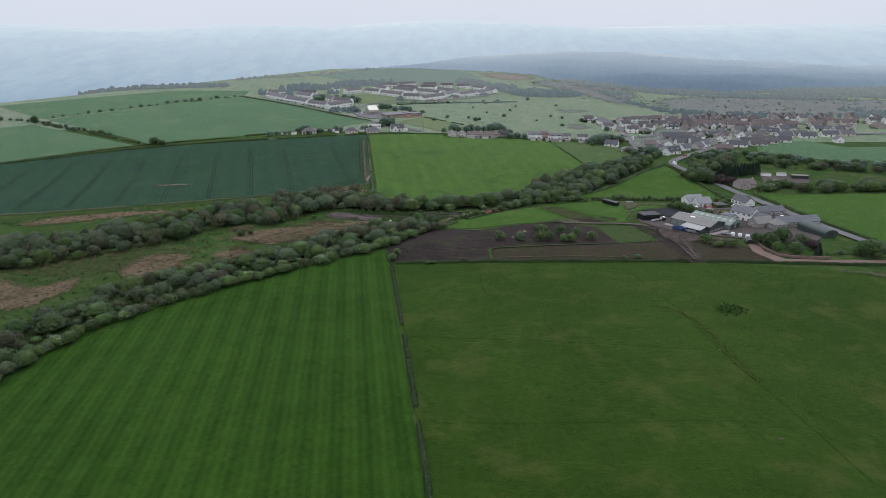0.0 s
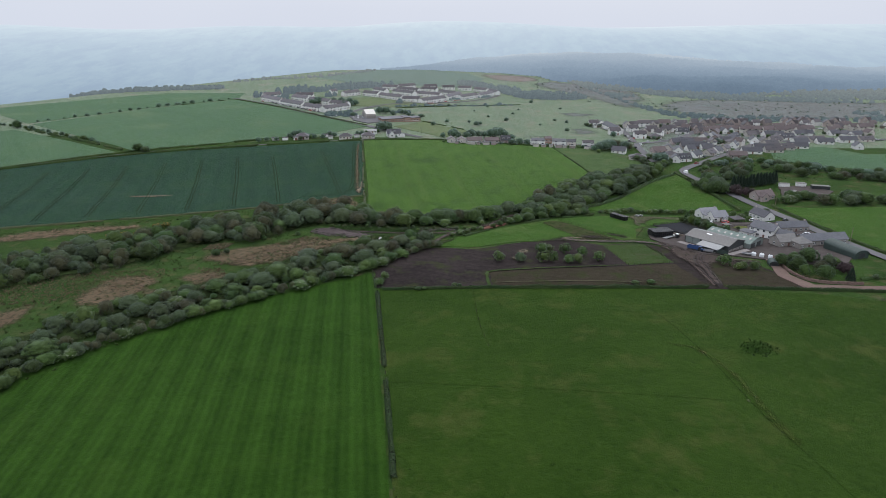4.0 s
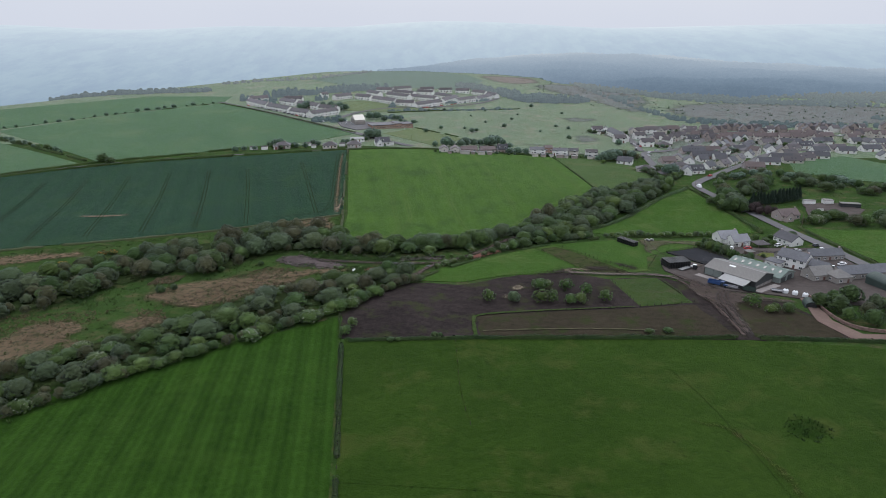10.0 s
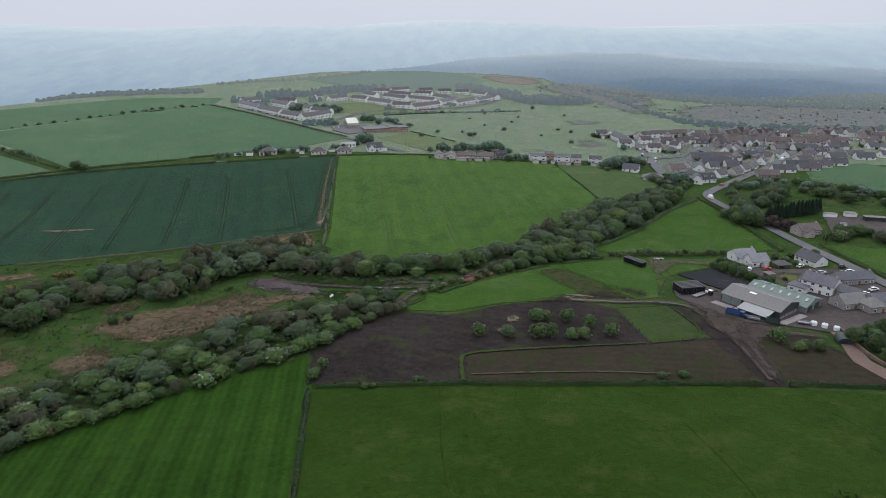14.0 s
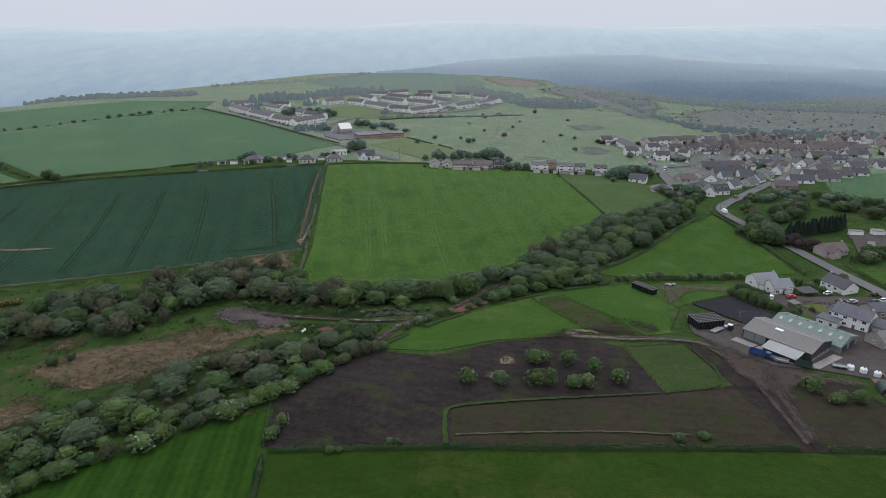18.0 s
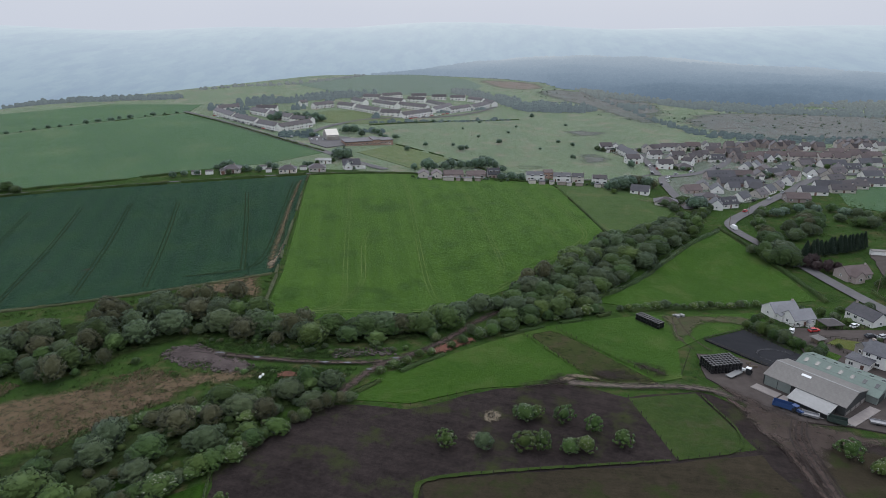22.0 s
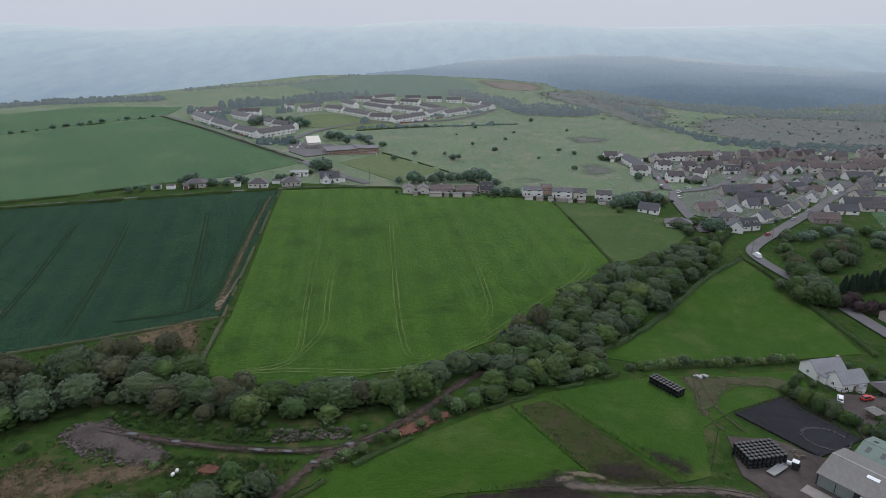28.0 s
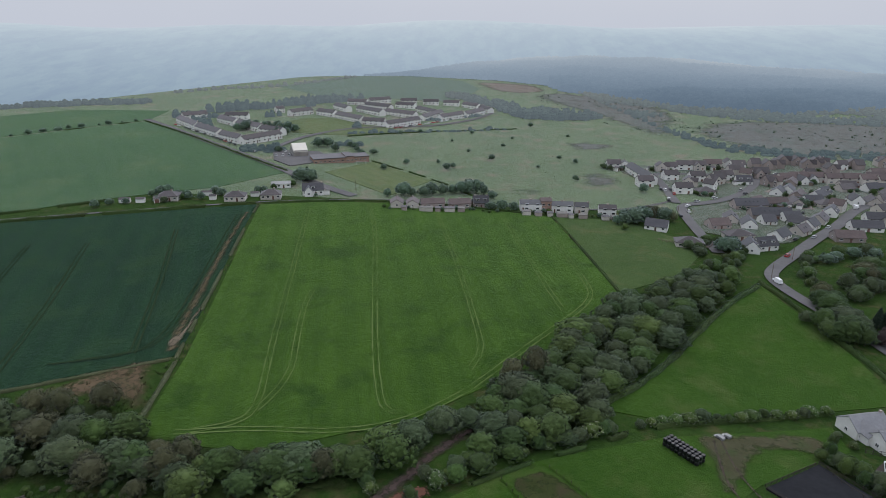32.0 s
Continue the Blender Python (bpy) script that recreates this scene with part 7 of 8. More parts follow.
# ---- farm ----
def barrel_vf(w, L, e, r, n=10, t=0.0):
    prof = [(-w / 2, -1.0), (w / 2, -1.0)] if not t else []
    arc = [(w / 2 * math.cos(math.pi * k / n), e + r * math.sin(math.pi * k / n)) for k in range(n + 1)]
    if t:
        outer = [((w / 2 + t) * math.cos(math.pi * k / n), e + (r + t) * math.sin(math.pi * k / n)) for k in range(n + 1)]
        return prism_vf(outer + arc[::-1], -L / 2 - 0.3, L / 2 + 0.3)
    return prism_vf(prof + arc, -L / 2, L / 2)


def cylinder_vf(r, h, n=16, x=0.0, y=0.0, z=0.0, dome=0.0):
    v = [(x + r * math.cos(2 * math.pi * k / n), y + r * math.sin(2 * math.pi * k / n), z + q) for q in (0, h) for k in range(n)]
    f = [(k, (k + 1) % n, n + (k + 1) % n, n + k) for k in range(n)] + [tuple(range(n))[::-1]]
    v += [(x + 0.55 * r * math.cos(2 * math.pi * k / n), y + 0.55 * r * math.sin(2 * math.pi * k / n), z + h + dome) for k in range(n)]
    f += [(n + k, n + (k + 1) % n, 2 * n + (k + 1) % n, 2 * n + k) for k in range(n)] + [tuple(range(2 * n, 3 * n))]
    return v, f


def fence(points, label, step=3.0, h=1.1, rails=2, group="post and rail fences", mat=None):
    mat = mat or (TIMBER if rails else TIMBER_DARK)
    fe = new("fence")
    pts = along(points, step)
    post = mesh_of("post", *box_vf(-0.07, 0.07, -0.07, 0.07, -0.4, h), mat)
    base = pts[0]
    fe.matrix_world = pose(base.x, base.y, hgt(base.x, base.y) + 0.2)
    z0 = hgt(base.x, base.y) + 0.2
    for i, p in enumerate(pts):
        o = part("post", None, None, fe, "", post)
        o.matrix_local = pose(p.x - base.x, p.y - base.y, hgt(p.x, p.y) + 0.25 - z0)
    for k in range(rails):
        vs, fs = [], []
        z = h * (0.92 - 0.42 * k)
        for i, (p, q2) in enumerate(zip(pts, pts[1:])):
            d = (q2 - p).normalized()
            n2 = Vector((-d.y, d.x)) * 0.03
            o = len(vs)
            for r2 in (p, q2):
                zz = hgt(r2.x, r2.y) + 0.25 - z0 + z
                for sx in (-1, 1):
                    for dz in (-0.05, 0.05):
                        vs.append((r2.x - base.x + n2.x * sx, r2.y - base.y + n2.y * sx, zz + dz))
            fs += [(o, o + 1, o + 5, o + 4), (o + 2, o + 6, o + 7, o + 3), (o + 1, o + 3, o + 7, o + 5), (o, o + 4, o + 6, o + 2)]
        part("rail", (vs, fs), mat, fe)
    return tagged(fe, label, "fence", group)


A1 = -51.7
# big grey barn: walls closed, the shade of its open long side put into their dark colour
def roof_sheets(parent, L, d, e, r, mat, o, lift_by, rng, n):
    """Overlapping roof sheets laid side by side up both slopes, in two courses; each lies a little differently."""
    s = math.atan2(r, d / 2)
    run = (d / 2 + o) / math.cos(s)
    shape = mesh_of("roof_sheet", *box_vf(-L / n / 2 + 0.008, L / n / 2 - 0.008, 0, run / 2 - 0.01, 0, 0.035), mat)
    for side in (0, 1):
        for k in range(n):
            for c in (0, 1):
                q = part("roof_sheet", None, None, parent, "", shape)
                x = (k + 0.5) * L / n - L / 2
                q.matrix_local = pose(0, 0, 0, 0, 0, 180 * side) @ pose(x, -d / 2 - o, e - o * math.tan(s) + lift_by, math.degrees(s), 0, 0) @ pose(0, c * run / 2, 0.012 * c + rng.uniform(0, 0.012), rng.uniform(-0.1, 0.1), rng.uniform(-0.25, 0.25), 0)


b = new("grey_barn")
part("wall", gable_walls(24, 15.6, 3.9, 2.1), CLAD_DARK, b, "dark clad walls, the shade of open bays put into their colour")
part("roof", gable_roof(24, 15.6, 3.9, 2.1, 0.4, 0.12), SHEET_GREY, b, "weathered grey sheet roof")
roof_sheets(b, 24.4, 15.6, 3.9, 2.1, SHEET_OLD, 0.4, 0.14, random.Random(3), 12)
for k in range(2):
    part("door", box_vf(-11.6 + 4.1 * k, -7.7 + 4.1 * k, -7.92, -7.78, -0.5, 3.6), CLAD_GREEN, b, "pale grey-green sliding door")
# Solid box whose dark colour stands in for the shaded inside.
lt = part("lean_to", join_vf(box_vf(-1.5, 9.5, -13.6, -7.9, -0.8, 2.6)), CLAD_DARK, b)
part("roof", ([(-2, -14.2, 2.65), (10, -14.2, 2.65), (10, -7.7, 3.65), (-2, -7.7, 3.65), (-2, -14.2, 2.8), (10, -14.2, 2.8), (10, -7.7, 3.8), (-2, -7.7, 3.8)], box_vf(0, 1, 0, 1, 0, 1)[1]), SHEET_LIGHT, lt, "pale sheet roof")
sl = part("skylight", box_vf(-1.4, 1.4, -0.5, 0.5, 0, 0.06), WHITE_PAINT, b, "translucent white roof sheet")
sl.matrix_local = pose(-2, -2.0, 5.70, 15.1, 0, 0)
for k in range(4):
    part("panel", box_vf(12.02, 12.1, -7 + 3.6 * k, -4 + 3.6 * k, -0.5, 1.7), CONCRETE, b, "grey concrete wall panel")
part("ridge", box_vf(-12.2, 12.2, -0.25, 0.25, 6.02, 6.2), SHEET_LIGHT, b)
place(tagged(b, "large dark barn with a weathered grey sheet roof", "barn", "farm barns"), 145, 342, A1)
g = new("green_barn")
part("wall", gable_walls(25, 14, 3.4, 2.0), CLAD_GREEN, g, "pale green clad walls")
part("roof", gable_roof(25, 14, 3.4, 2.0, 0.4, 0.12), SHEET_GREEN, g, "pale green sheet roof with roof lights")
roof_sheets(g, 25.4, 14, 3.4, 2.0, SHEET_GREEN_OLD, 0.4, 0.14, random.Random(4), 12)
for k in range(7):
    s = part("skylight", box_vf(-0.5, 0.5, -1.0, 1.0, 0, 0.06), GLASS, g, "dark roof light")
    s.matrix_local = pose(-10.5 + 3.5 * k, -2.6, 4.90, 16.0, 0, 0)
    s = part("skylight", box_vf(-0.5, 0.5, -0.7, 0.7, 0, 0.06), GLASS, g, "dark roof light")
    s.matrix_local = pose(-10.5 + 3.5 * k, 2.6, 4.90, -16.0, 0, 0)
# Two dark panels on the closed wall give the shade of open bays.
for k in range(2):
    part("door", box_vf(12.52, 12.6, -5.5 + 6 * k, -1.5 + 6 * k, -0.4, 3.1), CLAD_DARK, g, "dark panel in place of a shaded open bay")
part("ridge", box_vf(-12.7, 12.7, -0.25, 0.25, 5.42, 5.6), SHEET_GREEN, g)
place(tagged(g, "long barn with a pale green sheet roof", "barn", "farm barns"), 158, 349, A1)
for x, y, w, d, rot in ((136, 334, 10, 3.5, A1), (152, 328, 16, 3.0, 35), (130, 341.5, 8, 4, A1)):
    sheet("concrete_apron", [(x + (u * w * math.cos(radians(rot)) - v * d * math.sin(radians(rot))) / 2, y + (u * w * math.sin(radians(rot)) + v * d * math.cos(radians(rot))) / 2) for u, v in ((-1, -1), (1, -1), (1, 1), (-1, 1))], CONCRETE,
          "pale concrete apron beside the barn", "apron", cell=4, off=lift[0] + 0.2)
# farmhouse and ranges
place(tagged(house("farmhouse", 13, 8.5, 5.0, 2.9, RENDER_WHITE, SLATE, 2, chimneys=2, cols=4, deep=True), "white two-storey farmhouse with a grey slate roof", "farmhouse"), 180.5, 361, A1)
f = house("annexe", 7, 6, 3.0, 0.3, RENDER_WHITE, TILE_DARK, 1, hip=True, chimneys=0, cols=2, deep=True)
place(tagged(f, "low white annexe with a flat dark roof", "annexe"), 171.5, 361.5, A1)
place(tagged(house("stone_range", 18, 7, 3.0, 2.4, STONE, SLATE, 1, chimneys=1, cols=6, deep=True), "long stone range with a slate roof", "range", "stone ranges"), 200, 371.5, 7)
place(tagged(house("stone_range", 26, 7.5, 3.0, 2.6, STONE, SLATE, 1, chimneys=0, cols=6, deep=True), "long stone range with a slate roof", "range", "stone ranges"), 202, 344.5, 9)
place(tagged(house("stone_wing", 11, 8, 3.0, 2.8, STONE, SHEET_GREY, 1, chimneys=0, cols=3, deep=True), "stone wing with a pale grey roof", "range", "stone ranges"), 182, 343.5, 12)
place(tagged(house("stone_pavilion", 8, 7.6, 3.0, 2.8, STONE, SHEET_GREY, 1, hip=True, chimneys=0, cols=2, deep=True), "stone pavilion with a pale hipped roof", "range", "stone ranges"), 188.5, 339, 12)
place(tagged(house("stone_link", 8, 6, 3.2, 2.2, STONE, SLATE, 1, chimneys=0, cols=2), "small stone link building beside the farmhouse", "range", "stone ranges"), 187.5, 352, A1)
place(tagged(house("stone_range", 6, 5, 3.0, 2.0, STONE, SLATE, 1, chimneys=1, cols=2), "stone outbuilding behind the farmhouse", "range", "stone ranges"), 180, 371, 10)
c = new("curved_shed")
part("wall", barrel_vf(8, 19, 2.4, 2.0), DARK_GREEN, c)
part("roof", barrel_vf(8, 19, 2.4, 2.0, 12, 0.12), DARK_GREEN, c, "dark green curved sheet roof")
part("door", box_vf(-9.58, -9.5, -1.8, 1.8, -0.5, 3.0), CLAD_DARK, c)
place(tagged(c, "long dark green shed with a curved roof", "shed"), 204.5, 327, 104)
q = new("field_shelter")
part("wall", barrel_vf(4, 5, 0.6, 1.9), CLAD_DARK, q)
part("roof", barrel_vf(4, 5, 0.6, 1.9, 10, 0.1), DARK_GREEN, q)
# Black panel over the closed end, painted-in shade of the inside.
part("opening", box_vf(-2.58, -2.5, -1.1, 1.1, -0.3, 1.5), RUBBER, q, "black panel in place of a shaded open end")
place(tagged(q, "small round-topped dark field shelter", "shelter"), 159.5, 309, 75)
# white houses beside the meadow and road
place(tagged(house("white_house", 11.5, 8, 3.0, 2.8, RENDER_WHITE, SLATE_PALE, 1, chimneys=1, cols=4, deep=True, front=5), "white house with grey slate roofs beside the meadow", "house", "houses by the farm"), 168, 409.5, 12)
place(tagged(house("white_house", 10, 7.5, 3.0, 2.8, RENDER_WHITE, SLATE_PALE, 1, chimneys=0, cols=3, deep=True, porch=True), "white wing with a grey slate roof", "house", "houses by the farm"), 171, 401, 14)
place(tagged(house("white_bungalow", 12.5, 8, 2.8, 2.9, RENDER_WHITE, TILE_DARK, 1, chimneys=1, cols=4, deep=True), "white bungalow with a dark roof by the road", "bungalow", "houses by the farm"), 198.5, 401.5, 108)
gz = new("pavilion_roof")
part("roof", hip_roof(7, 6, 2.2, 1.6), TILE_BROWN, gz)
for x in (-3, 3):
    for y in (-2.6, 2.6):
        part("post", box_vf(x - 0.1, x + 0.1, y - 0.1, y + 0.1, -0.6, 2.15), TIMBER, gz)
place(tagged(gz, "open garden shelter with a brown hipped roof", "shelter"), 181, 396, 10)
gz = new("summer_house")
part("wall", box_vf(-1.6, 1.6, -1.6, 1.6, -0.6, 2.1), TIMBER, gz)
part("roof", hip_roof(3.6, 3.6, 2.1, 1.1, 0.3), SHEET_GREY, gz)
place(tagged(gz, "small summer house with a grey pointed roof", "summer house"), 168, 381, 20)
place(tagged(house("bungalow", 13, 9, 2.8, 3.0, BRICK, TILE_RED, 1, chimneys=1, cols=4, front=5, deep=True), "brown brick bungalow with a red-brown roof among trees", "bungalow", "houses by the farm"), 221, 449, 12)
for x, y, w, d in ((249, 475, 7, 3), (261, 475, 6, 4.5), (270, 466, 11.5, 4), (246, 456, 3, 2)):
    g = new("nursery_shed")
    part("wall", box_vf(-w / 2, w / 2, -d / 2, d / 2, -0.8, 2.3), RENDER_WHITE if w < 11 else CLAD_DARK, g)
    part("roof", box_vf(-w / 2 - 0.2, w / 2 + 0.2, -d / 2 - 0.2, d / 2 + 0.2, 2.3, 2.45), SHEET_GREY, g)
    place(tagged(g, "low pale flat-roofed nursery shed", "shed", "nursery sheds"), x, y, -12)
sheet("nursery_plot", [(234, 446), (262, 444), (275, 458), (268, 474), (246, 476)], YARD, "dark nursery plot with pots and frames", "plot", cell=6, rag=0.8, off=lift[0] + 0.04)

sheet("house_drive", [(157, 388), (166, 395), (180, 393), (195, 392), (206, 390), (207, 384), (188, 383), (178, 386.5), (158, 378)], YARD, "dark gravel drive in front of the white houses", "drive", cell=4, rag=0.4, off=lift[0] + 0.03)
sheet("garden_lawn", [(171, 380), (177, 384.5), (185, 380.5), (177, 373)], LAWN_DRY, "yellow-green mown lawn in front of the farmhouse", "lawn", cell=4, off=lift[0] + 0.05)
sheet("garden_lawn", [(161, 373), (166, 376.5), (170, 369), (163, 362)], MEADOW, "green garden lawn behind the barn", "lawn", cell=4, off=lift[0] + 0.055)
for line in ([(161, 376.5), (170, 382.5), (174, 363)], [(162, 398), (176, 392.6), (186, 393.6), (196, 394.4)], [(171, 385), (186, 381)]):
    fence(line, "dark close-boarded garden fence", 1.8, 1.5, 3, "garden fences", TIMBER_DARK)
for x, y, h, k in ((152, 399, 2.4, "bright"), (155, 402, 2.8, "green"), (158, 405, 2.2, "grey"), (160, 400, 2.0, "hawthorn"), (176, 402, 2.6, "green"), (179, 405, 3.2, "bright"), (183, 401, 2.8, "green"), (187, 403, 3.4, "grey"), (190, 399, 2.6, "bright"), (184, 408, 3.8, "green"), (178, 412, 3.0, "grey"),
                   (173, 376, 2.0, "green"), (168, 379, 1.8, "bright"), (186, 377, 2.2, "green"), (191, 381, 2.0, "grey"), (203, 408, 3.0, "green"), (206, 412, 3.6, "grey"), (194, 411, 2.6, "bright")):
    tree(k, x, y, h, "garden shrubs by the white houses", 1.25)

# wrapped bales: one mesh, each bale an object
bv, bf = [], []
prof = [(0.42, 0.0), (0.6, 0.12), (0.63, 0.6), (0.6, 1.08), (0.42, 1.2)]
for r0, z in prof:
    bv += [(r0 * math.cos(2 * math.pi * k / 14), r0 * math.sin(2 * math.pi * k / 14), z) for k in range(14)]
for j in range(len(prof) - 1):
    bf += [(14 * j + k, 14 * j + (k + 1) % 14, 14 * (j + 1) + (k + 1) % 14, 14 * (j + 1) + k) for k in range(14)]
bf += [tuple(range(14))[::-1], tuple(range(14 * 4, 14 * 5))]
bale_me = mesh_of("wrapped_bale", bv, bf, WRAP)


def bale(x, y, z, group):
    o = new("wrapped_bale", bale_me)
    o.matrix_world = pose(x, y, z, 0, 0, rv.uniform(0, 360))
    tagged(o, "black plastic-wrapped round bale in a stack", "bale", group)


ca, sa = math.cos(radians(12)), math.sin(radians(12))
zb = hgt(121.5, 357.5) + 0.28
for lay in range(3):
    for i in range(9):
        for j in range(6):
            if lay < 2 and 0 < i < 8 and 0 < j < 5:
                continue
            u, v = (i - 4) * 1.27, (j - 2.5) * 1.27
            bale(121.5 + u * ca - v * sa, 356 + u * sa + v * ca, zb + 1.2 * lay, "large bale stack")
dx, dy = 7.4 / 12.8, -10.5 / 12.8
for lay in range(2):
    for i in range(9):
        for j in range(3):
            x, y = 104.4 + dx * 1.27 * i - dy * 1.27 * j, 395.5 + dy * 1.27 * i + dx * 1.27 * j
            bale(x, y, hgt(108, 390) + 0.3 + 1.2 * lay, "long bale row")

# tanks, trailers, tractor, clutter in the yard
for x, y in ((157, 323), (160, 321), (163, 318.5)):
    t = new("white_tank")
    part("tank", cylinder_vf(1.1, 1.5, 14, dome=0.5), WHITE_PAINT, t)
    part("lid", cylinder_vf(0.3, 0.15, 10, z=2.0), RUBBER, t)
    place(tagged(t, "round white plastic tank on the yard", "tank", "white tanks"), x, y, 0)


def trailer(x, y, rot, mat, L, label, side=0.9):
    t = new("trailer")
    part("bed", box_vf(-L / 2, L / 2, -1.1, 1.1, 0.75, 0.9), mat, t)
    for nm, b2 in (("side", box_vf(-L / 2, L / 2, -1.1, -1.02, 0.9, 0.9 + side)), ("side", box_vf(-L / 2, L / 2, 1.02, 1.1, 0.9, 0.9 + side)), ("tailboard", box_vf(-L / 2, -L / 2 + 0.08, -1.02, 1.02, 0.9, 0.9 + side)), ("headboard", box_vf(L / 2 - 0.08, L / 2, -1.02, 1.02, 0.9, 1.2 + side))):
        part(nm, b2, mat, t)
    part("drawbar", box_vf(L / 2, L / 2 + 1.3, -0.1, 0.1, 0.6, 0.75), STEEL, t)
    for y2 in (-1.0, 1.0):
        v, f2 = cylinder_vf(0.42, 0.25, 12)
        wq = part("wheel", (v, f2), RUBBER, t)
        wq.matrix_local = pose(-0.4, y2 + 0.12, 0.42, 90, 0, 0)
    return place(tagged(t, label, "trailer", "farm trailers"), x, y, rot)


BLUE = surface("blue_paint", (0.02, 0.05, 0.14), (0.04, 0.08, 0.19), 1.0, 0.4, 0.1)
trailer(124, 351, 35, SHEET_LIGHT, 6.5, "pale flat farm trailer beside the bales", 0.12)
trailer(130.5, 331.5, -35, BLUE, 6.0, "blue tipping trailer by the barn", 1.3)
trailer(136, 327, -30, STEEL, 4.5, "grey farm trailer by the barn", 0.5)
trailer(142, 324, -30, DARK_GREEN, 5.0, "dark green trailer by the barn", 1.2)
trailer(154, 324, -20, STEEL, 4.5, "grey trailer on the yard", 0.3)


def tractor(x, y, rot, paint, label):
    t = new("tractor")
    part("bonnet", box_vf(0.2, 2.0, -0.4, 0.4, 0.9, 1.6), paint, t)
    part("cab", prism_vf([(-0.75, 0.9), (0.75, 0.9), (0.7, 2.3), (-0.7, 2.3)], -1.2, 0.2), GLASS, t)
    part("roof", box_vf(-1.3, 0.3, -0.8, 0.8, 2.3, 2.45), paint, t)
    for wx, wy, r in ((-0.8, -0.9, 0.85), (-0.8, 0.65, 0.85), (1.5, -0.75, 0.55), (1.5, 0.5, 0.55)):
        wq = part("wheel", cylinder_vf(r, 0.35 if r > 0.6 else 0.25, 16), RUBBER, t)
        wq.matrix_local = pose(wx, wy + 0.3, r, 90, 0, 0)
    return place(tagged(t, label, "tractor"), x, y, rot)


tractor(129, 353, 140, WHITE_PAINT, "white tractor parked beside the trailer")
tractor(133, 329, -60, BLUE, "blue tractor parked outside the barn")
for x, y, rot, L in ((122, 400.5, -60, 2.3), (124.5, 401.5, -50, 1.8)):
    g = new("feed_trailer")
    part("body", box_vf(-L / 2, L / 2, -0.6, 0.6, 0.5, 1.1), SHEET_LIGHT, g)
    part("frame", box_vf(-L / 2 - 0.8, L / 2, -0.6, 0.6, 0.35, 0.5), STEEL, g)
    for y2 in (-0.8, 0.8):
        wq = part("wheel", cylinder_vf(0.35, 0.2, 10), RUBBER, g)
        wq.matrix_local = pose(0, y2 + 0.1, 0.35, 90, 0, 0)
    place(tagged(g, "small white trailer parked on the grass", "trailer", "farm trailers"), x, y, rot)
log_me = mesh_of("log", *cylinder_vf(0.17, 1.7, 8), TIMBER)
for i in range(8):
    x, y = 128 + rv.uniform(-2, 10), 366 - rv.uniform(0, 9)
    pile = new("log_pile")
    pile.matrix_world = pose(x, y, hgt(x, y) + 0.45, 0, 0, rv.uniform(0, 180))
    for k, (u, v) in enumerate(((-0.18, 0.17), (0.18, 0.17), (0.0, 0.47))):
        part("log", None, None, pile, "", log_me).matrix_local = pose(u, 0.85, v, 90, 0, 0)
    tagged(pile, "short weathered logs stacked by the arena", "logs", "logs by the arena")


# fences and walls
fence([(125, 379.5), (145, 391.2)], "dark timber fence round the black arena", 2.4, mat=TIMBER_DARK)
fence([(145.2, 391.3), (156.7, 368.5)], "dark timber fence round the black arena", 2.4, mat=TIMBER_DARK)
fence([(125, 378.5), (139.3, 358.7)], "dark timber fence round the black arena", 2.4, mat=TIMBER_DARK)
fence([(57.5, 377.5), (66.5, 361), (76.5, 344.5)], "thin post fence beside the brown strip", 2.6, 1.0, 0)
fence([(70.5, 383), (84.5, 363.5), (98.3, 345.3)], "thin post fence beside the brown strip", 2.6, 1.0, 0)
fence([(116, 369), (111, 359), (106, 349)], "thin post fence by the bale stack", 2.6, 1.0, 0)
fence([(85, 334.6), (90, 304.6)], "thin post fence of the small paddock", 3, 1.0, 0)
fence([(90, 304.4), (113.4, 309.6)], "thin post fence of the small paddock", 3, 1.0, 0)
fence([(113.4, 310), (107.4, 339)], "thin post fence of the small paddock", 3, 1.0, 0)
fence([(24, 295.5), (50, 299), (89, 304)], "thin post fence beside the green strip", 3, 1.0, 0)
fence([(12, 0), (-2, 110), (-13, 195), (-23, 268)], "wire fence posts between two fields", 4.5, 1.1, 0)
fence([(19, 328), (40, 337.5), (64, 343.5)], "post fence along the muddy paddock", 3, 1.0, 0)
fence([(157, 365), (146, 381), (146, 391)], "dark post fence behind the arena", 3, 1.2, 1, mat=TIMBER_DARK)
fence([(152, 569), (176, 556), (182, 566)], "grey garden fence of the bungalow", 2, 1.4, 2)
fence([(-72, 606), (-48, 432)], "post fence between the crops", 5, 1.0, 0)
fence([(-25, 276), (-30, 302), (-8, 327)], "post fence at the muddy paddock", 3, 1.0, 0)
fence([(16, 273), (17, 240), (20, 222)], "thin posts of a tape fence in the pasture", 7, 1.0, 0, "tape fences")
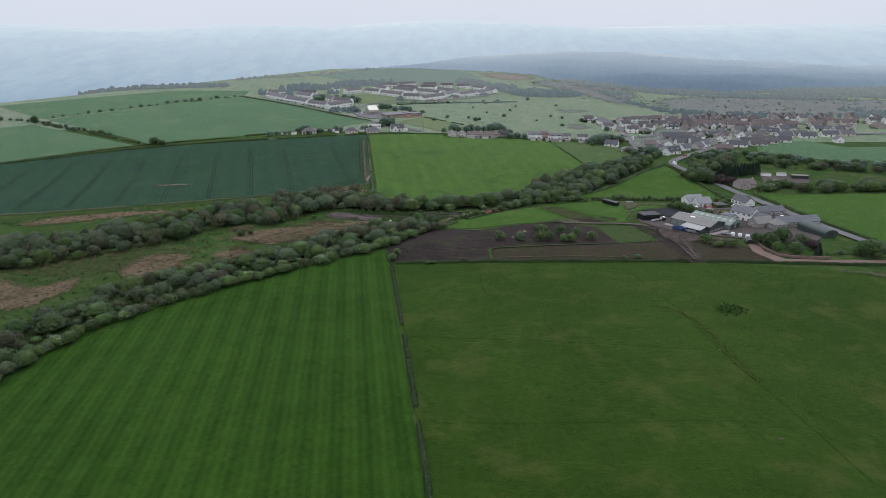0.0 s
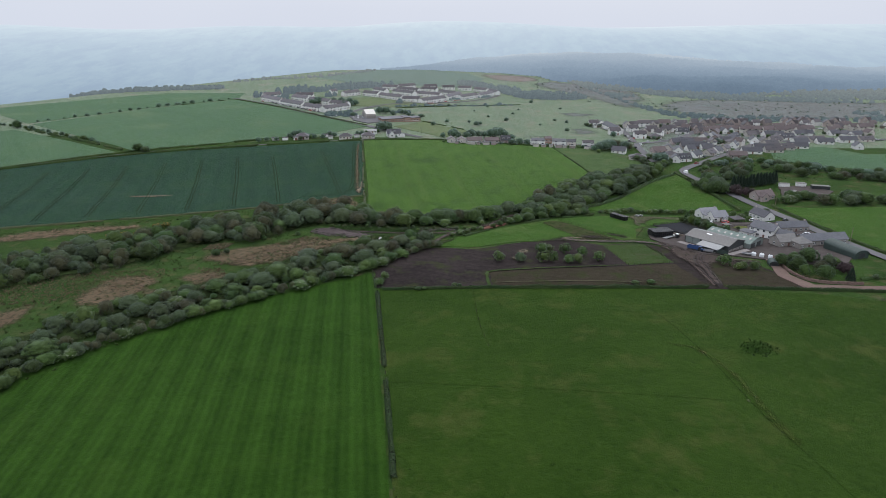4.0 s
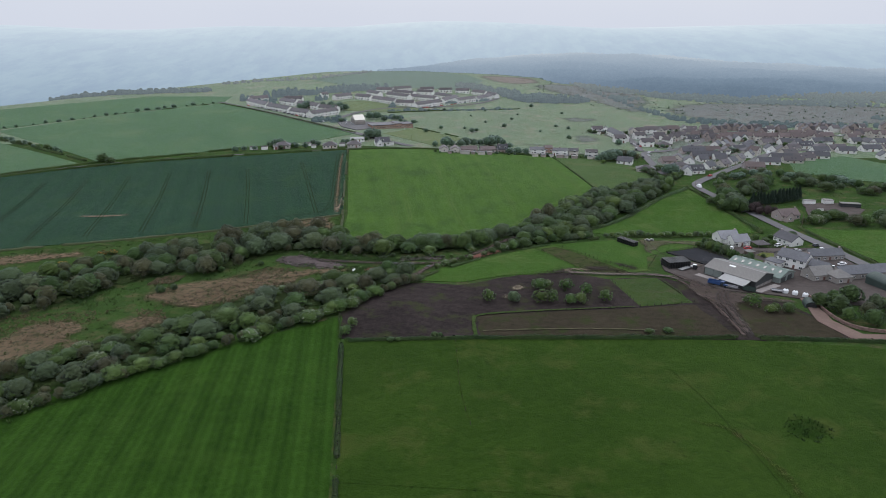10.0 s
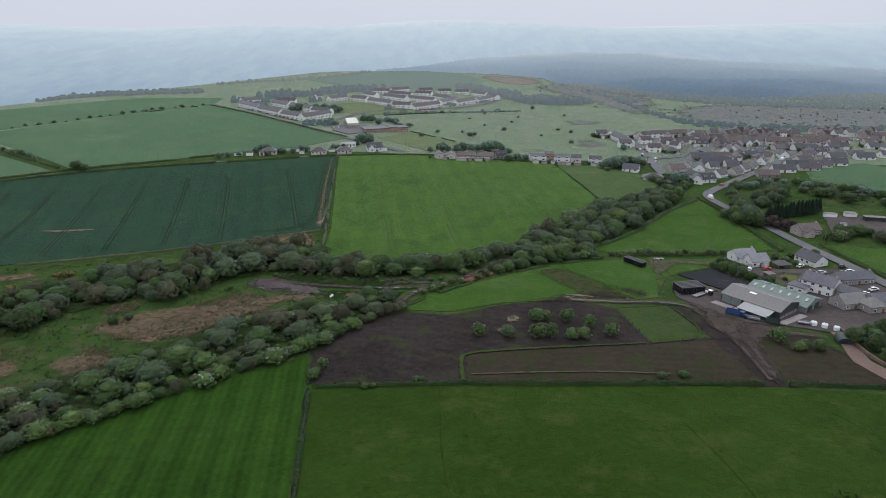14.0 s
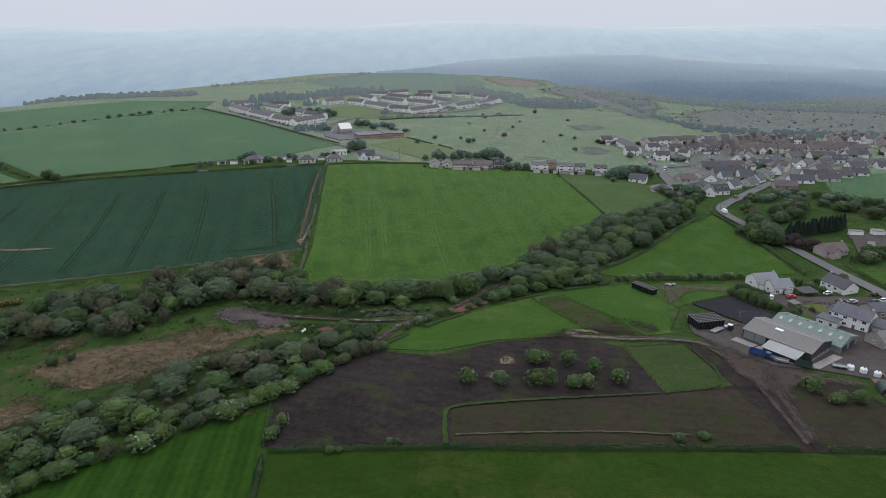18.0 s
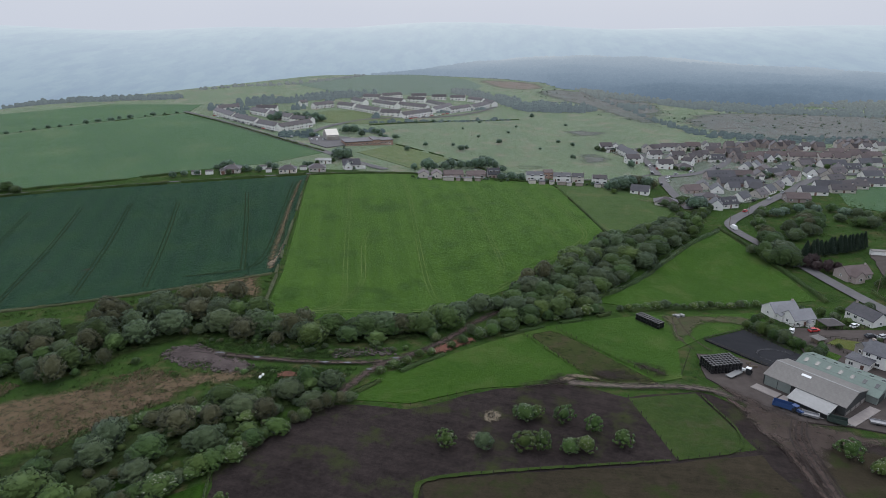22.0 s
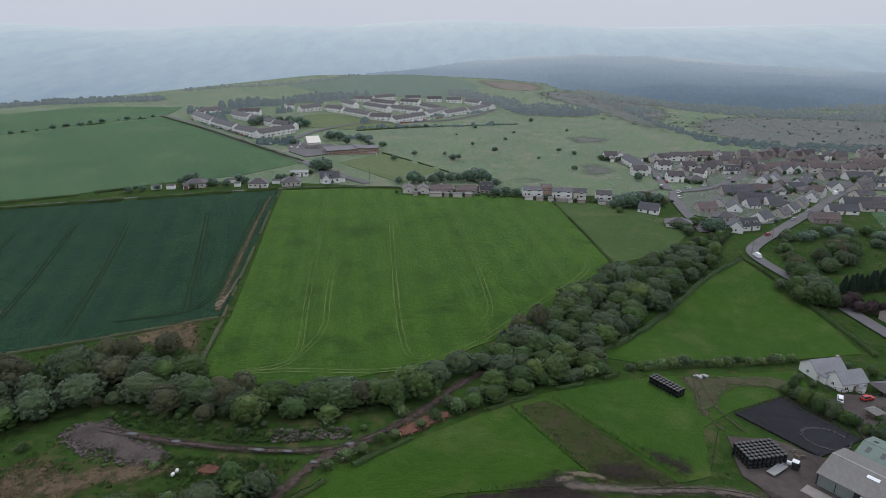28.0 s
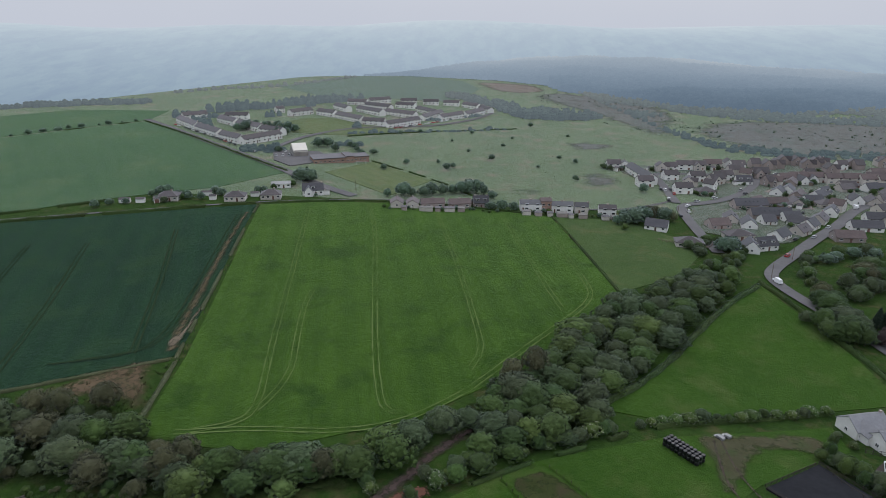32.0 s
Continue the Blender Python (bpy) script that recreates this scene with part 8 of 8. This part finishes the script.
# round hay feeders on the worn patches of the paddock
for x, y in ((37.6, 312.6), (42.6, 322.4)):
    feeder = new("hay_feeder")
    z0 = hgt(x, y) + lift[0] + 0.06
    feeder.matrix_world = pose(x, y, z0)
    for z in (0.25, 0.65):
        V, F = [], []
        for i in range(20):
            a = i * math.pi / 10
            for r, h in ((0.92, z - 0.04), (1.0, z - 0.04), (1.0, z + 0.04), (0.92, z + 0.04)):
                V.append((r * math.cos(a), r * math.sin(a), h))
        for i in range(20):
            for k in range(4):
                F.append((i * 4 + k, ((i + 1) % 20) * 4 + k, ((i + 1) % 20) * 4 + (k + 1) % 4, i * 4 + (k + 1) % 4))
        part("hoop", None, None, feeder, "", mesh_of("hoop", V, F, TIMBER_DARK))
    bar = mesh_of("bar", *box_vf(-0.035, 0.035, -0.035, 0.035, 0, 0.72), TIMBER_DARK)
    for i in range(10):
        o = part("bar", None, None, feeder, "", bar)
        o.matrix_local = pose(0.97 * math.cos(i * 0.6283), 0.97 * math.sin(i * 0.6283), 0, 0, 0, i * 36)
    tagged(feeder, "dark round hay feeder on worn bare ground", "feeder", "hay feeders")
# stone wall along the drive, in coursed blocks
WALL_RED = surface("reddish_wall_block", (0.13, 0.085, 0.070), (0.23, 0.155, 0.13), 1.5, 0.9, 0.3, vary=0.5)
wl_line = along([(164.5, 318), (161, 296), (165, 284), (185, 282)], 1.0)
wall = new("drive_wall")
z0 = hgt(163, 300)
wall.matrix_world = pose(163, 300, z0)
blk = [mesh_of("stone", *box_vf(-0.48, 0.48, -0.2, 0.2, 0, 0.42), WALL_RED) for _ in range(1)]
for i, p in enumerate(wl_line):
    for k in range(3):
        d = wl_line[min(i + 1, len(wl_line) - 1)] - wl_line[max(i - 1, 0)]
        o = part("stone", None, None, wall, "", blk[0])
        o.matrix_local = pose(p.x - 163, p.y - 300, hgt(p.x, p.y) - z0 + 0.2 + 0.44 * k, 0, 0, math.degrees(math.atan2(d.y, d.x)))
tagged(wall, "pinkish coursed wall along the gravel drive", "wall")
# spoil heaps and puddles by the track
clumps("spoil_rubble", [[(-71, 360), (-69, 366), (-60, 369), (-47, 360), (-34, 352), (-38, 345), (-60, 352)], [(-10, 358), (12, 360), (10, 366), (-12, 364)]], [900, 320], 0.12, 0.62, RUBBLE, "dark grey-pink rubble beside the track", "rubble", 7, 0.6, True)
RED_RUBBLE = surface("red_rubble_lumps", (0.09, 0.045, 0.032), (0.20, 0.105, 0.078), 1.2, 0.9, 0.4, island=0.6)
clumps("brick_rubble", [[(-26, 347), (-22, 349), (-18, 346), (-20, 343), (-25, 343.5)], [(21, 361), (27, 368), (33, 373), (39, 375), (40, 371), (34, 366), (27, 360)]], [60, 160], 0.1, 0.4, RED_RUBBLE, "red-brown brick rubble lumps", "rubble", 8, 0.6, True)
for x, y in ((-30, 345), (-30.4, 343.4)):
    o = new("sack", mesh_of("sack", *lump(random.Random(int(x * 7 + y)), (0, 0, 0.4), (0.75, 0.5, 0.5), 5, 9), WHITE_PAINT, True))
    o.matrix_world = pose(x, y, hgt(x, y) + 0.3, 0, 0, x * 9)
    tagged(o, "dumped white sack in rough grass", "sack", "dumped sacks")
clumps("bank_tufts", [[(-59, 369), (-50, 371), (-35, 367), (-21, 363), (1, 365), (2, 358), (-22, 358), (-52, 364)], [(-40, 352), (0, 350), (-6, 336), (-30, 340)], [(-104, 303), (-84, 339), (-58, 348), (-54, 330), (-75, 305)]], [900, 700, 600], 0.3, 0.8, LEAF_HEDGE, "tufty green bank beside the track", "grass tufts", 9, 0.6)
belt([(-60, 370), (-48, 370), (-30, 366), (-12, 362), (2, 362), (14, 364)], 3.5, 2.2, ["bright", "brown", "grey"], 0.7, 1.7, "low scrub on the bank", 1, 1.5, 71)
belt([(-52, 351), (-38, 349), (-20, 346), (-6, 343)], 7, 4.5, ["bright", "hawthorn", "brown"], 0.8, 1.9, "low scrub on the bank", 1, 1.4, 72)
PUDDLE = surface("still_water", (0.05, 0.055, 0.06), (0.07, 0.075, 0.08), 0.5, 0.05, 0.0, space="World", spec=0.6)
for x, y, w in ((-50, 361.5, 2.2), (-36, 358, 1.6), (-12, 354.2, 2.0), (-4, 353.6, 1.6), (12, 357, 1.5), (4, 349, 1.2)):
    sheet("puddle", [(x - w, y), (x - w * 0.4, y + 0.7), (x + w * 0.6, y + 0.5), (x + w, y - 0.2), (x, y - 0.7)], PUDDLE, "shallow grey puddle on the track", "puddle", cell=1, rag=0.12, off=0.62, soft=True)
